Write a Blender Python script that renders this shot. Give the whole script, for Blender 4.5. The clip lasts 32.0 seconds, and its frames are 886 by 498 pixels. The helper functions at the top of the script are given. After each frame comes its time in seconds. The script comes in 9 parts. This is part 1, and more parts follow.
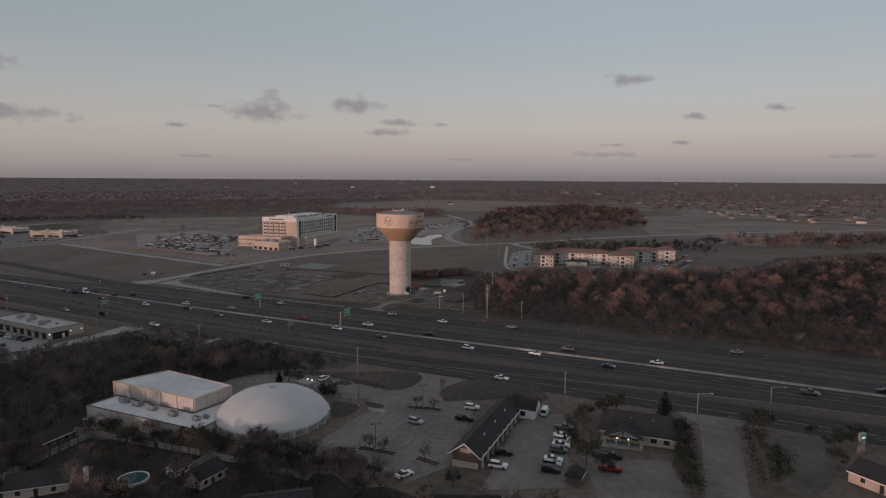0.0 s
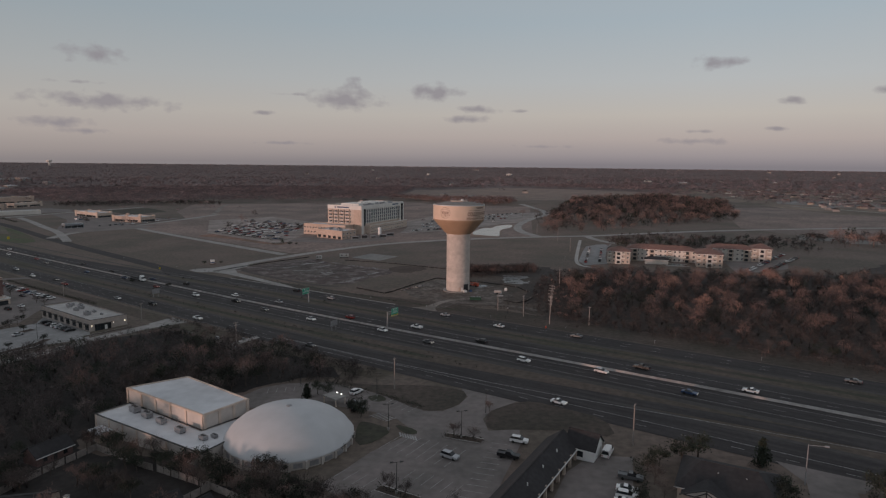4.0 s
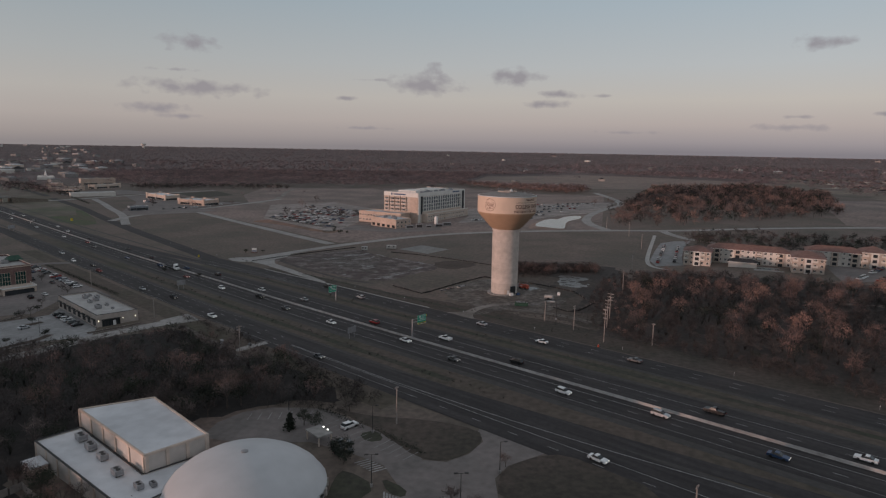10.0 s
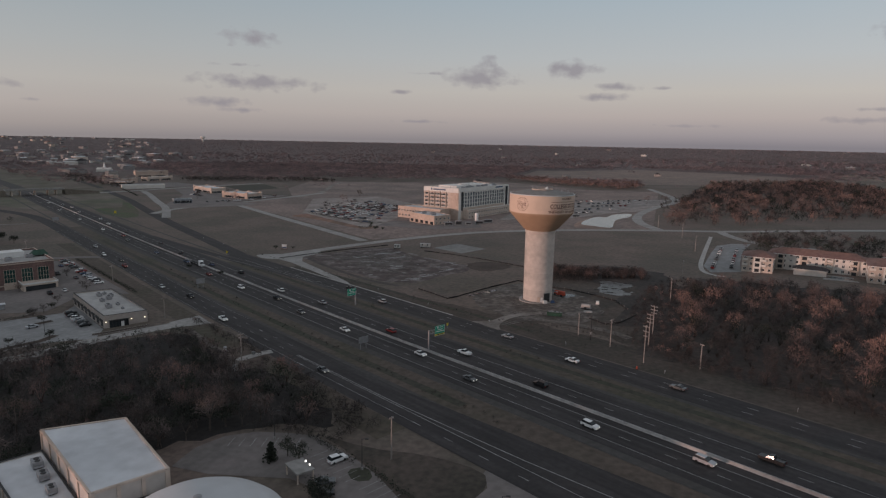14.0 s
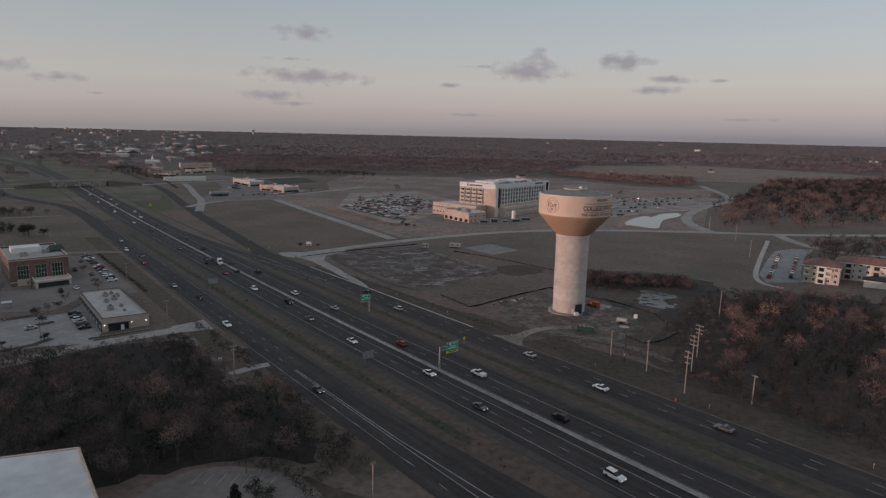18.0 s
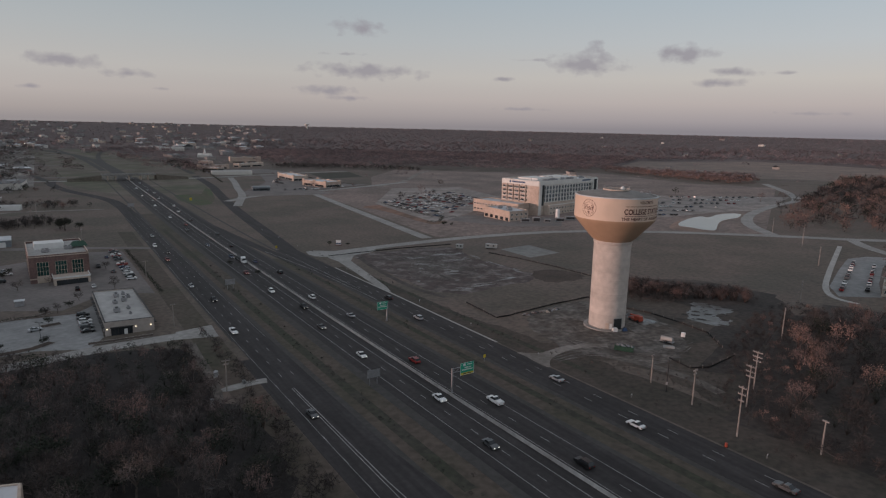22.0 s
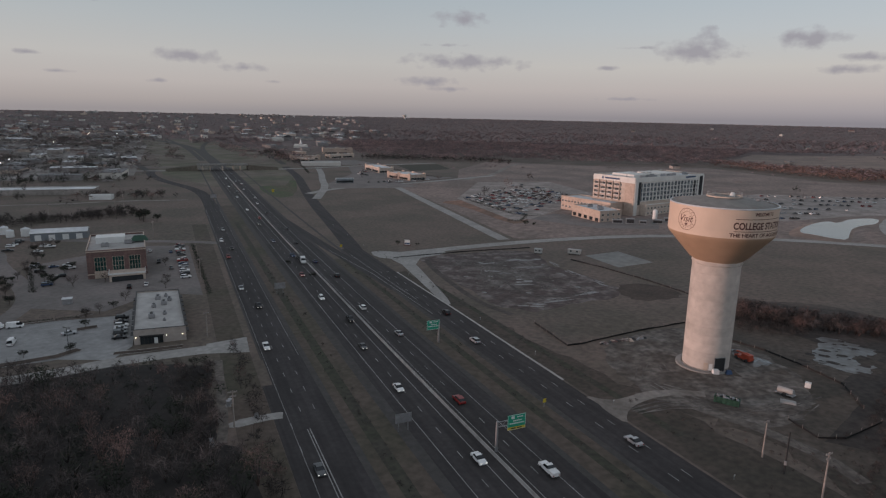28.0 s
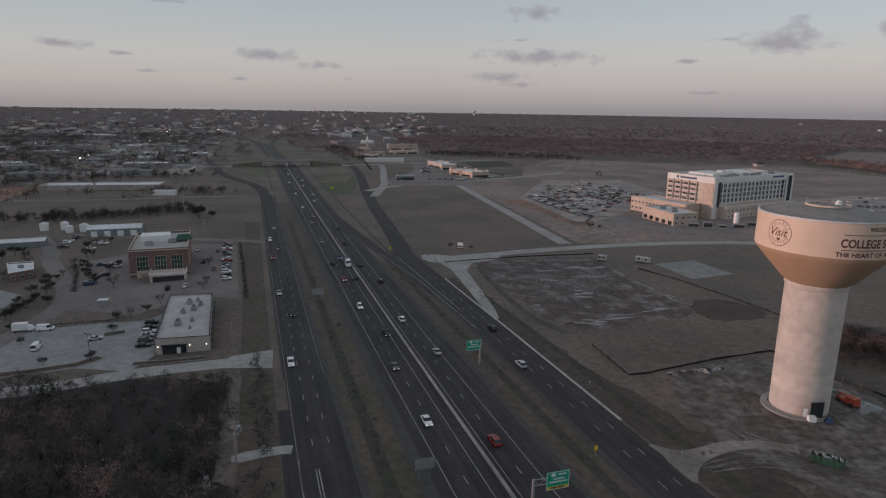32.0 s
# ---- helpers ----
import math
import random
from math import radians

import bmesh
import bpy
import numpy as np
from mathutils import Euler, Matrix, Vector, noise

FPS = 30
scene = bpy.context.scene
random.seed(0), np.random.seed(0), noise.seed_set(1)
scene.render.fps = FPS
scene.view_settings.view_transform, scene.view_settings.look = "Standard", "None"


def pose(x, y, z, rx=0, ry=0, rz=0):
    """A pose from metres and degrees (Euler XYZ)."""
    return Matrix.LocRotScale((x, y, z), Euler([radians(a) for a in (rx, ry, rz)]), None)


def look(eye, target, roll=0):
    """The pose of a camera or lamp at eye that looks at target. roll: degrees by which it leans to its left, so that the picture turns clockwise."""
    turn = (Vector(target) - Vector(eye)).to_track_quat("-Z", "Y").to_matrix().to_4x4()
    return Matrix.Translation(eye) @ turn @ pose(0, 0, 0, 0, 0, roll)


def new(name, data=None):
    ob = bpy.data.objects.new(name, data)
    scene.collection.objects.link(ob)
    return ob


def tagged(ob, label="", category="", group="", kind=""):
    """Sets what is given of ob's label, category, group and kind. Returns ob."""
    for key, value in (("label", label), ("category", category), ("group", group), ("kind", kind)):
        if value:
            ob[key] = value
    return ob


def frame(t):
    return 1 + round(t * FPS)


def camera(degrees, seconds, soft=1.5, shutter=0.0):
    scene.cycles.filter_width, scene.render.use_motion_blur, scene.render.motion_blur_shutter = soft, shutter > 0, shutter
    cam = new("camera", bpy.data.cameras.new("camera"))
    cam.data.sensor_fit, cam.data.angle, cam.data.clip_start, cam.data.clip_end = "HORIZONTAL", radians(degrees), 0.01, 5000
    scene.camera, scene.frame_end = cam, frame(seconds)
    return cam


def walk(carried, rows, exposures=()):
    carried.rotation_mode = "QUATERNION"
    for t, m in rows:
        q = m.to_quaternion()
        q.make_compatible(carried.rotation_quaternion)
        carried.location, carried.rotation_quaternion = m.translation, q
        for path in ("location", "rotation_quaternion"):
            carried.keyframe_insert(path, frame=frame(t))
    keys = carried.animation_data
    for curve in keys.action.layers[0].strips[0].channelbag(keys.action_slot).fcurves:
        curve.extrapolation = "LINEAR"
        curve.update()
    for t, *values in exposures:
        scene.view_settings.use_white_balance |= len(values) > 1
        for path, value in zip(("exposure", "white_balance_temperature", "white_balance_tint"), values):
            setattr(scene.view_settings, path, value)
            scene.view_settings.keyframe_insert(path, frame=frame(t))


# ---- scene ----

cam = camera(71.0, 32.0, soft=1.24)
PATH = [
    (0, (28.157, -373.249, 70.195), (28.145, -371.262, 69.965), 0.4),
    (1, (30.556, -365.909, 70.837), (30.478, -363.924, 70.603), 0.4),
    (2, (32.499, -358.05, 70.658), (32.357, -356.071, 70.411), 0.5),
    (3, (34.331, -350.554, 70.561), (34.129, -348.581, 70.3), 0.6),
    (3.5, (35.163, -346.446, 70.554), (34.933, -344.477, 70.287), 0.6),
    (5.5, (38.412, -331.198, 70.679), (38.091, -329.246, 70.391), 0.7),
    (6, (39.388, -327.44, 70.681), (39.048, -325.491, 70.389), 0.7),
    (7, (40.928, -320.597, 70.672), (40.546, -318.657, 70.372), 0.8),
    (8, (42.73, -313.459, 70.416), (42.303, -311.53, 70.109), 0.8),
    (9, (44.28, -306.451, 70.304), (43.812, -304.532, 69.99), 0.8),
    (10, (45.799, -299.839, 70.316), (45.305, -297.928, 69.995), 1.0),
    (11, (47.116, -293.455, 70.345), (46.595, -291.552, 70.019), 1.0),
    (12, (48.265, -286.863, 70.296), (47.703, -284.973, 69.964), 1.0),
    (13, (49.676, -280.561, 70.31), (49.068, -278.686, 69.972), 1.0),
    (14, (50.132, -274.142, 70.474), (49.48, -272.283, 70.13), 1.1),
    (14.5, (50.282, -270.982, 70.61), (49.611, -269.13, 70.262), 1.2),
    (16.5, (50.894, -257.762, 70.553), (50.156, -255.938, 70.194), 1.2),
    (17, (51.147, -254.583, 70.621), (50.391, -252.767, 70.26), 1.2),
    (18, (51.411, -248.255, 70.821), (50.623, -246.453, 70.454), 1.3),
    (19, (51.628, -241.752, 70.987), (50.804, -239.967, 70.615), 1.2),
    (20, (51.43, -235.399, 70.886), (50.573, -233.632, 70.508), 1.3),
    (21, (51.618, -228.768, 70.647), (50.724, -227.02, 70.265), 1.3),
    (22, (51.139, -222.807, 70.686), (50.205, -221.081, 70.298), 1.3),
    (23, (50.145, -217.206, 70.713), (49.17, -215.505, 70.32), 1.3),
    (24, (49.996, -210.765, 70.66), (48.971, -209.095, 70.259), 1.2),
    (25, (49.048, -204.793, 70.969), (47.979, -203.153, 70.563), 1.2),
    (25.5, (47.568, -201.924, 70.937), (46.483, -200.294, 70.526), 1.2),
    (27.5, (44.06, -189.307, 70.869), (42.894, -187.737, 70.45), 1.1),
    (28, (43.02, -186.206, 70.748), (41.834, -184.652, 70.326), 1.2),
    (29, (40.653, -180.139, 70.824), (39.425, -178.62, 70.399), 1.2),
    (30, (38.302, -174.519, 70.674), (37.033, -173.034, 70.245), 1.1),
    (31, (35.997, -168.6, 70.233), (34.688, -167.152, 69.801), 1.1),
    (32, (34.154, -163.005, 70.025), (32.804, -161.596, 69.587), 0.9),
]
walk(cam, [(t, look(eye, target, roll)) for t, eye, target, roll in PATH], [(0, -0.33, 6620, 11), (9, -0.27, 6540, 10), (13, -0.23, 6500, 10), (23, -0.11, 6400, 10), (32, -0.05, 6300, 9)])

# ---- world, sun ----
SUN_AZ = radians(226)      # compass the light comes from, counter-clockwise from +x
SUN_EL = radians(1.5)
world = bpy.data.worlds.new("world")
scene.world = world
world.use_nodes = True
wn, wl = world.node_tree.nodes, world.node_tree.links
for n in list(wn):
    wn.remove(n)


sky = wn.new("ShaderNodeTexSky")
sky.sky_type = "NISHITA"
sky.sun_disc = False
sky.sun_elevation = SUN_EL
sky.sun_rotation = radians(90) - SUN_AZ
sky.altitude, sky.air_density, sky.dust_density, sky.ozone_density = 100, 1.0, 1.5, 2.0
coord = wn.new("ShaderNodeTexCoord")
sep = wn.new("ShaderNodeSeparateXYZ")
wl.new(coord.outputs["Generated"], sep.inputs[0])
ramp = wn.new("ShaderNodeValToRGB")
wl.new(sep.outputs[2], ramp.inputs[0])
el = ramp.color_ramp.elements
el[0].position, el[0].color = 0.0, (0.27, 0.25, 0.275, 1)
el[1].position, el[1].color = 1.0, (0.37, 0.385, 0.42, 1)
for pos, col in ((0.014, (0.385, 0.345, 0.36, 1)), (0.04, (0.525, 0.46, 0.44, 1)), (0.075, (0.60, 0.56, 0.52, 1)), (0.125, (0.55, 0.575, 0.59, 1)), (0.21, (0.45, 0.53, 0.59, 1)), (0.36, (0.43, 0.475, 0.53, 1))):
    e = el.new(pos)
    e.color = col
base_mix = wn.new("ShaderNodeMixRGB")
base_mix.inputs[0].default_value = 0.92
wl.new(ramp.outputs[0], base_mix.inputs[2])
sky_gain = wn.new("ShaderNodeMixRGB")
sky_gain.blend_type = "MULTIPLY"
sky_gain.inputs[0].default_value = 1.0
sky_gain.inputs[2].default_value = (0.10, 0.10, 0.10, 1)
wl.new(sky.outputs[0], sky_gain.inputs[1])
wl.new(sky_gain.outputs[0], base_mix.inputs[1])
backdrop_out = wn.new("ShaderNodeBackground")
backdrop_out.inputs[1].default_value = 1.0
world_out = wn.new("ShaderNodeOutputWorld")
wl.new(base_mix.outputs[0], backdrop_out.inputs[0])
wl.new(backdrop_out.outputs[0], world_out.inputs[0])

sun_data = bpy.data.lights.new("sun", "SUN")
sun_data.energy, sun_data.angle, sun_data.color = 2.5, radians(1.5), (1.0, 0.64, 0.53)
sun = new("sun", sun_data)
sun.matrix_world = look((400 * math.cos(SUN_AZ), 400 * math.sin(SUN_AZ), 400 * math.tan(SUN_EL)), (0, 0, 0))

# clouds: bearing, height, half width, half height in degrees, strength
CLOUD_BANKS = [
    (126.2, 8.2, 2.2, 0.75, 0.8), (125.6, 4.6, 5.0, 0.65, 0.95), (129.3, 2.8, 2.4, 0.45, 0.9), (106.2, 5.57, 2.8, 0.85, 1.0), (105.6, 6.88, 0.8, 0.55, 0.85),
    (98.4, 6.3, 2.3, 0.68, 1.0), (94.4, 4.82, 2.0, 0.36, 0.75), (95.5, 3.95, 2.0, 0.42, 0.8), (75.6, 2.1, 2.8, 0.32, 0.7), (127.1, 2.26, 2.6, 0.28, 0.6),
    (74.1, 8.45, 2.0, 0.6, 0.8), (68.9, 5.21, 1.1, 0.36, 0.75), (62.6, 5.71, 1.1, 0.34, 0.8), (164.5, 4.48, 2.5, 0.4, 0.75), (149.1, 4.34, 3.0, 0.6, 0.75), (144.8, 3.59, 2.0, 0.45, 0.6)]
CLOUD_WISPS = [
    (90.5, 4.7, 1.4, 0.5), (142.4, 2.5, 1.1, 0.5), (113.5, 4.2, 1.2, 0.6), (88.7, 1.6, 3.0, 0.45), (69.6, 3.06, 1.2, 0.6), (112, 1.65, 2.8, 0.4),
    (57.1, 1.8, 2.4, 0.5), (160.3, 3.96, 0.9, 0.6), (157.8, 8.1, 2.2, 0.6), (158.6, 2.7, 1.6, 0.4), (151.5, 2.3, 0.8, 0.6), (110.9, 5.86, 1.8, 0.35), (127.6, 6.0, 2.2, 0.35), (75.3, 2.9, 1.6, 0.4)]
flat = wn.new("ShaderNodeMath")
flat.operation = "ARCTAN2"
wl.new(sep.outputs[1], flat.inputs[0])
wl.new(sep.outputs[0], flat.inputs[1])
pair = wn.new("ShaderNodeCombineXYZ")
wl.new(flat.outputs[0], pair.inputs[0])
wl.new(sep.outputs[2], pair.inputs[1])
warp = wn.new("ShaderNodeTexNoise")
warp.inputs["Scale"].default_value, warp.inputs["Detail"].default_value, warp.inputs["Roughness"].default_value = 40.0, 5.0, 0.5
squash = wn.new("ShaderNodeVectorMath")
squash.operation = "MULTIPLY"
squash.inputs[1].default_value = (1.0, 1.5, 1.0)
wl.new(pair.outputs[0], squash.inputs[0])
wl.new(squash.outputs[0], warp.inputs["Vector"])
best = None
for a, e, wa, we, strength in CLOUD_BANKS + [(a, e, wa, 0.2, st) for a, e, wa, st in CLOUD_WISPS]:
    n1 = wn.new("ShaderNodeVectorMath")
    n1.operation = "MULTIPLY_ADD"
    kx, ky = 1 / radians(wa), 1 / radians(we)
    n1.inputs[1].default_value = (kx, ky, 0)
    n1.inputs[2].default_value = (-radians(a) * kx, -math.sin(radians(e)) * ky, 0)
    wl.new(pair.outputs[0], n1.inputs[0])
    n2 = wn.new("ShaderNodeVectorMath")
    n2.operation = "LENGTH"
    wl.new(n1.outputs[0], n2.inputs[0])
    n3 = wn.new("ShaderNodeMath")
    n3.operation = "ADD"
    n3.inputs[1].default_value = (1 - strength) * 0.55
    wl.new(n2.outputs["Value"], n3.inputs[0])
    if best is None:
        best = n3
    else:
        mn = wn.new("ShaderNodeMath")
        mn.operation = "MINIMUM"
        wl.new(best.outputs[0], mn.inputs[0])
        wl.new(n3.outputs[0], mn.inputs[1])
        best = mn
rag = wn.new("ShaderNodeMath")
rag.operation = "MULTIPLY_ADD"
rag.inputs[1].default_value, rag.inputs[2].default_value = 2.6, -1.3
wl.new(warp.outputs[0], rag.inputs[0])
edge = wn.new("ShaderNodeMath")
edge.operation = "ADD"
wl.new(best.outputs[0], edge.inputs[0])
wl.new(rag.outputs[0], edge.inputs[1])
mask = wn.new("ShaderNodeMapRange")
mask.inputs[1].default_value, mask.inputs[2].default_value, mask.inputs[3].default_value, mask.inputs[4].default_value = 1.18, 0.25, 0.0, 0.78
wl.new(edge.outputs[0], mask.inputs[0])
cloud_mix = wn.new("ShaderNodeMixRGB")
cloud_mix.inputs[2].default_value = (0.315, 0.292, 0.325, 1)
wl.new(mask.outputs[0], cloud_mix.inputs[0])
west = wn.new("ShaderNodeValToRGB")
wl.new(sep.outputs[2], west.inputs[0])
we_ = west.color_ramp.elements
we_[0].position, we_[0].color = 0.0, (0.40, 0.36, 0.36, 1)
we_[1].position, we_[1].color = 1.0, (0.37, 0.385, 0.42, 1)
for pos, col in ((0.014, (0.50, 0.44, 0.42, 1)), (0.04, (0.605, 0.545, 0.515, 1)), (0.075, (0.635, 0.605, 0.575, 1)), (0.125, (0.56, 0.58, 0.585, 1)), (0.21, (0.44, 0.515, 0.565, 1)), (0.36, (0.42, 0.465, 0.515, 1))):
    e = we_.new(pos)
    e.color = col
turn_west = wn.new("ShaderNodeMapRange")
turn_west.inputs[1].default_value, turn_west.inputs[2].default_value = radians(85), radians(150)
wl.new(flat.outputs[0], turn_west.inputs[0])
round_sky = wn.new("ShaderNodeMixRGB")
wl.new(turn_west.outputs[0], round_sky.inputs[0])
wl.new(ramp.outputs[0], round_sky.inputs[1])
wl.new(west.outputs[0], round_sky.inputs[2])
wl.new(round_sky.outputs[0], base_mix.inputs[2])
swing = wn.new("ShaderNodeMapRange")
swing.inputs[1].default_value, swing.inputs[2].default_value, swing.inputs[3].default_value, swing.inputs[4].default_value = radians(135), radians(75), 0.91, 1.09
wl.new(flat.outputs[0], swing.inputs[0])
swung = wn.new("ShaderNodeMixRGB")
swung.blend_type = "MULTIPLY"
swung.inputs[0].default_value = 1.0
wl.new(base_mix.outputs[0], swung.inputs[1])
wl.new(swing.outputs[0], swung.inputs[2])
wl.new(swung.outputs[0], cloud_mix.inputs[1])
wl.new(cloud_mix.outputs[0], backdrop_out.inputs[0])

# ---- terrain and small builders ----
def terrain(x, y):
    z = 8 * math.tanh(0.0044 * x) + (2.5 * math.tanh(0.008 * y) if y < 0 else 0.0)
    r = math.hypot(x, y + 200)
    if r > 2400:
        k = min(1.0, (r - 2400) / 2500)
        z = z * (1 - k) + 42 * k * k * (3 - 2 * k)
    return z


class Shape:
    """Vertices and faces gathered for one mesh."""

    def __init__(self):
        self.v, self.f, self.m = [], [], []

    def add(self, verts, faces, mat=0, m=None):
        n = len(self.v)
        self.v += [tuple(m @ Vector(p)) for p in verts] if m is not None else [tuple(p) for p in verts]
        self.f += [tuple(i + n for i in q) for q in faces]
        self.m += [mat] * len(faces)
        return self

    def box(self, x0, y0, z0, x1, y1, z1, mat=0, m=None):
        v = [(x, y, z) for z in (z0, z1) for y in (y0, y1) for x in (x0, x1)]
        return self.add(v, [(0, 2, 3, 1), (4, 5, 7, 6), (0, 1, 5, 4), (2, 6, 7, 3), (0, 4, 6, 2), (1, 3, 7, 5)], mat, m)

    def prism(self, poly, z0, z1, mat=0, m=None, top=None):
        n = len(poly)
        v = [(x, y, z0) for x, y in poly] + [(x, y, z1) for x, y in (top or poly)]
        q = [(i, (i + 1) % n, n + (i + 1) % n, n + i) for i in range(n)] + [tuple(range(n, 2 * n)), tuple(reversed(range(n)))]
        return self.add(v, q, mat, m)

    def cyl(self, x, y, z0, z1, r0, r1=None, n=12, mat=0, m=None):
        r1 = r0 if r1 is None else r1
        a = [2 * math.pi * i / n for i in range(n)]
        return self.prism([(x + r0 * math.cos(t), y + r0 * math.sin(t)) for t in a], z0, z1, mat, m, [(x + r1 * math.cos(t), y + r1 * math.sin(t)) for t in a])

    def rod(self, a, b, r0, r1=None, n=6, mat=0):
        a, b = Vector(a), Vector(b)
        turn = (b - a).to_track_quat("Z", "Y").to_matrix().to_4x4()
        return self.cyl(0, 0, 0, (b - a).length, r0, r1, n, mat, Matrix.Translation(a) @ turn)

    def lathe(self, prof, n=48, mat=0, m=None):
        v = [(r * math.cos(2 * math.pi * i / n), r * math.sin(2 * math.pi * i / n), z) for r, z in prof for i in range(n)]
        q = [(k * n + i, k * n + (i + 1) % n, (k + 1) * n + (i + 1) % n, (k + 1) * n + i) for k in range(len(prof) - 1) for i in range(n)]
        return self.add(v, q, mat, m)

    def mesh(self, name, mats, smooth=False):
        me = bpy.data.meshes.new(name)
        me.from_pydata(self.v, [], self.f)
        for mt in mats if isinstance(mats, (list, tuple)) else [mats]:
            me.materials.append(mt)
        if any(self.m):
            me.polygons.foreach_set("material_index", self.m)
        if smooth:
            me.polygons.foreach_set("use_smooth", [True] * len(self.f))
        me.update()
        return me


def part(name, shape, mats, parent, label="", smooth=False, m=None):
    ob = new(name, shape if isinstance(shape, bpy.types.Mesh) else shape.mesh(name, mats, smooth))
    ob.parent = parent
    if m is not None:
        ob.matrix_basis = m
    return tagged(ob, label)


def thing(name, x, y, label, category, rz=0.0, group="", kind="", z=None):
    ob = new(name)
    ob.empty_display_size = 0.5
    ob.matrix_basis = pose(x, y, terrain(x, y) if z is None else z, 0, 0, rz)
    return tagged(ob, label, category, group, kind)


def solid(name, shape, mats, label, category, m=None, group="", kind="", smooth=False):
    ob = new(name, shape.mesh(name, mats, smooth))
    if m is not None:
        ob.matrix_basis = m
    return tagged(ob, label, category, group, kind)


def lerp(a, b, t):
    return tuple(p + (q - p) * t for p, q in zip(a, b))


def resample(pts, step):
    out = [tuple(pts[0])]
    for a, b in zip(pts, pts[1:]):
        n = max(1, math.ceil(math.dist(a[:2], b[:2]) / step))
        out += [lerp(a, b, i / n) for i in range(1, n + 1)]
    return out


def smooth_line(pts, times=2):
    for _ in range(times):
        out = [tuple(pts[0])]
        for a, b in zip(pts, pts[1:]):
            out += [lerp(a, b, 0.25), lerp(a, b, 0.75)]
        pts = out + [tuple(pts[-1])]
    return pts


def ribbon(sh, line, off0, off1, lift, step=12.0, mat=0, base=None):
    """A strip along a line from off0 to off1 metres to its right, laid on the terrain."""
    pts = resample(line, step)
    v = []
    for i, p in enumerate(pts):
        a, b = pts[max(i - 1, 0)], pts[min(i + 1, len(pts) - 1)]
        d = Vector((b[0] - a[0], b[1] - a[1])).normalized()
        for o in (off0, off1):
            x, y = p[0] + d.y * o, p[1] - d.x * o
            v.append((x, y, (base or terrain)(x, y) + lift))
    return sh.add(v, [(2 * i, 2 * i + 1, 2 * i + 3, 2 * i + 2) for i in range(len(pts) - 1)], mat)


def patch(sh, poly, lift, size=22.0, mat=0):
    """A polygon laid on the terrain."""
    bm = bmesh.new()
    bm.faces.new([bm.verts.new((x, y, 0)) for x, y in poly])
    bmesh.ops.triangulate(bm, faces=bm.faces[:])
    for _ in range(7):
        edges = [e for e in bm.edges if e.calc_length() > size]
        if not edges:
            break
        bmesh.ops.subdivide_edges(bm, edges=edges, cuts=1, use_grid_fill=False)
        bmesh.ops.triangulate(bm, faces=[q for q in bm.faces if len(q.verts) > 3])
    bm.normal_update()
    bm.verts.index_update()
    v = [(p.co.x, p.co.y, terrain(p.co.x, p.co.y) + lift) for p in bm.verts]
    q = [tuple(p.index for p in (t.verts if t.normal.z > 0 else reversed(t.verts[:]))) for t in bm.faces]
    bm.free()
    return sh.add(v, q, mat)


# highway frame: u runs up the highway, v to its right
HX, HY = Vector((-0.8742, 0.4856)), Vector((0.4856, 0.8742))


def hw(u, v):
    p = HX * u + HY * v
    return p.x, p.y


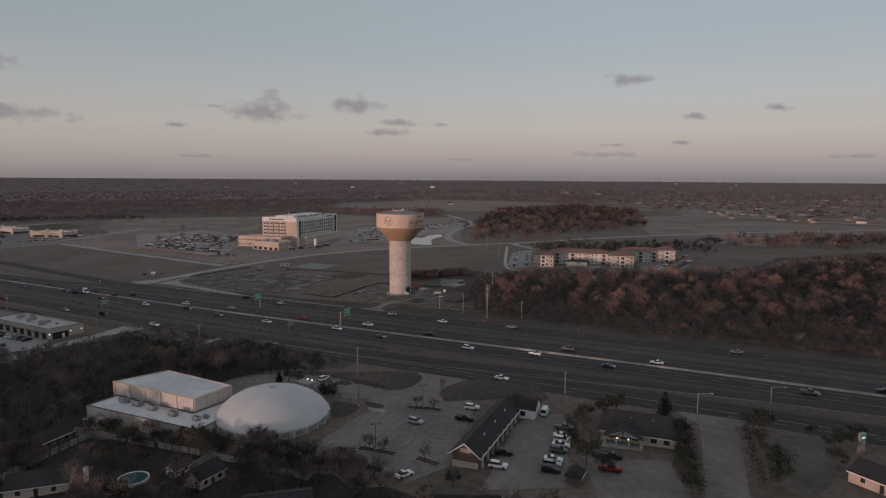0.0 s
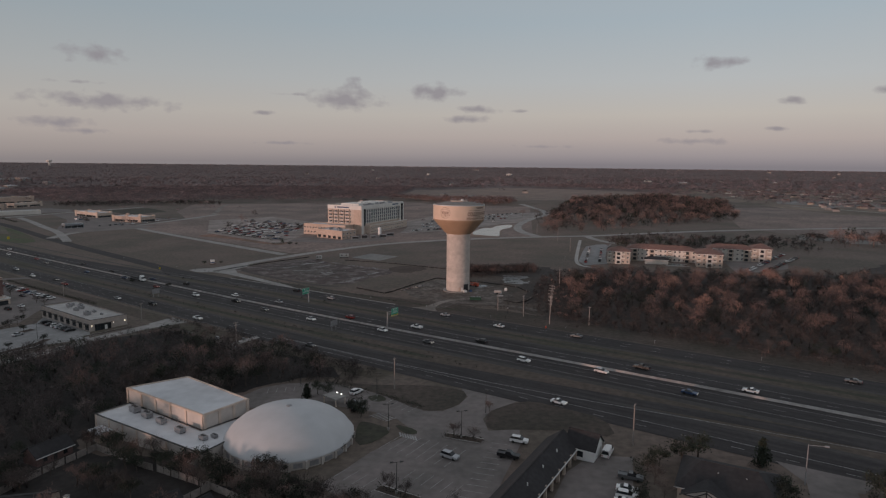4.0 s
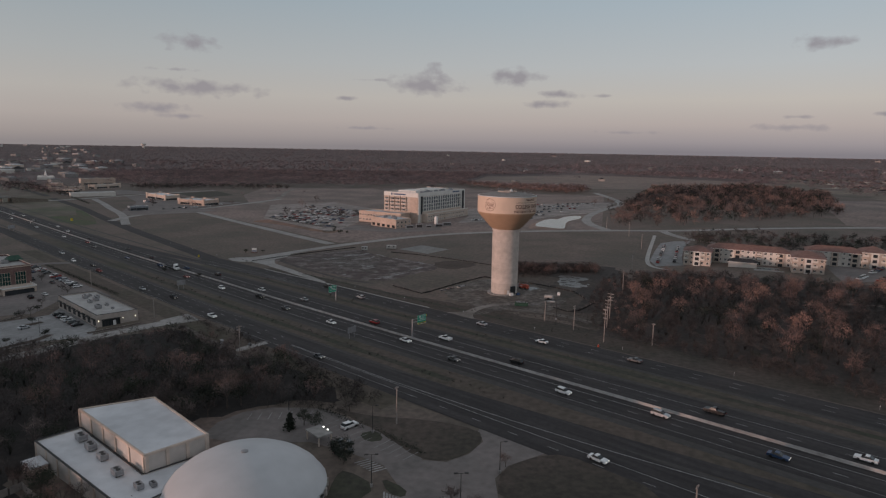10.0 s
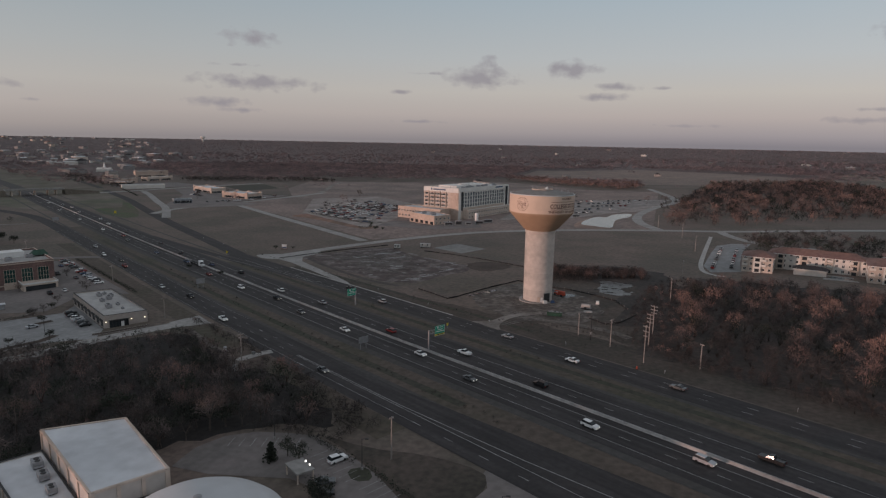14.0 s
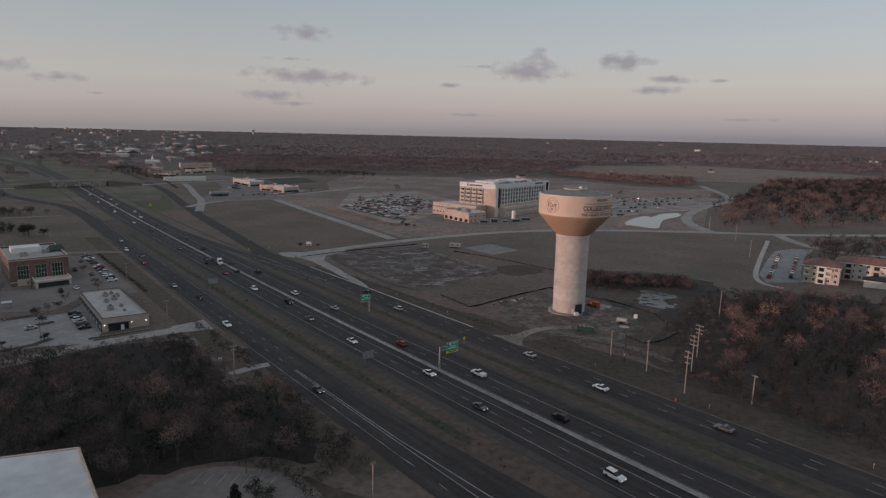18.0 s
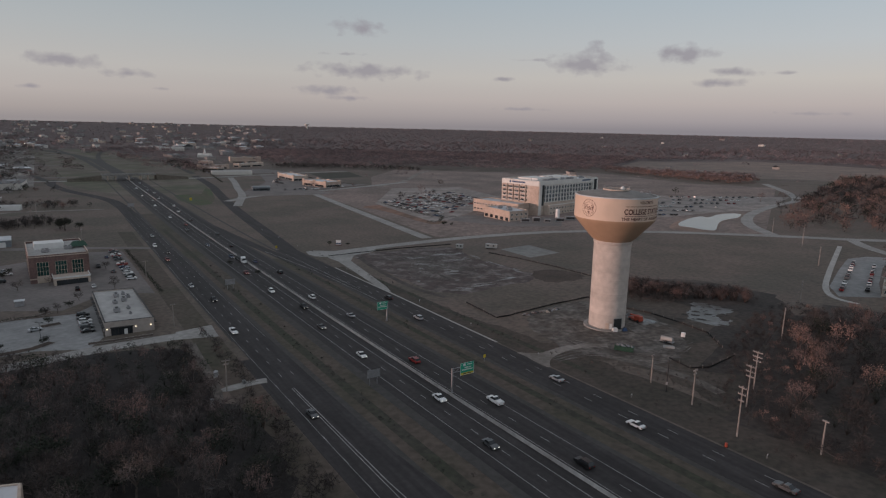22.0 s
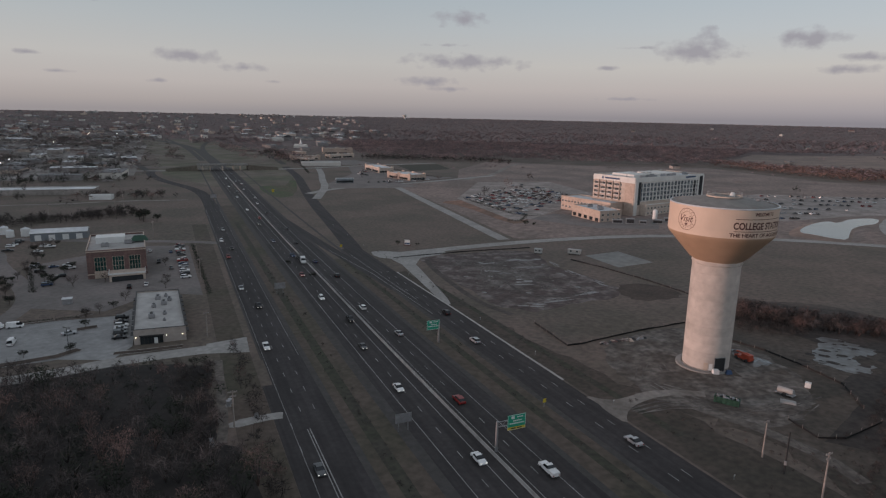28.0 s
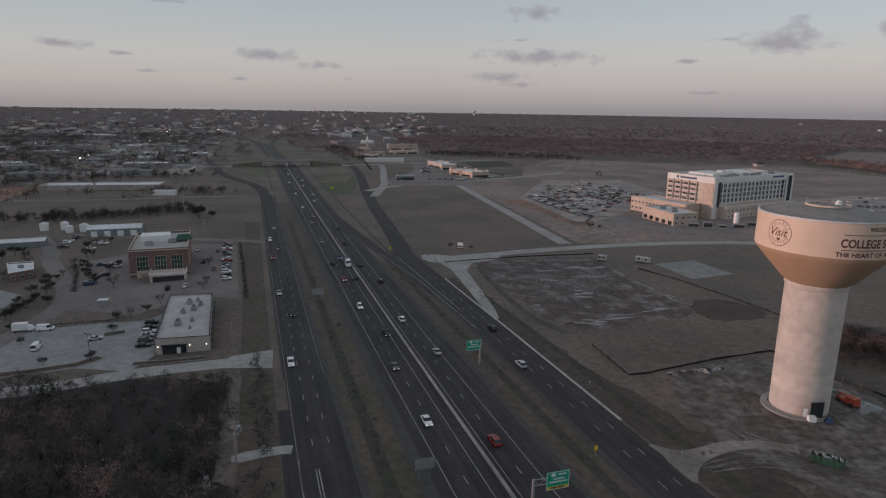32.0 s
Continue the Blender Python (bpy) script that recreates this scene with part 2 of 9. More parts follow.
# ---- materials ----
def material(name, colour, rough=0.8, metal=0.0, vary=0.25, scale=1.0, bump=0.0, second=None, spread=0.5, obj_vary=0.0, big=0.12):
    """Base colour with two scales of variation; second: a stain colour laid over by the larger noise."""
    mt = bpy.data.materials.new(name)
    mt.use_nodes = True
    nt, ln = mt.node_tree.nodes, mt.node_tree.links
    bsdf = nt["Principled BSDF"]
    bsdf.inputs["Roughness"].default_value, bsdf.inputs["Metallic"].default_value = rough, metal
    geo = nt.new("ShaderNodeNewGeometry")
    fine = nt.new("ShaderNodeTexNoise")
    fine.inputs["Scale"].default_value, fine.inputs["Detail"].default_value = scale, 5
    coarse = nt.new("ShaderNodeTexNoise")
    coarse.inputs["Scale"].default_value, coarse.inputs["Detail"].default_value = scale * big, 4
    for n in (fine, coarse):
        ln.new(geo.outputs["Position"], n.inputs["Vector"])
    rng = nt.new("ShaderNodeMapRange")
    rng.inputs[1].default_value, rng.inputs[2].default_value = 0.32, 0.68
    rng.inputs[3].default_value, rng.inputs[4].default_value = 1 - vary, 1 + vary
    ln.new(fine.outputs[0], rng.inputs[0])
    mixc = nt.new("ShaderNodeMixRGB")
    mixc.inputs[1].default_value = (*colour, 1)
    mixc.inputs[2].default_value = (*(second or tuple(c * (1 - vary) for c in colour)), 1)
    sel = nt.new("ShaderNodeMapRange")
    sel.inputs[1].default_value, sel.inputs[2].default_value = spread - 0.12, spread + 0.12
    ln.new(coarse.outputs[0], sel.inputs[0])
    ln.new(sel.outputs[0], mixc.inputs[0])
    mul = nt.new("ShaderNodeMixRGB")
    mul.blend_type = "MULTIPLY"
    mul.inputs[0].default_value = 1.0
    ln.new(mixc.outputs[0], mul.inputs[1])
    ln.new(rng.outputs[0], mul.inputs[2])
    out = mul.outputs[0]
    if obj_vary:
        info = nt.new("ShaderNodeObjectInfo")
        r2 = nt.new("ShaderNodeMapRange")
        r2.inputs[3].default_value, r2.inputs[4].default_value = 1 - obj_vary, 1 + obj_vary
        ln.new(info.outputs["Random"], r2.inputs[0])
        m2 = nt.new("ShaderNodeMixRGB")
        m2.blend_type = "MULTIPLY"
        m2.inputs[0].default_value = 1.0
        ln.new(out, m2.inputs[1])
        ln.new(r2.outputs[0], m2.inputs[2])
        out = m2.outputs[0]
    ln.new(out, bsdf.inputs["Base Color"])
    if bump:
        b = nt.new("ShaderNodeBump")
        b.inputs["Strength"].default_value, b.inputs["Distance"].default_value = 0.6, bump
        ln.new(fine.outputs[0], b.inputs["Height"])
        ln.new(b.outputs[0], bsdf.inputs["Normal"])
    return mt


def lamp_material(name, colour, power):
    mt = material(name, (0.8, 0.8, 0.8))
    b = mt.node_tree.nodes["Principled BSDF"]
    b.inputs["Emission Color"].default_value, b.inputs["Emission Strength"].default_value = (*colour, 1), power
    return mt


M_GRASS = material("winter_grass", (0.105, 0.087, 0.070), 0.95, 0, 0.28, 0.5, 0.05, (0.078, 0.070, 0.053), 0.5, big=0.06)
M_GREEN = material("green_grass", (0.060, 0.083, 0.036), 0.95, 0, 0.25, 0.4, 0.05, (0.085, 0.076, 0.05))
M_TAN = material("dry_field", (0.225, 0.165, 0.138), 0.95, 0, 0.2, 0.15, 0.05, (0.17, 0.13, 0.11))
M_ASPHALT = material("asphalt", (0.0300, 0.0262, 0.0268), 0.9, 0, 0.18, 0.8, 0.0, (0.037, 0.0325, 0.0332))
M_SHOULDER = material("worn_asphalt", (0.056, 0.052, 0.05), 0.9, 0, 0.2, 0.6, 0.0, (0.055, 0.05, 0.047))
M_CONCRETE = material("concrete", (0.31, 0.298, 0.285), 0.9, 0, 0.16, 0.6, 0.0, (0.25, 0.24, 0.228))
M_LOT = material("parking_concrete", (0.192, 0.167, 0.159), 0.9, 0, 0.15, 0.5, 0.0, (0.142, 0.128, 0.121))
M_PALELOT = material("pale_lot", (0.27, 0.27, 0.27), 0.9, 0, 0.15, 0.5, 0.0, (0.21, 0.21, 0.21))
M_DIRT = material("bare_dirt", (0.088, 0.073, 0.063), 0.95, 0, 0.4, 0.5, 0.05, (0.158, 0.141, 0.129), 0.55, big=0.25)
M_REDDIRT = material("red_dirt", (0.24, 0.13, 0.095), 0.95, 0, 0.3, 0.25, 0.05, (0.15, 0.095, 0.07))
M_GRAVEL = material("gravel_road", (0.25, 0.225, 0.205), 0.95, 0, 0.2, 0.7, 0.02, (0.145, 0.125, 0.11))


def streaked(mt, deg, amount=0.22):
    """Long wear streaks along the lanes."""
    nt, ln = mt.node_tree.nodes, mt.node_tree.links
    bsdf = nt["Principled BSDF"]
    src = bsdf.inputs["Base Color"].links[0].from_socket
    geo = nt.new("ShaderNodeNewGeometry")
    mp = nt.new("ShaderNodeMapping")
    mp.vector_type = "TEXTURE"
    mp.inputs["Rotation"].default_value = (0, 0, radians(deg))
    mp.inputs["Scale"].default_value = (60.0, 1.6, 1.0)
    noi = nt.new("ShaderNodeTexNoise")
    noi.inputs["Scale"].default_value, noi.inputs["Detail"].default_value = 1.0, 4
    ln.new(geo.outputs["Position"], mp.inputs["Vector"])
    ln.new(mp.outputs[0], noi.inputs["Vector"])
    r = nt.new("ShaderNodeMapRange")
    r.inputs[1].default_value, r.inputs[2].default_value = 0.35, 0.65
    r.inputs[3].default_value, r.inputs[4].default_value = 1 - amount, 1 + amount
    ln.new(noi.outputs[0], r.inputs[0])
    m = nt.new("ShaderNodeMixRGB")
    m.blend_type = "MULTIPLY"
    m.inputs[0].default_value = 1
    ln.new(src, m.inputs[1])
    ln.new(r.outputs[0], m.inputs[2])
    ln.new(m.outputs[0], bsdf.inputs["Base Color"])
    return mt


streaked(M_ASPHALT, math.degrees(math.atan2(HX.y, HX.x)), 0.28)
M_PAINT = material("road_paint", (0.34, 0.335, 0.33), 0.7, 0, 0.3, 1.5)
M_WHITE = material("white_paint", (0.70, 0.70, 0.69), 0.6, 0, 0.06, 0.4)
M_ROOFWHITE = material("white_roof", (0.62, 0.63, 0.65), 0.6, 0, 0.1, 0.3, 0.0, (0.50, 0.51, 0.53))
M_ROOFGREY = material("grey_membrane_roof", (0.43, 0.42, 0.41), 0.75, 0, 0.14, 0.3, 0.0, (0.33, 0.32, 0.31))
M_BARRIER = material("concrete_barrier", (0.40, 0.385, 0.375), 0.9, 0, 0.22, 0.5, 0.0, (0.33, 0.31, 0.30))
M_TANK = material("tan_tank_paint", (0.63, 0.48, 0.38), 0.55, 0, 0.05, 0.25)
M_STEM = material("tower_concrete", (0.52, 0.46, 0.42), 0.9, 0, 0.12, 0.4, 0.0, (0.43, 0.38, 0.345))
M_TANKROOF = material("grey_tank_roof", (0.21, 0.195, 0.18), 0.7, 0, 0.15, 0.5)
M_DARK = material("dark_metal", (0.03, 0.03, 0.032), 0.6, 0, 0.2, 1.0)
M_GREYMETAL = material("grey_metal", (0.32, 0.32, 0.33), 0.5, 0.4, 0.15, 1.0)
M_STONE = material("tan_stone", (0.52, 0.435, 0.375), 0.9, 0, 0.12, 0.5, 0.0, (0.45, 0.37, 0.31))
M_PINKSTONE = material("peach_stone", (0.50, 0.39, 0.325), 0.9, 0, 0.12, 0.5, 0.0, (0.43, 0.34, 0.285))
M_BRICK = material("red_brick", (0.170, 0.106, 0.097), 0.9, 0, 0.2, 1.2, 0.0, (0.135, 0.086, 0.080))
M_SHINGLE = material("dark_shingles", (0.031, 0.0295, 0.032), 0.9, 0, 0.25, 1.0)
M_TILE = material("terracotta_roof", (0.20, 0.108, 0.088), 0.85, 0, 0.2, 0.6, 0.0, (0.155, 0.09, 0.078))
M_GLASS = material("window_glass", (0.035, 0.04, 0.045), 0.12, 0, 0.3, 0.3)
M_GREENGLASS = material("green_glass", (0.02, 0.06, 0.055), 0.12, 0, 0.3, 0.3)
M_WOODPOLE = material("pole_wood", (0.30, 0.265, 0.245), 0.9, 0, 0.2, 1.0)
M_BARK = material("bark", (0.10, 0.08, 0.07), 0.95, 0, 0.3, 1.5, 0, None, 0.5, 0.25)
M_WATER = material("pond_water", (0.105, 0.11, 0.115), 0.16, 0, 0.25, 0.25, 0.0, (0.07, 0.072, 0.07), 0.55)
M_SIGNGREEN = material("sign_green", (0.01, 0.30, 0.19), 0.5, 0, 0.05, 1.0)
M_SIGNYELLOW = material("sign_yellow", (0.55, 0.42, 0.04), 0.5, 0, 0.05, 1.0)

# ---- ground and roads ----
def axis_steps(lo, hi, near_lo, near_hi, fine):
    out, p, s = [], near_lo, fine
    while p > lo:
        out.append(p)
        p -= s
        s *= 1.12
    out.append(lo)
    out.reverse()
    p = near_lo + fine
    while p < near_hi:
        out.append(p)
        p += fine
    s = fine
    while p < hi:
        out.append(p)
        p += s
        s *= 1.12
    return out + [hi]


gx = axis_steps(-5200, 5200, -420, 330, 14.0)
gy = axis_steps(-3000, 5200, -330, 460, 14.0)
sh = Shape()
sh.add([(x, y, terrain(x, y)) for y in gy for x in gx], [(j * len(gx) + i, j * len(gx) + i + 1, (j + 1) * len(gx) + i + 1, (j + 1) * len(gx) + i) for j in range(len(gy) - 1) for i in range(len(gx) - 1)])
def far_floor(mt):
    """Beyond the fields the ground is the brown floor of the woods."""
    nt, ln = mt.node_tree.nodes, mt.node_tree.links
    bsdf = nt["Principled BSDF"]
    src = bsdf.inputs["Base Color"].links[0].from_socket
    geo = nt.new("ShaderNodeNewGeometry")
    dist = nt.new("ShaderNodeVectorMath")
    dist.operation = "LENGTH"
    ln.new(geo.outputs["Position"], dist.inputs[0])
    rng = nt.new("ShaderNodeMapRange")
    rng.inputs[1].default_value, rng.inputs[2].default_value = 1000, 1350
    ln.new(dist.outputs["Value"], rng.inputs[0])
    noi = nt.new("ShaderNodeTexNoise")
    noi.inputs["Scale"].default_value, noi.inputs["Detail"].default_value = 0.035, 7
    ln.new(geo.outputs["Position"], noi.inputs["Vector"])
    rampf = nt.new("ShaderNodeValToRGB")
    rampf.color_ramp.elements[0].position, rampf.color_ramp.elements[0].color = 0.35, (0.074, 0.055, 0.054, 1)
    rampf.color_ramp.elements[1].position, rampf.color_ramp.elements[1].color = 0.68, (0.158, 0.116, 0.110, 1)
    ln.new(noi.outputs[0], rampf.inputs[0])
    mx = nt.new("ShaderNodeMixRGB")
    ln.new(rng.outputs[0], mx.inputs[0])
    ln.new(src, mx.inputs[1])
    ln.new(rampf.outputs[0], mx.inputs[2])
    ln.new(mx.outputs[0], bsdf.inputs["Base Color"])
    return mt


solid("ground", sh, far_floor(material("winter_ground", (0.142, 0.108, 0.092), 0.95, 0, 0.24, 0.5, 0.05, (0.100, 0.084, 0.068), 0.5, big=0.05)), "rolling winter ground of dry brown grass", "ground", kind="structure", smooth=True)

U0, U1 = -420, 800            # stretch of straight highway
HW_LINE = [hw(U0, 0), hw(U1, 0)]
FAR_HW = [hw(U1, 0), hw(953, -3), hw(1200, -11), hw(1441, -42), hw(1641, -89), hw(1810, -166), hw(2200, -380), hw(2800, -760)]


def strip(name, mat, v0, v1, lift, label, cat="road", u0=U0, u1=U1, line=None):
    s = Shape()
    ribbon(s, line or [hw(u0, 0), hw(u1, 0)], v0, v1, lift, 14.0)
    return solid(name, s, mat, label, cat, kind="structure")


strip("road_southbound", M_ASPHALT, -94.2, -81.5, 0.08, "dark asphalt highway carriageway")
strip("road_northbound", M_ASPHALT, -80.7, -68.0, 0.08, "dark asphalt highway carriageway")
strip("road_far_highway", M_SHOULDER, -89, -71, 0.10, "dark asphalt highway beyond the bridge", line=FAR_HW)
strip("road_frontage_west", M_ASPHALT, -120, -108.6, 0.07, "three-lane asphalt frontage road", u1=430)
strip("road_frontage_east", M_ASPHALT, -56.0, -45.0, 0.07, "two-lane asphalt frontage road", u1=215)

# barrier between the carriageways
sh = Shape()
pts = resample(HW_LINE, 12.0)
prof = [(-0.27, 0), (-0.15, 0.15), (-0.08, 0.74), (0.08, 0.74), (0.15, 0.15), (0.27, 0)]
rows_ = []
for p in pts:
    for o, h in prof:
        q = Vector(p) + HY * (-81.1 + o)
        rows_.append((q.x, q.y, terrain(q.x, q.y) + 0.09 + h))
n = len(prof)
sh.add(rows_, [(i * n + k, (i + 1) * n + k, (i + 1) * n + k + 1, i * n + k + 1) for i in range(len(pts) - 1) for k in range(n - 1)])
solid("median_barrier", sh, M_BARRIER, "long pale concrete barrier between the carriageways", "barrier", kind="structure")


def dashes(name, v, u0, u1, lift=0.10, cycle=12.2, long=3.05, wide=0.16, mat=M_PAINT):
    s = Shape()
    u = u0
    while u < u1:
        a, b = hw(u, v), hw(u + long, v)
        ribbon(s, [a, b], -wide / 2, wide / 2, lift, 20)
        u += cycle
    return solid(name, s, mat, "broken white lane line", "road marking", kind="structure")


def line_mark(name, v, u0, u1, wide=0.16, lift=0.10, mat=M_PAINT, label="solid white edge line"):
    s = Shape()
    ribbon(s, [hw(u0, v), hw(u1, v)], -wide / 2, wide / 2, lift, 14)
    return solid(name, s, mat, label, "road marking", kind="structure")


for v in (-91.4, -84.3, -79.5, -72.8):
    line_mark("edge_line", v, U0, U1)
for v in (-87.8, -76.2):
    dashes("lane_line", v, U0, U1)
for v in (-119.5,):
    line_mark("edge_line", v, -60, 400, 0.1, lift=0.095)
for v in (-115.9, -112.3):
    dashes("lane_line", v, 20, 400, lift=0.095)
line_mark("edge_line", -109.1, 60, 400, 0.1, lift=0.095)
for v in (-51.9, -48.4):
    dashes("lane_line", v, -300, 160, lift=0.095)

# cross street and drives
def lane(name, mat, pts, width, lift, label, smooth=2):
    s = Shape()
    ribbon(s, smooth_line(pts, smooth) if smooth else pts, -width / 2, width / 2, lift, 12.0)
    return solid(name, s, mat, label, "road", kind="structure")


lane("road_cross_street", M_CONCRETE, [(-184, 58), (-152, 130), (-115, 185), (-80, 218), (-20, 243), (50, 256), (110, 262), (170, 290), (260, 322), (420, 372), (700, 430)], 9.5, 0.10, "pale concrete cross street")
lane("road_hospital", M_CONCRETE, [(-158, 140), (-250, 208), (-410, 322)], 8, 0.095, "pale concrete side street")
lane("road_loop", M_CONCRETE, [(50, 258), (30, 310), (28, 380), (50, 477), (70, 520), (60, 620), (30, 760)], 9, 0.09, "pale concrete road curving past the pond")
M_TRACK = material("dirt_track", (0.150, 0.130, 0.116), 0.95, 0, 0.3, 0.8, 0.03, (0.090, 0.077, 0.067), 0.5, big=0.3)
lane("road_yard_track", M_TRACK, [(-8.5, -33), (-2, -29.6), (5, -30.5), (12, -32.2), (20, -33.2), (28, -36.2), (36, -39.5), (43, -46)], 3.4, 0.055, "rutted dirt track along the yard")
lane("road_tower_drive", M_GRAVEL, [(-5, -30), (-1, -25), (6, -22)], 3.4, 0.06, "gravel drive to the tower")

# ---- fields, lots and water ----
def area(name, poly, mat, lift, label, cat="ground", size=22.0):
    s = Shape()
    patch(s, poly, lift, size)
    return solid(name, s, mat, label, cat, kind="structure")


def ring_poly(pts, times=2):
    for _ in range(times):
        out = []
        for a, b in zip(pts, pts[1:] + pts[:1]):
            out += [lerp(a, b, 0.25), lerp(a, b, 0.75)]
        pts = out
    return pts


def ragged(poly, amp, seed, step=7.0):
    """The outline of a wood floor with an uneven edge."""
    rg = random.Random(seed)
    return [(p[0] + rg.uniform(-amp, amp), p[1] + rg.uniform(-amp, amp)) for p in resample(list(poly) + [poly[0]], step)[:-1]]


# litter darkened almost to black: the shade under trees is put into this colour
M_SHADED_LITTER = material("leaf_litter", (0.026, 0.0215, 0.020), 0.95, 0, 0.35, 0.6, 0.05, (0.017, 0.015, 0.014))
M_BRUSHFLOOR = material("brush_floor", (0.052, 0.041, 0.036), 0.95, 0, 0.35, 0.6, 0.05, (0.035, 0.029, 0.026))
M_DITCH = material("ditch_grass", (0.048, 0.043, 0.034), 0.95, 0, 0.3, 0.6, 0.05, (0.042, 0.043, 0.028))
M_MUDDY = material("muddy_site", (0.068, 0.047, 0.043), 0.85, 0, 0.45, 0.5, 0.05, (0.175, 0.150, 0.143), 0.57, big=0.3)
M_WET = material("wet_caliche", (0.135, 0.136, 0.14), 0.32, 0, 0.35, 1.0, 0.02, (0.060, 0.052, 0.045), 0.47, big=0.5)
M_PAD = material("grey_pad", (0.22, 0.215, 0.205), 0.9, 0, 0.15, 0.3, 0, (0.18, 0.175, 0.165))
M_SILT = material("silt_fence_cloth", (0.012, 0.012, 0.013), 0.8, 0, 0.2, 1)
M_KERB = material("kerb_concrete", (0.40, 0.385, 0.365), 0.9, 0, 0.15, 0.6)
M_MULCH = material("mulch_bed", (0.07, 0.05, 0.04), 0.95, 0, 0.3, 0.8, 0.03)

area("ground_building_site", ragged([(-166, 66), (-145, 107), (-127, 119), (-101, 93), (-78, 82), (-53, 67), (-50, 52), (-63, 29), (-68, 14), (-84, 16), (-129, 41)], 1.6, 3, 6.0), M_MUDDY, 0.03, "muddy graded building plot with pale ruts")
area("ground_dark_soil", ragged(ring_poly([(-60, 70), (-48, 88), (-24, 74), (-40, 52)], 2), 1.5, 5, 4.0), M_MULCH, 0.032, "freshly turned dark soil")
# meadow paler and pinker than the nearer grass: low sun put into its colour
M_MEADOW = material("dry_meadow", (0.232, 0.176, 0.156), 0.95, 0, 0.3, 0.3, 0.05, (0.155, 0.122, 0.108), 0.5, big=0.06)
area("ground_meadow", [(-425, 335), (-270, 232), (-155, 148), (-110, 190), (-70, 224), (45, 258), (45, 690), (-60, 730), (-240, 900), (-420, 780), (-560, 720), (-500, 560), (-425, 455)], M_MEADOW, 0.022, "dry winter meadow, low sun's pink put into its colour")
area("ground_dark_field", [(-612, 548), (-582, 614), (-515, 558), (-526, 484)], M_DITCH, 0.05, "dark green winter field", size=30)
lane("road_field_lane", M_GRAVEL, [(-405, 440), (-421, 536), (-480, 660), (-500, 730)], 7, 0.09, "pale lane across the field")
area("ground_grey_pad", [(-97, 126), (-87, 148), (-61, 131), (-71, 109)], M_PAD, 0.035, "flat grey graded pad")
area("ground_tower_yard", ragged(ring_poly([(-30, -8), (-27, 14), (-15, 32), (2, 24), (16, 15), (26, 4), (30, -10), (28, -30), (14, -34), (0, -28), (-8, -30), (-16, -24)], 2), 1.2, 8, 4.0), M_DIRT, 0.03, "trampled dirt yard round the tower")
M_WEEDS = material("brown_weed_ground", (0.088, 0.069, 0.057), 0.95, 0, 0.32, 0.6, 0.05, (0.056, 0.046, 0.037), 0.5, big=0.09)
area("ground_weeds", ragged([(-12, -36), (10, -36), (30, -42), (48, -62), (58, -50), (60, 0), (62, 50), (50, 78), (20, 90), (-4, 84), (-14, 60), (-10, 36), (10, 24), (26, 12)], 2.4, 30, 5.0), M_WEEDS, 0.022, "trampled brown weeds round the yard")
area("ground_brush_hollow", ragged([(-8, 52), (0, 82), (26, 88), (54, 76), (60, 40), (54, 4), (46, -30), (36, -30), (38, -6), (34, 10), (44, 26), (40, 42), (20, 42)], 1.8, 15, 5.0), M_BRUSHFLOOR, 0.026, "dark brush and weeds in the hollow")
area("ground_red_verge", ring_poly([(-305, 258), (-270, 252), (-188, 196), (-182, 205), (-188, 226), (-290, 292)], 1), M_REDDIRT, 0.03, "reddish bare soil beside the car park")
area("ground_green_verge", ring_poly([(-590, 275), (-625, 328), (-561, 306), (-428, 200), (-428, 172), (-505, 210)], 1), M_GREEN, 0.03, "green grass bank beside the highway")
area("ground_dry_field", [(-279, 1434), (-36, 1572), (467, 1057), (339, 1096), (129, 868), (-4, 870), (-113, 930), (-258, 1039)], M_TAN, 0.05, "dry tan hayfield", size=80)
area("ground_right_wood", ragged([(46, -60), (129, -104), (330, -213), (520, -180), (520, 200), (300, 130), (232, 52), (130, 58), (72, 66), (54, 30), (50, -20)], 2.6, 4), M_BRUSHFLOOR, 0.03, "dark leaf litter under the trees")
area("ground_left_wood", ragged([(-158, -132), (-147, -108), (-136, -98), (-122, -88), (-110, -94), (-99, -100), (-90, -108), (-76, -112), (-58, -114), (-45, -124), (-31, -133), (-24, -142), (-36, -144), (-48, -150), (-60, -165), (-84, -182), (-80, -205), (-150, -240), (-260, -190)], 1.5, 21, 5.0), M_SHADED_LITTER, 0.03, "leaf litter under the thicket, darkened for tree shade")
area("ground_yards", ragged([(-150, -240), (-84, -200), (-30, -214), (4, -234), (60, -245), (66, -290), (40, -332), (-60, -346), (-150, -330)], 3.0, 19, 7.0), M_SHADED_LITTER, 0.025, "back garden ground with shade put into its colour")

# pond and its bank
sh = Shape()
pond = ring_poly([(-16.5, 288.4), (-12.4, 322.3), (-5.6, 341.1), (0.6, 332.9), (5.6, 367.1), (22.4, 384.4), (23.5, 352.6), (15.4, 333.3), (11.3, 316.9), (11.4, 290.4), (13.3, 261.6), (5.7, 260.3), (-7.2, 268.1), (-13.5, 267.7)], 1)
zp = max(terrain(x, y) for x, y in pond) + 0.1
sh.add([(x, y, zp) for x, y in pond], [tuple(range(len(pond)))])
solid("water_pond", sh, M_WATER, "still pale pond reflecting the sky", "pond", kind="structure")
sh = Shape()
outer = [((x - 3.9) * 1.3 + 3.9, (y - 313.4) * 1.2 + 313.4) for x, y in pond]
n = len(pond)
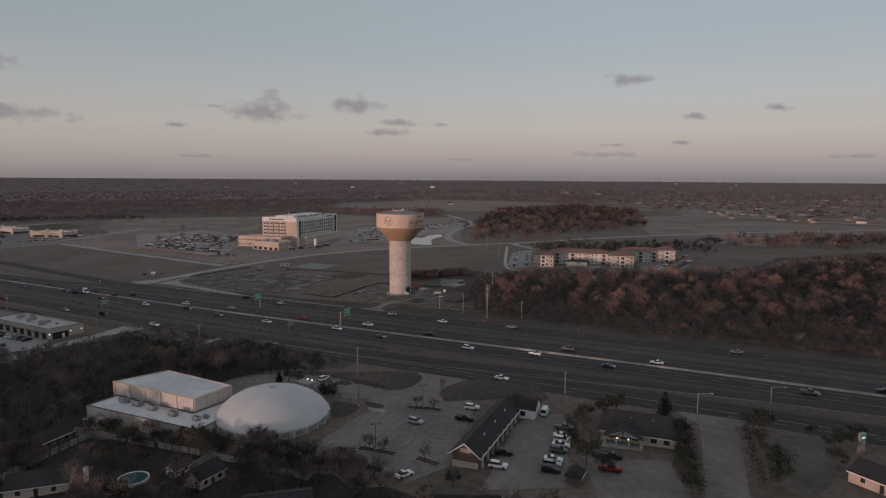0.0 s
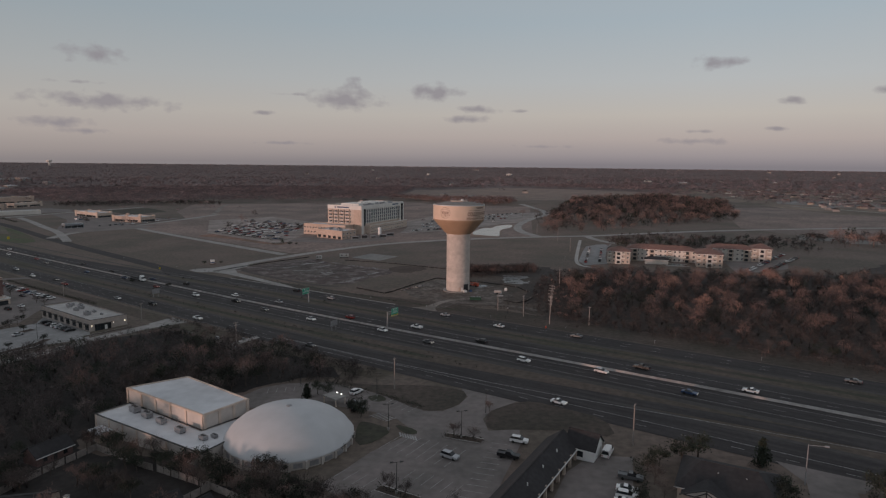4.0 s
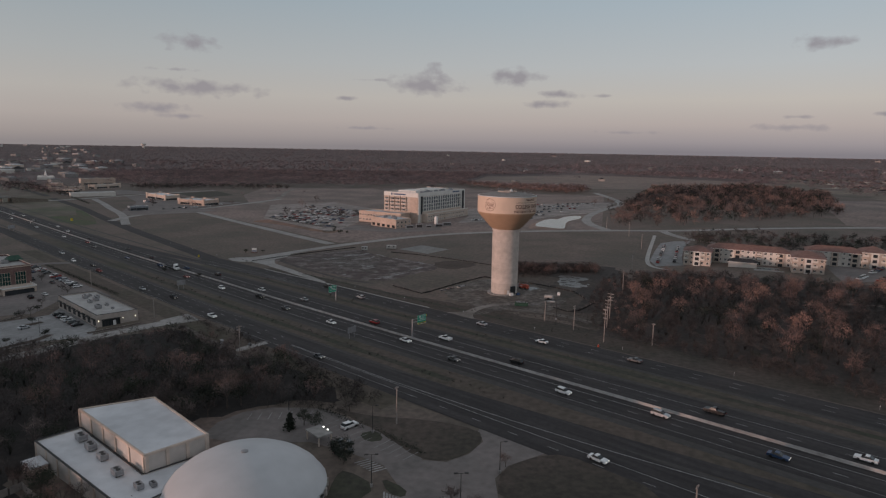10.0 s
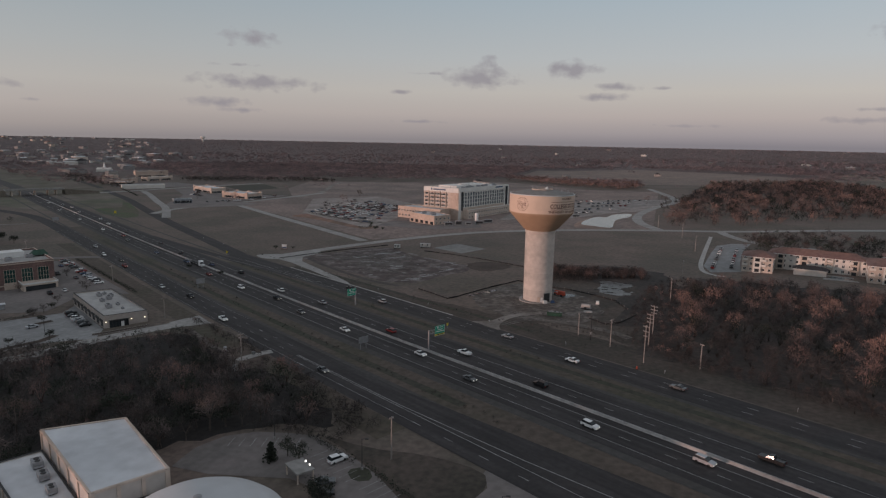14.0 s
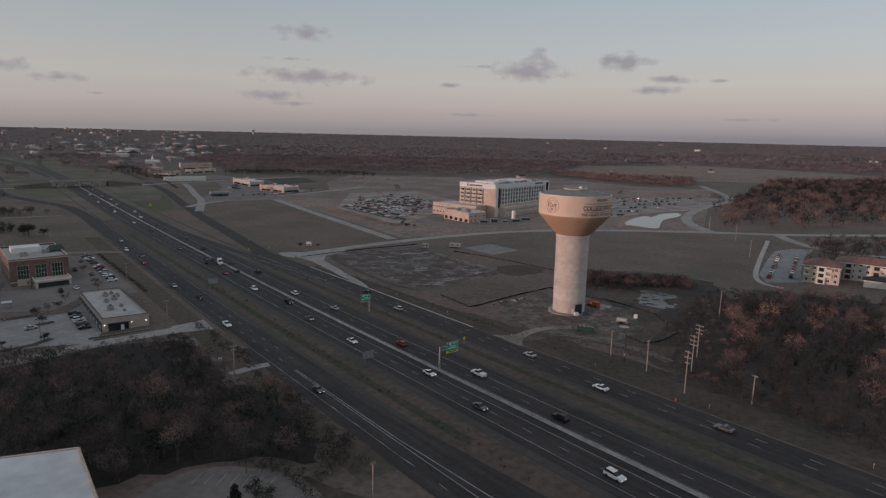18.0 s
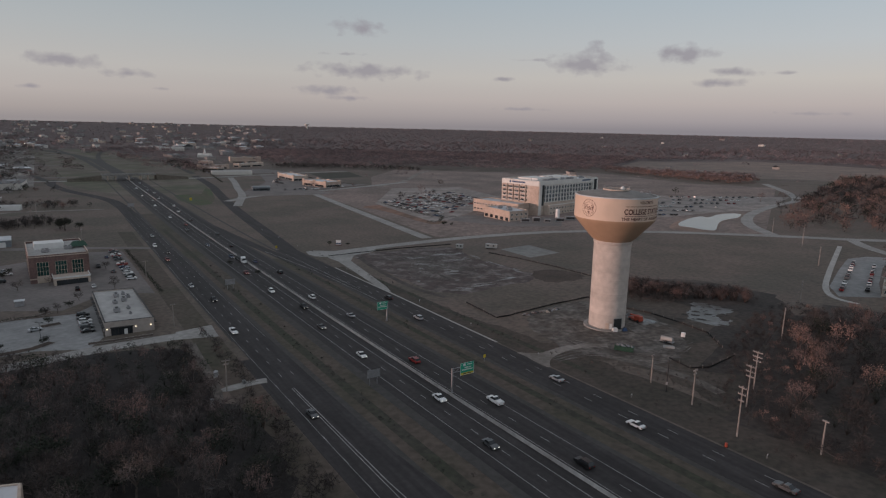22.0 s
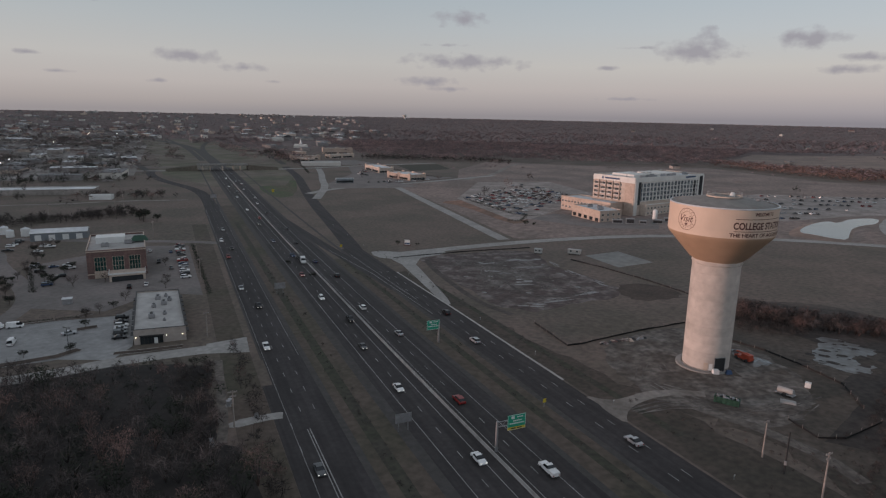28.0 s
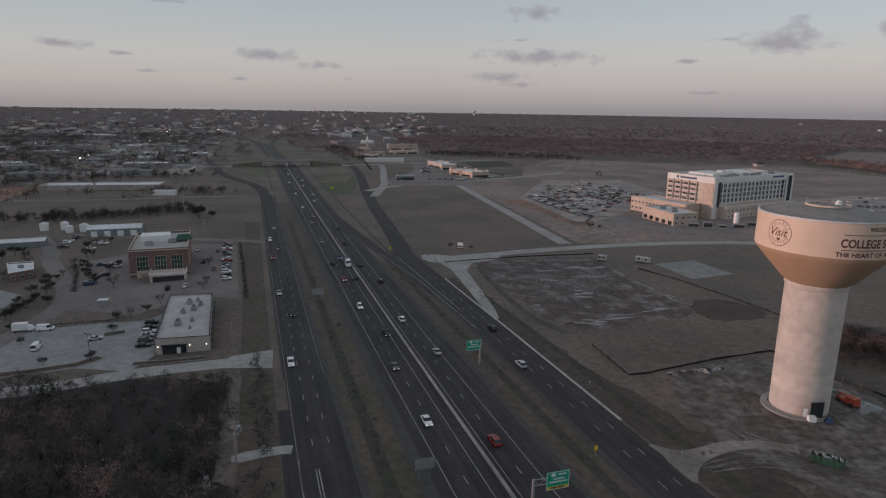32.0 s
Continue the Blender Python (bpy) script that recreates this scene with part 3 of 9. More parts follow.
sh.add([(x, y, terrain(x, y) - 0.05) for x, y in outer] + [(x, y, zp + 0.06) for x, y in pond], [(i, (i + 1) % n, n + (i + 1) % n, n + i) for i in range(n)])
solid("pond_bank", sh, M_TAN, "bare tan pond bank", "bank", kind="structure")

# ditches between the roads
for nm, v0, v1, u0, u1 in (("ditch_west", -104.2, -101.2, -60, 330), ("ditch_east", -62.5, -60.0, -300, 200), ("ditch_roadside", -39.0, -36.6, -30, 150)):
    s = Shape()
    ribbon(s, [hw(u0, 0), hw(u1, 0)], v0, v1, 0.035, 12)
    solid(nm, s, M_DITCH, "damp dark grass ditch", "ditch", kind="structure")
for nm, v0, v1 in (("shoulder_line_west", -97.0, -93.8), ("shoulder_line_east", -68.5, -66.3), ("shoulder_frontage", -108.6, -106.9), ("shoulder_frontage_east", -57.6, -56.0)):
    strip(nm, M_SHOULDER, v0, v1, 0.06, "worn grey road shoulder")
strip("kerb_frontage_east", M_KERB, -45.0, -44.2, 0.12, "pale concrete kerb of the frontage road", "kerb", u1=150, u0=8)
strip("road_frontage_west_lower", M_ASPHALT, -122.9, -108.7, 0.066, "asphalt frontage road with a merging ramp", u1=40)
strip("kerb_frontage_west", M_SHOULDER, -120.6, -120.0, 0.13, "pale kerb of the frontage road", "kerb", u0=60, u1=400)
line_mark("edge_line", -116.2, -330, 10, 0.2, 0.095)
s = Shape()
ribbon(s, [hw(10, -115.6), hw(-48, -115.4), hw(-91, -113.6), hw(-120, -111.4), hw(-200, -102.5), hw(-330, -92.5)], -0.12, 0.12, 0.11, 12)
solid("ramp_line", s, M_PAINT, "white line of the exit ramp", "road marking", kind="structure")
s = Shape()
ribbon(s, smooth_line([hw(-40, -111.2), hw(-125, -105.5), hw(-200, -98.5), hw(-340, -91.5)]), -2.8, 2.8, 0.07, 12)
solid("road_exit_ramp", s, M_ASPHALT, "single-lane asphalt exit ramp", "road", kind="structure")
dashes("lane_line", -119.4, -330, 20, 0.095)

# frontage road bending away beyond the straight
lane("road_frontage_west_bend", M_ASPHALT, [hw(425, -114.5), hw(475, -115), hw(545, -121), hw(640, -155), hw(722, -169), hw(778, -166)], 10.5, 0.075, "asphalt frontage road rising to the bridge", 2)
lane("road_frontage_east_bend", M_ASPHALT, [hw(205, -50.5), hw(230, -47), hw(300, -40), hw(380, -33), hw(446, -26), hw(560, -12), hw(655, 1), hw(800, 9)], 10, 0.072, "asphalt frontage road climbing past the shops", 2)
s = Shape()
ribbon(s, smooth_line([hw(120, -55), hw(170, -58), hw(235, -63), hw(330, -69)]), -3, 3, 0.068, 12)
solid("road_entry_ramp", s, M_ASPHALT, "asphalt ramp joining the highway", "road", kind="structure")
s = Shape()
ribbon(s, [hw(80, -54.6), hw(150, -56.5), hw(215, -63)], -0.1, 0.1, 0.1, 12)
ribbon(s, [hw(100, -53.2), hw(200, -55)], -0.1, 0.1, 0.1, 12)
solid("ramp_line", s, M_PAINT, "white lines of the entry ramp", "road marking", kind="structure")

# rough grass between the roads
M_VERGE = material("rough_verge", (0.088, 0.068, 0.055), 0.95, 0, 0.28, 0.5, 0.05, (0.060, 0.056, 0.038), 0.55, big=0.05)
M_BROWNVERGE = material("brown_weeds", (0.074, 0.057, 0.047), 0.95, 0, 0.3, 0.6, 0.05, (0.050, 0.042, 0.033), 0.5, big=0.08)
area("verge_roadside_east", [hw(-330, -44.2), hw(150, -44.2)] + ragged([hw(150, -40), hw(60, -38), hw(20, -33), hw(-20, -29), hw(-60, -27), hw(-330, -30)], 1.6, 12)[:-68], M_BROWNVERGE, 0.028, "dark brown weeds beside the frontage road", "verge")
for poly in ([(-27.9, -145.9), (-12, -149.4), (3.8, -148), (17.7, -151), (20.1, -157.3), (18, -164), (13.7, -168.9), (6.6, -169.1), (-4, -160), (-14, -153)], [(26.6, -174.5), (28, -167.8), (33.8, -161.9), (40.2, -159.4), (50.5, -165.5), (60, -171), (62, -184), (50.7, -180), (36.3, -180.3), (28, -181.7)]):
    area("lawn_roadside", ring_poly(poly, 1), M_BROWNVERGE, 0.075, "dark rough grass beside the hall drive", "lawn")
for nm, v0, v1, u0, u1 in (("verge_median_west", -106.9, -97.0, -330, 420), ("verge_median_east", -66.3, -57.6, -330, 190), ("verge_roadside_west", -132.0, -123.0, -60, 330)):
    strip(nm, M_VERGE, v0, v1, 0.028, "rough brown and green roadside grass", "verge", u0, u1)
M_INTER = material("interchange_grass", (0.140, 0.115, 0.095), 0.95, 0, 0.25, 0.05, 0.0, (0.100, 0.098, 0.066), 0.52, big=0.3)
area("ground_interchange", [hw(560, -100), hw(690, -152), hw(790, -158), hw(1100, -170), hw(1500, -250), hw(1700, -240), hw(1700, -60), hw(1300, 20), hw(1000, 46), hw(800, 10), hw(640, -8), hw(560, -30)], M_INTER, 0.045, "grassy banks and islands of the interchange", size=60)

# drives off the roads
area("drive_tower", ring_poly([(-20, -41), (-14.4, -43.4), (-11.5, -46), (-4, -50), (-6.5, -44.8), (-6.8, -39.9), (-5.4, -34.8), (-2.6, -29), (-4.6, -26), (-8, -30.5), (-10.5, -36.5), (-13, -40)], 1), M_GRAVEL, 0.11, "pale gravel apron onto the frontage road", "drive")
area("drive_corner", ring_poly([(-200, 64), (-186, 52), (-172, 55), (-130, 25), (-100, 3), (-98, 6), (-128, 30), (-166, 60), (-160, 84), (-168, 90), (-180, 72)], 1), M_CONCRETE, 0.115, "pale kerb apron at the street corner", "drive")
lane("road_bank_drive", M_CONCRETE, [(-128, -72), (-139, -90), (-147, -104), (-152, -120), (-160, -136), (-190, -160)], 7.5, 0.085, "pale concrete drive past the bank")
area("drive_bank_apron", [(-133, -66), (-120, -74), (-131, -84), (-138, -78)], M_CONCRETE, 0.09, "pale drive apron", "drive")

lane("path_verge_track", M_TRACK, [(-122, -84), (-104, -95), (-84, -107), (-76, -113)], 2.4, 0.055, "worn gravel track along the thicket edge")
area("apron_culvert", ring_poly([(-84, -106), (-79, -96), (-75.5, -93), (-73.5, -95.5), (-77, -100), (-80, -108)], 1), M_CONCRETE, 0.07, "pale concrete culvert apron", "apron")
# bank and office lots
area("lot_bank", [(-212, -109), (-193, -82), (-199, -70), (-156, -94), (-149, -104), (-163, -114), (-172, -133), (-206, -126)], M_PALELOT, 0.06, "pale concrete car park", "car park")
area("lot_office", [(-307, -72), (-310, -50), (-307, -10), (-290, 5), (-192, -46), (-212, -56), (-202, -82), (-232, -100), (-262, -88)], M_LOT, 0.055, "grey car park round the brick office", "car park")
lane("road_office", M_LOT, [(-190, -140), (-207, -124), (-232, -99), (-262, -88), (-326, -80), (-346, -72), (-400, -66)], 8, 0.065, "grey lane between the car parks")
area("lot_small", [(-281, -110), (-262, -105), (-246, -118), (-262, -130)], M_PALELOT, 0.06, "small pale car park", "car park")
lane("road_office_north", M_LOT, [(-390, -52), (-330, -12), (-300, 12), (-282, 22)], 7, 0.06, "grey lane behind the office")
lane("road_field_track", M_GRAVEL, [(-660, -68), (-575, -53), (-518, 21), (-506, 64), (-470, 112)], 5, 0.05, "pale track along the field edge")
area("ground_red_field", [(-680, -40), (-672, 20), (-630, 0), (-585, -50)], M_REDDIRT, 0.04, "red bare soil plot")

# hospital lots
M_BROWNLOT = material("dusty_car_park", (0.30, 0.262, 0.245), 0.9, 0, 0.25, 0.3, 0, (0.21, 0.18, 0.165), 0.5, big=0.2)
area("lot_hospital_west", [(-305, 290), (-378, 432), (-318, 500), (-225, 420), (-200, 330), (-188, 226), (-193, 210)], M_BROWNLOT, 0.06, "large grey hospital car park", "car park")
area("lot_hospital_east", [(-95, 300), (-98, 370), (-130, 400), (-90, 520), (60, 560), (40, 420), (0, 380), (-30, 330)], M_BROWNLOT, 0.06, "grey car park behind the hospital", "car park")
area("lot_hospital_court", [(-190, 226), (-188, 262), (-110, 285), (-95, 240), (-130, 218)], M_LOT, 0.05, "service yard of the hospital", "car park")
# apartments, shops
area("lot_apartments_west", [(78, 86), (75.5, 105), (82, 150), (88, 184), (98, 196), (111, 200), (102, 164), (96, 121), (94, 92)], M_PALELOT, 0.06, "grey flats car park", "car park")
area("lot_apartments_east", [(174, 106), (168, 58), (184, 64), (205, 76), (222, 122), (206, 112)], M_LOT, 0.06, "grey flats car park", "car park")
lane("path_kerb_apartments", M_KERB, [(84, 75), (75.4, 82), (73.2, 99), (76.8, 138), (87, 228)], 2.6, 0.12, "pale concrete path round the flats")
lane("road_flats_drive", M_CONCRETE, [(96, 256), (100, 236), (108, 215), (118, 200), (130, 190), (150, 186)], 7, 0.08, "pale drive to the flats")
area("lot_shops", [(-452, 290), (-440, 356), (-432, 456), (-480, 440), (-600, 500), (-640, 470), (-560, 400), (-515, 345)], M_LOT, 0.05, "grey car park before the shops", "car park")
lane("road_shops", M_CONCRETE, [(-432, 216), (-447, 262), (-432, 325), (-418, 430), (-412, 520)], 9, 0.09, "pale street past the shops")

# dome hall lot, drive and neighbours
area("lot_dome", [(-50.7, -170.9), (-51.9, -161.9), (-48.9, -154.5), (-42.7, -150), (-34.7, -148.2), (-27.3, -147.4), (-13.4, -154.1), (-1.4, -161.5), (6.4, -166.6), (8, -169.5), (13.7, -169.2), (18, -164.3), (20.1, -157.3), (17.7, -152), (18.1, -148.6), (37.4, -158.4), (33.8, -161.9), (28, -167.8), (26, -174), (28, -181.7), (36.3, -180.3), (37, -188), (29, -226), (19, -234), (-9, -214), (-5, -206), (-1, -196.6), (8, -184), (0, -174), (-10, -170), (-22, -167), (-40, -171)], M_LOT, 0.06, "worn concrete car park of the domed hall", "car park")
area("lot_brick", [(47.5, -203), (54, -194), (64, -194), (57, -238), (36, -238), (39, -231)], M_LOT, 0.06, "concrete yard beside the brick shops", "car park")
lane("road_side_street", M_LOT, [(106, -199), (103.5, -208), (99, -221), (90.5, -243), (78, -275), (70, -300)], 9.4, 0.07, "pale concrete side street")
area("apron_side_street", [(97, -193), (115, -202), (110, -207), (100, -204)], M_LOT, 0.075, "pale street mouth", "road")
area("lot_house", [(63, -222), (84, -226), (82, -245), (62, -245)], M_LOT, 0.06, "concrete yard before the house", "car park")
M_DARKLOT = material("dark_worn_lot", (0.098, 0.092, 0.09), 0.9, 0, 0.2, 0.5, 0.0, (0.075, 0.07, 0.067))
area("lot_corner", ring_poly([(116, -211), (128, -213), (130, -222), (117, -238), (106, -246), (109, -230)], 1), M_DARKLOT, 0.06, "grey corner car park", "car park")
for poly in ([(-9, -181), (-8, -177.5), (2, -183), (-1, -191), (-6, -194)], [(1, -179), (8.5, -182.5), (9, -186), (5, -185)], [(-12, -160), (-8, -157), (-4, -162), (-8, -164)]):
    area("lawn_dome", ring_poly(poly, 1), M_DITCH, 0.09, "dark lawn wedge by the car park", "lawn")


def island(pts, w, label="mulched car park island with kerb"):
    isl = thing("island", *pts[0], label, "traffic island", 0, "car park islands")
    x0, y0 = pts[0]
    z0 = terrain(x0, y0)
    s = Shape()
    ribbon(s, pts, -w / 2, w / 2, 0.2, 6)
    s.v = [(x - x0, y - y0, z - z0) for x, y, z in s.v]
    part("bed", s, M_MULCH, isl)
    s = Shape()
    ribbon(s, pts, -w / 2 - 0.25, -w / 2, 0.22, 6)
    ribbon(s, pts, w / 2, w / 2 + 0.25, 0.22, 6)
    s.v = [(x - x0, y - y0, z - z0) for x, y, z in s.v]
    part("kerb", s, M_KERB, isl)


island([(5, -214), (14.8, -218.4)], 2.4)
island([(16.7, -185.5), (26.7, -188.5)], 2.4)
island([(21, -221), (26.4, -225)], 2.4)
island([(-210, -108.6), (-203, -93.5)], 1.5)
island([(-188, -98), (-186, -92)], 3.5)
island([(-203, -92), (-204, -86)], 3)
island([(-154, -101), (-149, -94.5), (-142.5, -84)], 2.6)
island([(-167, -106), (-166, -113), (-170, -124), (-174, -131)], 3.5)
island([(-260, -100), (-248, -108), (-239, -117)], 2.5)
for k in range(6):
    t = k / 5
    island([lerp((-300, 300), (-200, 235), t), lerp((-285, 318), (-192, 250), t)], 2.5)


def bays(p, q, depth, step, n, lift=0.09):
    """A row of parking bay lines from p to q; depth: a vector."""
    s = Shape()
    for i in range(n + 1):
        a = lerp(p, q, i / n)
        b = (a[0] + depth[0], a[1] + depth[1])
        ribbon(s, [a, b], -0.07, 0.07, lift, 8)
    solid("bay_lines", s, M_PAINT, "white parking bay lines", "road marking", kind="structure")


bays((-7, -160), (-20, -152.8), (-2.6, -4.6), 2.7, 6)
bays((-3.0, -162), (5.9, -166.3), (-2.3, -4.4), 2.7, 4)
bays((-30, -149.5), (-46, -154.5), (1.2, -4.4), 2.7, 6)
bays((-4, -205), (9, -212.5), (-2.6, -4.8), 2.7, 5)
bays((3, -190), (21, -198.4), (-2.4, -4.6), 2.7, 7)
bays((5.5, -185.4), (23, -193.6), (-2.4, -4.6), 2.7, 7)
bays((34, -190), (28.5, -217), (-4.8, 1.0), 2.7, 10)
bays((12, -205), (24, -211), (-2.4, -4.6), 2.7, 5)
bays((-183, -82), (-165, -92), (-2.6, -4.6), 2.7, 6)
bays((-204, -98), (-170, -113), (-2.6, -5.0), 2.7, 12)
bays((-200, -108), (-172, -122), (-2.6, -5.0), 2.7, 10)
bays((-292, 4), (-222, -33), (-2.6, -4.8), 2.7, 24)
bays((-286, -62), (-252, -72), (-1, -5), 2.7, 12)
s = Shape()
for i in range(7):
    a = lerp((-7, -174.5), (-1.5, -177.5), i / 6)
    ribbon(s, [a, (a[0] + 2.6, a[1] + 2.4)], -0.2, 0.2, 0.09, 8)
    a = lerp((4, -184.6), (8.6, -186.6), i / 6)
    ribbon(s, [a, (a[0] + 0.9, a[1] - 2.6)], -0.2, 0.2, 0.09, 8)
solid("hatch_marks", s, M_PAINT, "white hatched no-parking marks", "road marking", kind="structure")


# silt fences
def silt_fence(pts):
    x0, y0 = pts[0]
    fe = thing("silt_fence", x0, y0, "sagging black silt fence along the dirt", "fence", 0, "silt fences")
    z0 = terrain(x0, y0)
    line = resample(pts, 2.5)
    rr = random.Random(len(pts))
    s, st = Shape(), Shape()
    v = []
    for p in line:
        h = rr.uniform(0.4, 0.65)
        v += [(p[0] - x0, p[1] - y0, terrain(*p[:2]) - z0), (p[0] - x0 + 0.1, p[1] - y0, terrain(*p[:2]) - z0 + h)]
    n = len(line)
    v += [(x + 0.06, y + 0.06, z) for x, y, z in v]
    s.add(v, [(2 * i, 2 * i + 2, 2 * i + 3, 2 * i + 1) for i in range(n - 1)] + [(2 * n + 2 * i, 2 * n + 2 * i + 1, 2 * n + 2 * i + 3, 2 * n + 2 * i + 2) for i in range(n - 1)] + [(2 * i + 1, 2 * i + 3, 2 * n + 2 * i + 3, 2 * n + 2 * i + 1) for i in range(n - 1)])
    part("cloth", s, M_SILT, fe)
    stake = Shape().box(-0.04, -0.04, -0.1, 0.04, 0.04, 1.1).mesh("stake", M_WOODPOLE)
    for p in line[::2]:
        part("stake", stake, None, fe, m=pose(p[0] - x0, p[1] - y0, terrain(*p[:2]) - z0))


silt_fence([(-60, 4), (-40, -10), (-37, -6.5), (-27, 17), (-17, 36), (0, 26), (11, 22.5), (23, 15), (34, 6), (40, -8)])
silt_fence([(-176, 57), (-162, 83), (-153.5, 97.7), (-132, 126.5)])
silt_fence([(-98.4, 111), (-75.7, 103), (-48.7, 90), (-26.9, 77), (0, 62)])
silt_fence([(26, -25), (33, -31), (38, -28), (44, -14)])


# puddles, ruts and wheel tracks
rp = random.Random(9)
M_DAMP = material("damp_caliche", (0.15, 0.148, 0.148), 0.4, 0, 0.35, 0.9, 0.02, (0.085, 0.072, 0.062), 0.47, big=0.5)
M_PUDDLE = material("puddle_water", (0.16, 0.165, 0.17), 0.12, 0, 0.2, 0.6)


def blot(s, x, y, r, lift):
    n = 9
    k = [rp.uniform(0.55, 1.2) for _ in range(n)]
    a0 = rp.uniform(0, 6.28)
    v = [(x + 1.5 * r * k[i] * math.cos(a0 + 6.283 * i / n), y + r * k[i] * math.sin(a0 + 6.283 * i / n)) for i in range(n)]
    s.add([(p, q, terrain(p, q) + lift) for p, q in v], [tuple(range(n))])


s, s2 = Shape(), Shape()
for poly, seed, zz in (([(23.8, 46), (27, 48), (32, 46.5), (39.5, 43), (40, 37.5), (34.6, 31.5), (36.5, 26), (40.8, 26.5), (39.6, 19.3), (35.8, 16.4), (30, 18.5), (26.9, 19), (24.5, 29)], 41, 0.034), ([(5.0, 13), (5.5, 18.5), (9.5, 15.5), (16, 12.5), (13.7, 6.4), (10.9, 5.4)], 43, 0.06)):
    area("ground_wet_mud", ragged(poly, 0.9, seed, 1.6), M_WET if seed == 41 else M_DAMP, zz, "pale wet mud and shallow puddles", size=8)
for k in range(10):
    p = lerp(lerp((3, 18), (9, 6), rp.random()), lerp((17, 15), (19, 4), rp.random()), rp.random())
    blot(s2, p[0], p[1], rp.uniform(0.4, 1.1), 0.09 + 0.0004 * k)
for k in range(34):
    p = lerp(lerp((-155, 68), (-90, 22), rp.random()), lerp((-128, 112), (-62, 62), rp.random()), rp.random())
    blot(s, p[0], p[1], rp.uniform(0.4, 1.3), 0.06 + 0.0003 * k)
solid("pale_mud", s, M_WET, "drying pale mud blots", "mud", kind="stuff")
s = Shape()
for k, (x, y, ln_, wd, deg) in enumerate(((-114, 99, 9, 2.2, 60), (-106, 83, 11, 1.8, 50), (-121, 93, 10, 2.0, 55), (-94, 54, 6, 4.0, 40), (-62, 53, 9, 1.4, 60), (-73, 24, 8, 2.4, 40), (-118, 64, 6, 1.8, 50), (-68, 36, 9, 1.6, 58), (-129, 79, 8, 1.4, 55), (-100, 96, 10, 1.2, 140), (-84, 84, 12, 1.0, 146), (-66, 74, 10, 1.3, 150))):
    for _ in range(7):
        a = radians(deg + rp.uniform(-9, 9))
        o, q = rp.uniform(-wd, wd) * 1.3, rp.uniform(-ln_, ln_) * 0.5
        cx, cy = x + math.cos(a) * q - math.sin(a) * o, y + math.sin(a) * q + math.cos(a) * o
        l, w = ln_ * rp.uniform(0.2, 0.55), wd * rp.uniform(0.12, 0.32)
        v = []
        for i in range(10):
            e, f = l * math.cos(0.6283 * i) * rp.uniform(0.7, 1.1), w * math.sin(0.6283 * i) * rp.uniform(0.6, 1.3)
            v.append((cx + math.cos(a) * e - math.sin(a) * f, cy + math.sin(a) * e + math.cos(a) * f))
        s.add([(p, q2, terrain(p, q2) + 0.085 + 0.0004 * k) for p, q2 in v], [tuple(range(10))])
solid("mud_streaks", s, material("pale_slurry", (0.27, 0.265, 0.265), 0.45, 0, 0.3, 0.8, 0, (0.16, 0.15, 0.145), 0.5), "pale streaks of wet slurry", "mud", kind="stuff")
s = Shape()
ribbon(s, smooth_line([(-160, 66), (-150, 55), (-117, 31), (-89, 13), (-72, 8)], 3), -1.6, 1.2, 0.05, 4)
ribbon(s, smooth_line([(-112, 62), (-92, 42), (-78, 34), (-66, 46), (-62, 58)], 3), -0.8, 0.8, 0.052, 4)
solid("ditch_mud", s, material("dark_ditch_mud", (0.052, 0.042, 0.038), 0.9, 0, 0.35, 0.7, 0, (0.075, 0.062, 0.055), 0.5), "dark wet ditch round the graded plot", "ditch", kind="stuff")
s = Shape()
for k in range(70):
    p = (rp.uniform(22, 42), rp.uniform(15, 48))
    blot(s, p[0], p[1], rp.choice((0.25, 0.4, 0.5, 0.9, 1.4)), 0.075 + 0.0005 * k)
solid("weed_tufts", s, M_BRUSHFLOOR, "dark weed tufts in the wet hollow", "weeds", kind="stuff")
solid("puddles", s2, M_PUDDLE, "shallow rain puddles", "puddle", kind="stuff")
s = Shape()
for k in range(64):
    a = lerp((-158, 70), (-92, 24), rp.random())
    b = lerp((-128, 112), (-62, 62), rp.random())
    c = (a[0] * 0.5 + b[0] * 0.5 + rp.uniform(-16, 16), a[1] * 0.5 + b[1] * 0.5 + rp.uniform(-12, 12))
    t0, t1 = rp.uniform(0, 0.45), rp.uniform(0.55, 1)
    ln_ = smooth_line([lerp(a, b, t0), c, lerp(a, b, t1)], 3)
    w = rp.uniform(0.15, 0.5)
    for o in (-0.9, 0.9):
        ribbon(s, ln_, o - w / 2, o + w / 2, 0.05 + 0.0006 * k, 5)
for k in range(7):
    a = rp.uniform(2.6, 6.6)
    r0 = rp.uniform(9, 22)
    ln_ = smooth_line([((r0 + rp.uniform(-3, 3)) * math.cos(a + 0.4 * i) + 3, (r0 + rp.uniform(-3, 3)) * math.sin(a + 0.4 * i) - 6) for i in range(rp.randint(2, 4))], 3)
    w = rp.uniform(0.1, 0.3)
    for o in (-0.9, 0.9):
        ribbon(s, ln_, o - w, o + w, 0.05 + 0.0006 * k, 4)
for k in range(4):
    ln_ = smooth_line([(-6 + rp.uniform(-2, 2), -42), (2 + rp.uniform(-4, 4), -30), (20 + rp.uniform(-8, 8), -26 + rp.uniform(-6, 6)), (30, -12 + rp.uniform(-8, 8))], 2)
    for o in (-0.9, 0.9):
        ribbon(s, ln_, o - 0.18, o + 0.18, 0.075 + 0.0006 * k, 4)
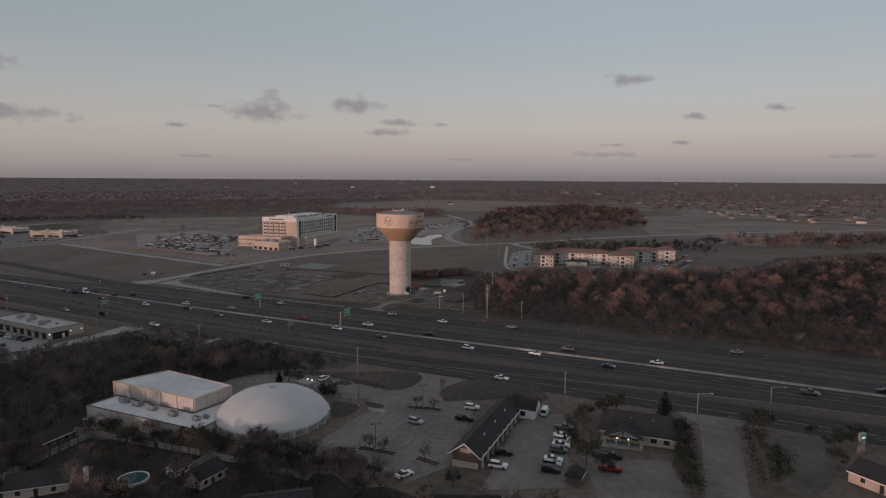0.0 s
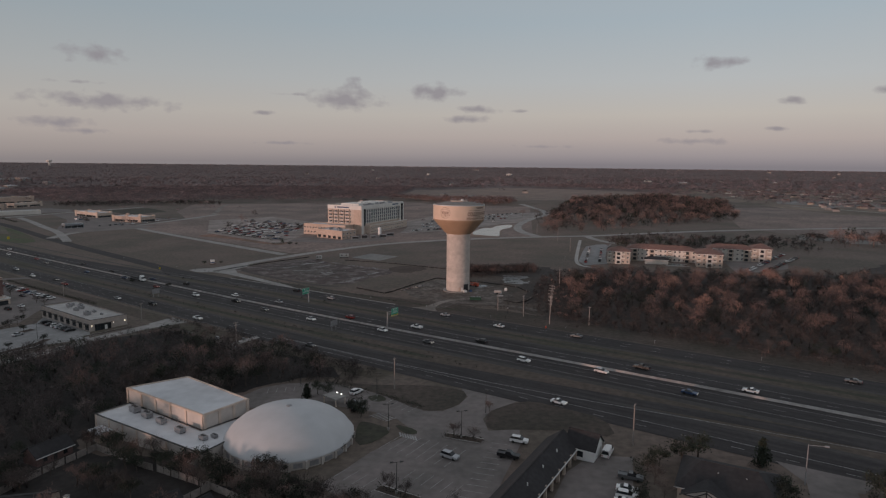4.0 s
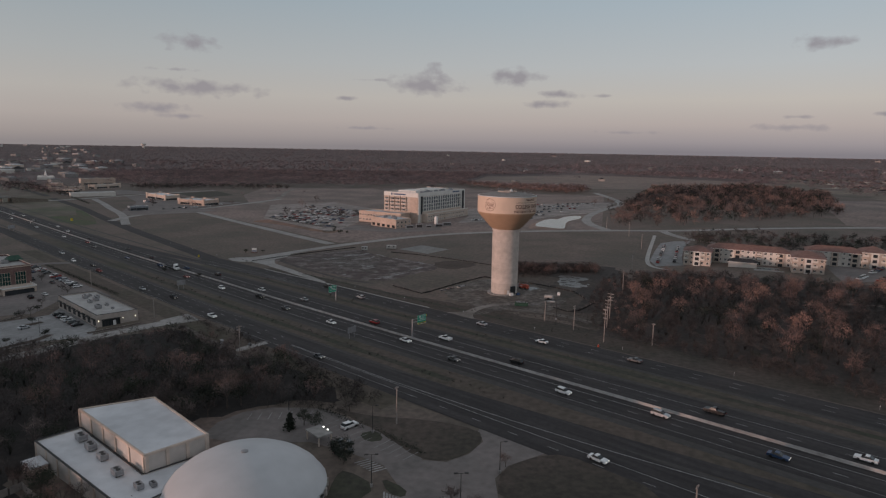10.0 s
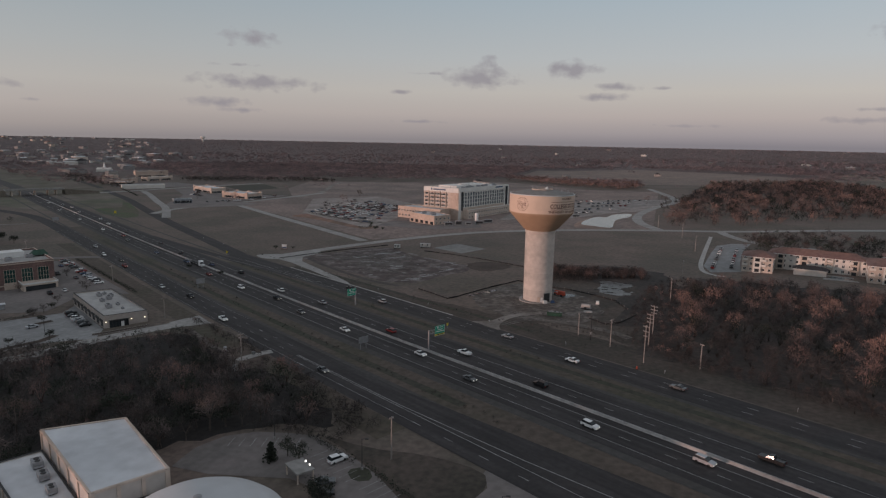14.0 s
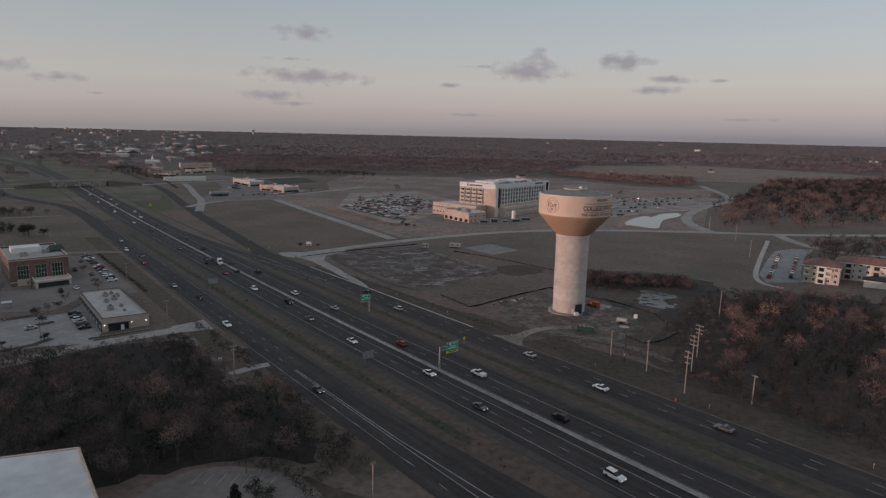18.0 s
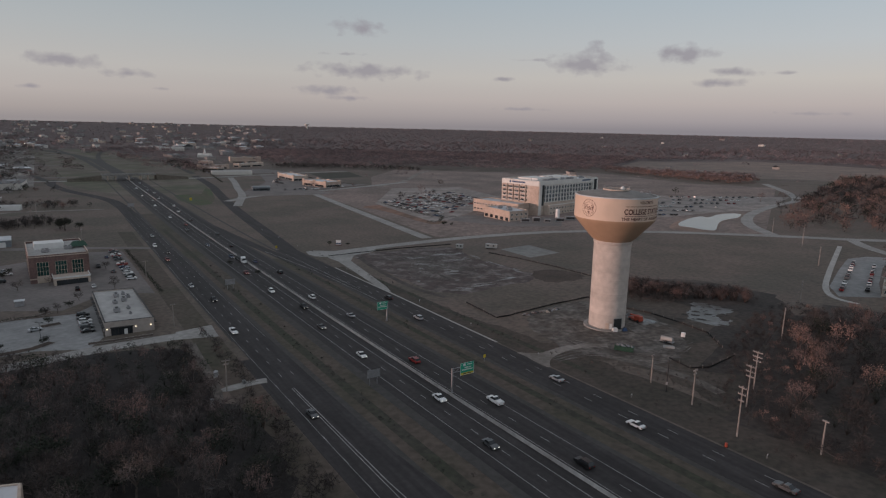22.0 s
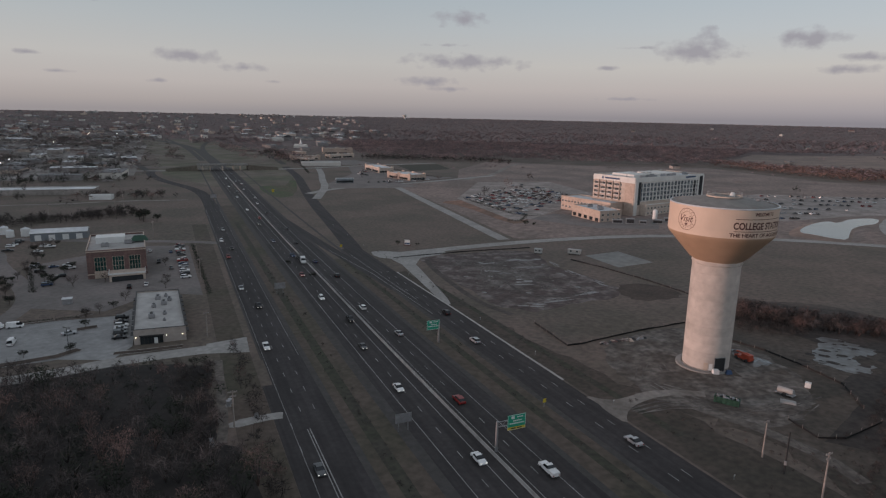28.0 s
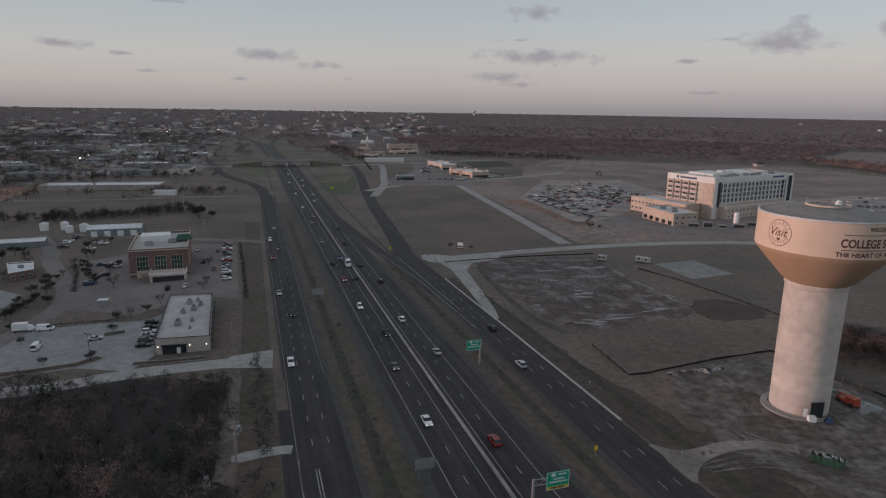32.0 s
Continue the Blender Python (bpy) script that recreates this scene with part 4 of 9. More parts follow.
solid("wheel_ruts", s, material("rut_mud", (0.175, 0.158, 0.148), 0.9, 0, 0.4, 0.8, 0, (0.08, 0.068, 0.06)), "pale wheel ruts in the mud", "ruts", kind="stuff")

# ---- water tower ----
M_INK = material("tower_lettering", (0.10, 0.035, 0.03), 0.6, 0, 0.1, 1.0)
# M_CONE: base colour darker and browner than the tank band
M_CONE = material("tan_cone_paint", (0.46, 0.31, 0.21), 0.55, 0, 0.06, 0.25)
M_ORANGE = material("orange_machine_paint", (0.42, 0.075, 0.04), 0.5, 0, 0.1, 1.0)
M_BLUE = material("blue_tarp", (0.03, 0.07, 0.16), 0.6, 0, 0.2, 1.0)
M_DKGREEN = material("dark_green_paint", (0.02, 0.07, 0.045), 0.6, 0, 0.2, 1.0)
tower = thing("water_tower", 0, 0, "tan and concrete elevated water tower with lettered tank", "water tower")
RT = 14.2
M_LIFT = material("tower_concrete_lift", (0.52, 0.46, 0.42), 0.9, 0, 0.10, 0.5, 0.0, (0.45, 0.40, 0.365), 0.5, 0.06, big=0.3)
part("footing", Shape().lathe([(6.62, -1.5), (6.62, 0.3)], 72), M_STEM, tower)
for k in range(12):      # each ring of the stem was cast on its own
    z, r = 0.3 + k * 2.55, 6.47 + 0.008 * k
    part("stem_ring", Shape().lathe([(r - 0.07, z), (r, z + 0.08), (r, z + 2.43), (r - 0.07, z + 2.52), (r - 0.07, z + 2.55)], 72), M_LIFT, tower)
part("stem_collar", Shape().lathe([(6.5, 30.9), (6.72, 31.1), (6.72, 31.9), (6.45, 32.6)], 72), M_STEM, tower, "concrete collar with bolts")
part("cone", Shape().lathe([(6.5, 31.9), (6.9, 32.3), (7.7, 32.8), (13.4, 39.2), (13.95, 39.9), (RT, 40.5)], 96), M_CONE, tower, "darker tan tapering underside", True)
part("tank", Shape().lathe([(RT, 40.5), (RT, 48.1), (RT - 0.1, 48.3), (RT - 0.35, 48.3)], 96), M_TANK, tower, "tan painted tank band", False)
part("roof", Shape().lathe([(RT - 0.3, 48.2), (RT - 0.8, 48.35), (8.0, 49.5), (0.3, 50.2), (0.0, 50.2)], 96), M_TANKROOF, tower, "grey domed tank roof", True)
# whitish ring paints the bright highlight along the tank's top edge
part("rim", Shape().lathe([(RT + 0.02, 48.05), (RT + 0.12, 48.15), (RT + 0.12, 48.4), (RT - 0.25, 48.42)], 96), M_ROOFWHITE, tower, "pale rim ring standing in for the edge highlight")
seam = Shape().box(0.6, -0.05, 0, 13.6, 0.05, 0.06).mesh("roof_rib", M_TANKROOF)
for k in range(36):
    part("roof_rib", seam, None, tower, m=pose(0, 0, 50.22, 0, 7.6, k * 10))
bolt = Shape().box(-0.05, -0.35, 0, 0.12, 0.35, 0.5).mesh("bracket", M_STEM)
for k in range(40):
    a = 2 * math.pi * k / 40
    part("bracket", bolt, None, tower, m=pose(6.7 * math.cos(a), 6.7 * math.sin(a), 31.3, 0, 0, math.degrees(a)))
rim = Shape().box(-0.06, -0.2, 0, 0.06, 0.2, 0.16).mesh("rim_cleat", M_ROOFWHITE)
for k in range(14):
    a = 2 * math.pi * k / 14
    part("rim_cleat", rim, None, tower, m=pose((RT - 0.2) * math.cos(a), (RT - 0.2) * math.sin(a), 48.3, 0, 0, math.degrees(a)))
s = Shape().lathe([(0.75, 0), (0.75, 0.5), (0.55, 1.0), (0.0, 1.2)], 16, m=pose(1.5, 2.5, 49.9))
part("roof_vent", s, M_WHITE, tower, "white mushroom vent on the roof", True)
s = Shape().box(-0.7, -0.7, 0, 0.7, 0.7, 0.45, m=pose(-3.5, 3.5, 49.8)).box(-0.4, -0.4, 0, 0.4, 0.4, 0.6, m=pose(8.5, 1.0, 49.2))
part("hatch", s, M_GREYMETAL, tower, "grey roof hatch")
s = Shape()
for k in range(10):
    a = radians(-10 + k * 9)
    s.rod((11.5 * math.cos(a), 11.5 * math.sin(a), 48.6), (11.5 * math.cos(a), 11.5 * math.sin(a), 49.8), 0.04)
    b = radians(-10 + (k + 1) * 9)
    if k < 9:
        s.rod((11.5 * math.cos(a), 11.5 * math.sin(a), 49.75), (11.5 * math.cos(b), 11.5 * math.sin(b), 49.75), 0.035)
part("railing", s, M_GREYMETAL, tower, "thin steel roof railing")
part("roof_ring", Shape().lathe([(4.3, 50.0), (4.3, 50.35), (4.7, 50.35), (4.7, 49.95)], 48), M_STONE, tower, "raised ring round the roof crown")
s = Shape()
for k in range(24):
    a, b = 2 * math.pi * k / 24, 2 * math.pi * (k + 1) / 24
    s.rod((4.5 * math.cos(a), 4.5 * math.sin(a), 50.3), (4.5 * math.cos(a), 4.5 * math.sin(a), 51.3), 0.035)
    s.rod((4.5 * math.cos(a), 4.5 * math.sin(a), 51.3), (4.5 * math.cos(b), 4.5 * math.sin(b), 51.3), 0.03)
part("crown_railing", s, M_GREYMETAL, tower, "steel guard rail on the crown")


def wrapped_text(body, width, z, az, height, name, shear=0.0, bold=0.045):
    """Letters bent round the tank, as one mesh."""
    cu = bpy.data.curves.new(name, "FONT")
    cu.body, cu.align_x, cu.align_y, cu.size, cu.shear, cu.offset = body, "CENTER", "CENTER", 1.0, shear, bold
    tmp = new("lettering_source", cu)
    bpy.context.view_layer.update()
    me = bpy.data.meshes.new_from_object(tmp.evaluated_get(bpy.context.evaluated_depsgraph_get()))
    xs, ys = [v.co.x for v in me.vertices], [v.co.y for v in me.vertices]
    cx, cy = (min(xs) + max(xs)) / 2, (min(ys) + max(ys)) / 2
    kx, ky = width / (max(xs) - min(xs)), height / (max(ys) - min(ys))
    bm = bmesh.new()
    bm.from_mesh(me)
    bmesh.ops.triangulate(bm, faces=bm.faces[:])
    for _ in range(2):
        long = [e for e in bm.edges if abs(e.verts[0].co.x - e.verts[1].co.x) * kx > 0.5]
        if long:
            bmesh.ops.subdivide_edges(bm, edges=long, cuts=1)
            bmesh.ops.triangulate(bm, faces=bm.faces[:])
    for v in bm.verts:
        a = radians(az) + (v.co.x - cx) * kx / RT
        v.co = Vector(((RT + 0.03) * math.cos(a), (RT + 0.03) * math.sin(a), z + (v.co.y - cy) * ky))
    bm.to_mesh(me)
    bm.free()
    bpy.data.objects.remove(tmp)
    bpy.data.curves.remove(cu)
    me.materials.clear()
    me.materials.append(M_INK)
    ob = new(name, me)
    ob.parent = tower
    return ob


tagged(wrapped_text("WELCOME TO", 6.4, 47.0, -30.5, 0.95, "lettering", 0.0, 0.03), "dark maroon lettering")
tagged(wrapped_text("COLLEGE STATION", 17.0, 43.9, -30.5, 1.9, "lettering", 0.0, 0.03), "dark maroon lettering")
tagged(wrapped_text("THE HEART OF AGGIELAND", 18.6, 41.45, -30.5, 1.05, "lettering", 0.0, 0.03), "dark maroon lettering")
tagged(wrapped_text("Visit", 4.2, 44.6, -115, 1.9, "lettering", 0.3, 0.008), "dark script lettering in the ring")


def arc(z, az0, az1, h, name="painted_line"):
    s = Shape()
    n = max(4, int(abs(az1 - az0) / 3))
    a = [radians(az0 + (az1 - az0) * i / n) for i in range(n + 1)]
    s.add([((RT + 0.03) * math.cos(t), (RT + 0.03) * math.sin(t), z + k * h) for t in a for k in (0, 1)], [(2 * i, 2 * i + 2, 2 * i + 3, 2 * i + 1) for i in range(n)])
    part(name, s, M_INK, tower)


arc(45.6, -63, 2, 0.16)
arc(42.35, -64, 3, 0.16)


def emblem_ring(r0, r1, name):
    s = Shape()
    n = 40
    v = []
    for i in range(n):
        t = 2 * math.pi * i / n
        for r in (r0, r1):
            a = radians(-115) + r * math.cos(t) / RT
            v.append(((RT + 0.03) * math.cos(a), (RT + 0.03) * math.sin(a), 44.4 + r * math.sin(t)))
    s.add(v, [(2 * i, 2 * i + 1, 2 * ((i + 1) % n) + 1, 2 * ((i + 1) % n)) for i in range(n)])
    part(name, s, M_INK, tower)


emblem_ring(2.85, 2.98, "emblem_ring")
emblem_ring(1.95, 2.02, "emblem_ring")


def ring_text(body, radius, mid, upright, size):
    """Small letters set round the emblem: mid is the angle of the word's middle, counter-clockwise from the right."""
    out = Shape()
    for i, ch in enumerate(body):
        cu = bpy.data.curves.new("letter", "FONT")
        cu.body, cu.align_x, cu.align_y, cu.size, cu.offset = ch, "CENTER", "CENTER", size, 0.0
        tmp = new("lettering_source", cu)
        bpy.context.view_layer.update()
        me = bpy.data.meshes.new_from_object(tmp.evaluated_get(bpy.context.evaluated_depsgraph_get()))
        step = (i - (len(body) - 1) / 2) * radians(20)
        th = radians(mid) - step if upright else radians(mid) + step
        turn = th - math.pi / 2 if upright else th + math.pi / 2
        v = []
        for p in me.vertices:
            x = radius * math.cos(th) + p.co.x * math.cos(turn) - p.co.y * math.sin(turn)
            z = radius * math.sin(th) + p.co.x * math.sin(turn) + p.co.y * math.cos(turn)
            a = radians(-115) + x / RT
            v.append(((RT + 0.03) * math.cos(a), (RT + 0.03) * math.sin(a), 44.4 + z))
        out.add(v, [tuple(f.vertices) for f in me.polygons])
        bpy.data.objects.remove(tmp)
        bpy.data.curves.remove(cu)
        bpy.data.meshes.remove(me)
    part("emblem_lettering", out, M_INK, tower)


ring_text("COLLEGE", 2.42, 90, True, 0.66)
ring_text("STATION", 2.42, -90, False, 0.66)
s = Shape()
v = []
for i in range(20):   # small heart under the word
    t = 2 * math.pi * i / 20
    x, z = 0.03 * 16 * math.sin(t) ** 3, 0.03 * (13 * math.cos(t) - 5 * math.cos(2 * t) - 2 * math.cos(3 * t) - math.cos(4 * t))
    a = radians(-115) + x / RT
    v.append(((RT + 0.03) * math.cos(a), (RT + 0.03) * math.sin(a), 43.0 + z))
s.add(v, [tuple(range(20))])
part("emblem_heart", s, M_INK, tower)
# doorway, white panels and base slab
da = math.degrees(math.atan2(-4.6, 5.3))


def at_stem(deg, out, z):
    return pose((6.48 + out) * math.cos(radians(deg)), (6.48 + out) * math.sin(radians(deg)), z, 0, 0, deg)


door = part("doorway", Shape().box(-0.5, -1.6, 0, 0.06, 1.6, 4.2), M_DARK, tower, "dark open service doorway", m=at_stem(da, 0, 0))
part("door_frame", Shape().box(-0.1, -1.75, 0, 0.1, -1.6, 4.35).box(-0.1, 1.6, 0, 0.1, 1.75, 4.35).box(-0.1, -1.6, 4.2, 0.1, 1.6, 4.35), M_GREYMETAL, tower, m=at_stem(da, 0.02, 0))
part("panel", Shape().box(-0.1, -0.6, 0.4, 0.12, 0.6, 2.6), M_STONE, tower, "pale door panel at the foot", m=at_stem(da - 34, 0, 0))
part("panel", Shape().box(-0.1, -0.45, 0.4, 0.12, 0.45, 2.4), M_WHITE, tower, "white door panel at the foot", m=at_stem(da - 22, 0, 0))
part("base_slab", Shape().lathe([(8.3, -1.2), (8.3, 0.18), (6.8, 0.2)], 48), M_CONCRETE, tower, "concrete apron ring")
part("equipment_box", Shape().box(-0.7, -0.8, 0, 0.7, 0.8, 1.2), M_WHITE, tower, "white equipment box", m=at_stem(da - 14, 1.6, 0.2))

# building yard round the tower
def small(name, x, y, rz, label, cat, group=""):
    return thing(name, x, y, label, cat, rz, group)


lift = small("boom_lift", 8.6, 9.6, -30, "orange wheeled boom lift with folded arm", "machine")
part("chassis", Shape().box(-2.6, -1.1, 0.55, 2.6, 1.1, 1.25), M_ORANGE, lift)
part("engine_cover", Shape().box(-0.2, -1.0, 1.25, 2.4, 1.0, 2.3), M_ORANGE, lift)
part("arm", Shape().rod((1.5, 0, 2.3), (-2.8, 0, 2.0), 0.28), M_ORANGE, lift, "folded orange arm")
part("basket", Shape().box(-3.7, -0.9, 1.0, -2.8, 0.9, 1.1).box(-3.7, -0.9, 1.1, -3.62, 0.9, 2.1).box(-2.88, -0.9, 1.1, -2.8, 0.9, 2.1), M_GREYMETAL, lift)
wh = Shape().cyl(0, 0, -0.2, 0.2, 0.55, n=14).mesh("wheel", M_DARK)
for x in (-1.8, 1.8):
    for y in (-1.15, 1.15):
        part("wheel", wh, None, lift, m=pose(x, y, 0.55, 90))
tarp = small("tarp_bundle", 7.6, -4.2, 40, "blue tarp bundle beside the tower door", "tarp")
part("bundle", Shape().prism([(-1, -0.6), (0.9, -0.7), (1.1, 0.5), (-0.8, 0.7)], 0, 1.1, top=[(-0.6, -0.3), (0.5, -0.4), (0.6, 0.3), (-0.5, 0.3)]), M_BLUE, tarp)
skip = small("dumpster", 11.9, -24.2, 4, "dark green open-top dumpster full of rubbish", "dumpster")
part("box", Shape().box(-3, -1.1, 0.2, 3, -1.0, 1.7).box(-3, 1.0, 0.2, 3, 1.1, 1.7).box(-3, -1.0, 0.2, -2.9, 1.0, 1.7).box(2.9, -1.0, 0.2, 3, 1.0, 1.7).box(-3, -1.1, 0.1, 3, 1.1, 0.2), M_DKGREEN, skip)
rib = Shape().box(-0.08, -0.1, 0.2, 0.08, 0, 1.65).mesh("rib", M_DKGREEN)
for x in range(-2, 3):
    part("rib", rib, None, skip, m=pose(x * 1.2, -1.1, 0))
    part("rib", rib, None, skip, m=pose(x * 1.2, 1.1, 0, 0, 0, 180))
rg = random.Random(5)
s = Shape()
for k in range(26):
    s.box(-0.35, -0.25, 0, 0.35, 0.25, 0.3, m=pose(rg.uniform(-2.5, 2.5), rg.uniform(-0.7, 0.7), rg.uniform(1.2, 1.7), rg.uniform(0, 60), rg.uniform(0, 60), rg.uniform(0, 90)))
tagged(part("rubbish", s, M_GREYMETAL, skip), kind="stuff")
mix = small("cement_trailer", 23.0, -10.6, -12, "white machine trailer with rounded body", "trailer")
part("body", Shape().rod((-1.9, 0, 1.3), (1.9, 0, 1.5), 0.85, 0.7, 14), M_ROOFGREY, mix)
part("deck", Shape().box(-2.3, -1, 0.5, 2.3, 1, 0.65), M_GREYMETAL, mix)
for y in (-1.0, 1.0):
    part("wheel", wh, None, mix, m=pose(0, y, 0.5, 90))
pal = small("pallet_stack", 24.4, -14.8, 10, "flat stack of white panels on the dirt", "stack")
part("panels", Shape().box(-1.8, -1.2, 0, 1.8, 1.2, 0.25).box(-1.2, -0.9, 0.25, 1.4, 0.8, 0.45), M_ROOFGREY, pal)
tankb = small("water_tote", 27.0, -2.0, 0, "white plastic tote on the dirt", "tank")
part("tote", Shape().box(-0.7, -0.6, 0.15, 0.7, 0.6, 1.5).cyl(0, 0, 1.5, 1.65, 0.2), M_WHITE, tankb)
part("pallet", Shape().box(-0.7, -0.6, 0, 0.7, 0.6, 0.15), M_WOODPOLE, tankb)
for k in range(34):
    x, y = rg.uniform(-32, -22), 0
    y = -2 + (x + 32) * 1.5 + rg.uniform(-1.3, 1.3)
    b = small("scrap", x, y, rg.uniform(0, 180), "pale scrap board in a heap beside the silt fence", "scrap", "construction scrap")
    w, l, h = rg.uniform(0.2, 0.7), rg.uniform(0.5, 1.6), rg.uniform(0.15, 0.5)
    part("board", Shape().box(-l, -w, 0, l, w, h * 0.6).box(-l * 0.5, -w * 0.8, h * 0.6, l * 0.6, w * 0.5, h), rg.choice([M_STONE, M_GREYMETAL, M_BRICK, M_WOODPOLE, M_DARK, M_DARK]), b)

# ---- vehicles ----
CAR_PAINT = {}
for nm, col, metal in (("white", (0.75, 0.75, 0.75), 0.0), ("silver", (0.42, 0.43, 0.45), 0.3), ("grey", (0.12, 0.125, 0.13), 0.3), ("black", (0.015, 0.015, 0.017), 0.1), ("red", (0.22, 0.02, 0.02), 0.1), ("blue", (0.03, 0.06, 0.13), 0.2)):
    CAR_PAINT[nm] = material(nm + "_car_paint", col, 0.3, metal, 0.06, 0.8)
M_CARGLASS = material("car_glass", (0.02, 0.023, 0.027), 0.08, 0, 0.1, 1)
M_TYRE = material("tyre_rubber", (0.015, 0.015, 0.015), 0.9, 0, 0.2, 2)
M_TAIL = material("tail_lamp", (0.25, 0.01, 0.01), 0.3, 0, 0.1, 2)
M_HEAD = lamp_material("lit_headlamp", (1.0, 0.93, 0.82), 0.8)
MESHES = {}


def side_profile(sh, prof, w0, w1, mat=0):
    """A body drawn from its side profile (x, z), as wide as w0 low and w1 high."""
    zs = [p[1] for p in prof]
    lo, hi = min(zs), max(zs)
    half = [(w0 + (w1 - w0) * (z - lo) / (hi - lo)) / 2 for z in zs]
    n = len(prof)
    v = [(x, -h, z) for (x, z), h in zip(prof, half)] + [(x, h, z) for (x, z), h in zip(prof, half)]
    q = [tuple(range(n)), tuple(reversed(range(n, 2 * n)))] + [(i, n + i, n + (i + 1) % n, (i + 1) % n) for i in range(n)]
    return sh.add(v, q, mat)


BODY = {
    "sedan": ([(-2.3, 0.35), (2.35, 0.32), (2.4, 0.62), (2.2, 0.78), (0.95, 0.92), (-1.35, 0.98), (-2.3, 0.92), (-2.4, 0.6)], [(1.0, 0.9), (0.25, 1.42), (-0.75, 1.46), (-1.55, 0.96)]),
    "suv": ([(-2.3, 0.4), (2.35, 0.38), (2.4, 0.8), (2.2, 0.98), (1.1, 1.1), (-2.2, 1.14), (-2.35, 0.8)], [(1.15, 1.08), (0.4, 1.66), (-1.9, 1.72), (-2.25, 1.12)]),
    "pickup": ([(-2.8, 0.5), (2.75, 0.46), (2.8, 0.9), (2.6, 1.1), (1.2, 1.18), (-0.7, 1.2), (-2.8, 1.2)], [(1.25, 1.16), (0.55, 1.8), (-0.5, 1.84), (-0.8, 1.18)]),
    "van": ([(-2.7, 0.4), (2.6, 0.38), (2.7, 0.9), (2.3, 1.15), (-2.7, 1.2)], [(2.3, 1.13), (1.5, 2.1), (-2.6, 2.2), (-2.72, 1.18)]),
}


def car_meshes(kind, paint):
    key = kind, paint
    if key not in MESHES:
        low, up = BODY[kind]
        b = side_profile(Shape(), low, 1.86, 1.78)
        roof = [(x * 0.94 - 0.02, z) for x, z in up]
        top = [(up[1][0] - 0.05, up[1][1] - 0.03), (up[1][0] - 0.12, up[1][1] + 0.04), (up[2][0] + 0.1, up[2][1] + 0.04), (up[2][0], up[2][1] - 0.03)]
        side_profile(b, top, 1.46, 1.36)
        if kind == "pickup":
            b.box(-2.75, -0.9, 1.18, -0.85, -0.82, 1.32).box(-2.75, 0.82, 1.18, -0.85, 0.9, 1.32).box(-2.8, -0.9, 1.18, -2.72, 0.9, 1.32)
        g = side_profile(Shape(), up, 1.72, 1.40)
        if kind == "van":
            b.box(-2.62, -0.86, 1.15, 0.6, 0.86, 2.16)
        tail = Shape().box(low[-1][0] - 0.02, -0.85, 0.62, low[-1][0] + 0.12, -0.55, 0.86).box(low[-1][0] - 0.02, 0.55, 0.62, low[-1][0] + 0.12, 0.85, 0.86)
        MESHES[key] = b.mesh("body", CAR_PAINT[paint]), g.mesh("glass", M_CARGLASS), tail.mesh("tail_light", M_TAIL)
    return MESHES[key]


WHEEL = Shape().cyl(0, 0, -0.11, 0.11, 0.34, n=12).mesh("wheel", M_TYRE)
HEADLAMP = Shape().box(-0.05, -0.16, -0.08, 0.06, 0.16, 0.08).mesh("headlight", M_HEAD)
KINDNAME = {"sedan": "car", "suv": "car", "pickup": "pickup_truck", "van": "van"}


def car(x, y, heading, kind, paint, where, group, full=True, lit=False, z=None):
    b, g, t = car_meshes(kind, paint)
    ob = thing(KINDNAME[kind], x, y, f"{paint} {'estate car' if kind == 'suv' else 'saloon car' if kind == 'sedan' else kind} {where}", "car" if kind != "van" else "van", heading, group, z=z)
    # follow the slope of the ground
    if z is None:
        zz = max(terrain(x + dx, y + dy) for dx in (-1.5, 1.5) for dy in (-1.5, 1.5))
        ob.matrix_basis = pose(x, y, zz + 0.06, 0, 0, heading)
    part("body", b, None, ob)
    part("glass", g, None, ob)
    if full:
        part("tail_lights", t, None, ob)
        ax = 1.7 if kind in ("pickup", "van") else 1.42
        for px in (-ax, ax):
            for py in (-0.82, 0.82):
                part("wheel", WHEEL, None, ob, m=pose(px, py, 0.34, 90))
        if lit:
            front = BODY[kind][0][2][0]
            for py in (-0.62, 0.62):
                part("headlight", HEADLAMP, None, ob, "lit headlight", m=pose(front, py, 0.68))
    return ob


HW_DEG = math.degrees(math.atan2(HX.y, HX.x))
rv = random.Random(11)
PAINTS = ["white", "white", "white", "silver", "grey", "black", "black", "grey", "red", "blue"]
TYPES = ["sedan", "suv", "suv", "pickup", "sedan"]


def traffic(v, us, up, where, lit=False):
    for u in us:
        x, y = hw(u, v)
        car(x, y, HW_DEG if up else HW_DEG + 180, rv.choice(TYPES), rv.choice(PAINTS), where, "cars on the highway", True, lit, terrain(x, y) + 0.1)


# southbound lanes come towards the camera, northbound lanes go away from it
traffic(-88.8, (-310, -214, -150, -92, -48, 22, 57, 118, 160, 250, 316, 388, 470, 560), False, "driving on the dark highway", True)
traffic(-85.2, (-260, -120, -20, 86, 205, 342, 510, 640), False, "driving on the dark highway", True)
traffic(-77.0, (-340, -235, -165, -66, 8, 98, 186, 240, 365, 420, 530, 610), True, "driving on the dark highway")
traffic(-73.9, (-280, -130, -30, 64, 152, 290, 460, 580, 700), True, "driving on the dark highway")
traffic(-117.6, (-120, -10, 70, 148, 214, 262), False, "driving on the frontage road", True)
traffic(-114.0, (118, 236, 300), False, "driving on the frontage road", True)
traffic(-50.1, (-190, -95, -28, 78), True, "driving on the frontage road")
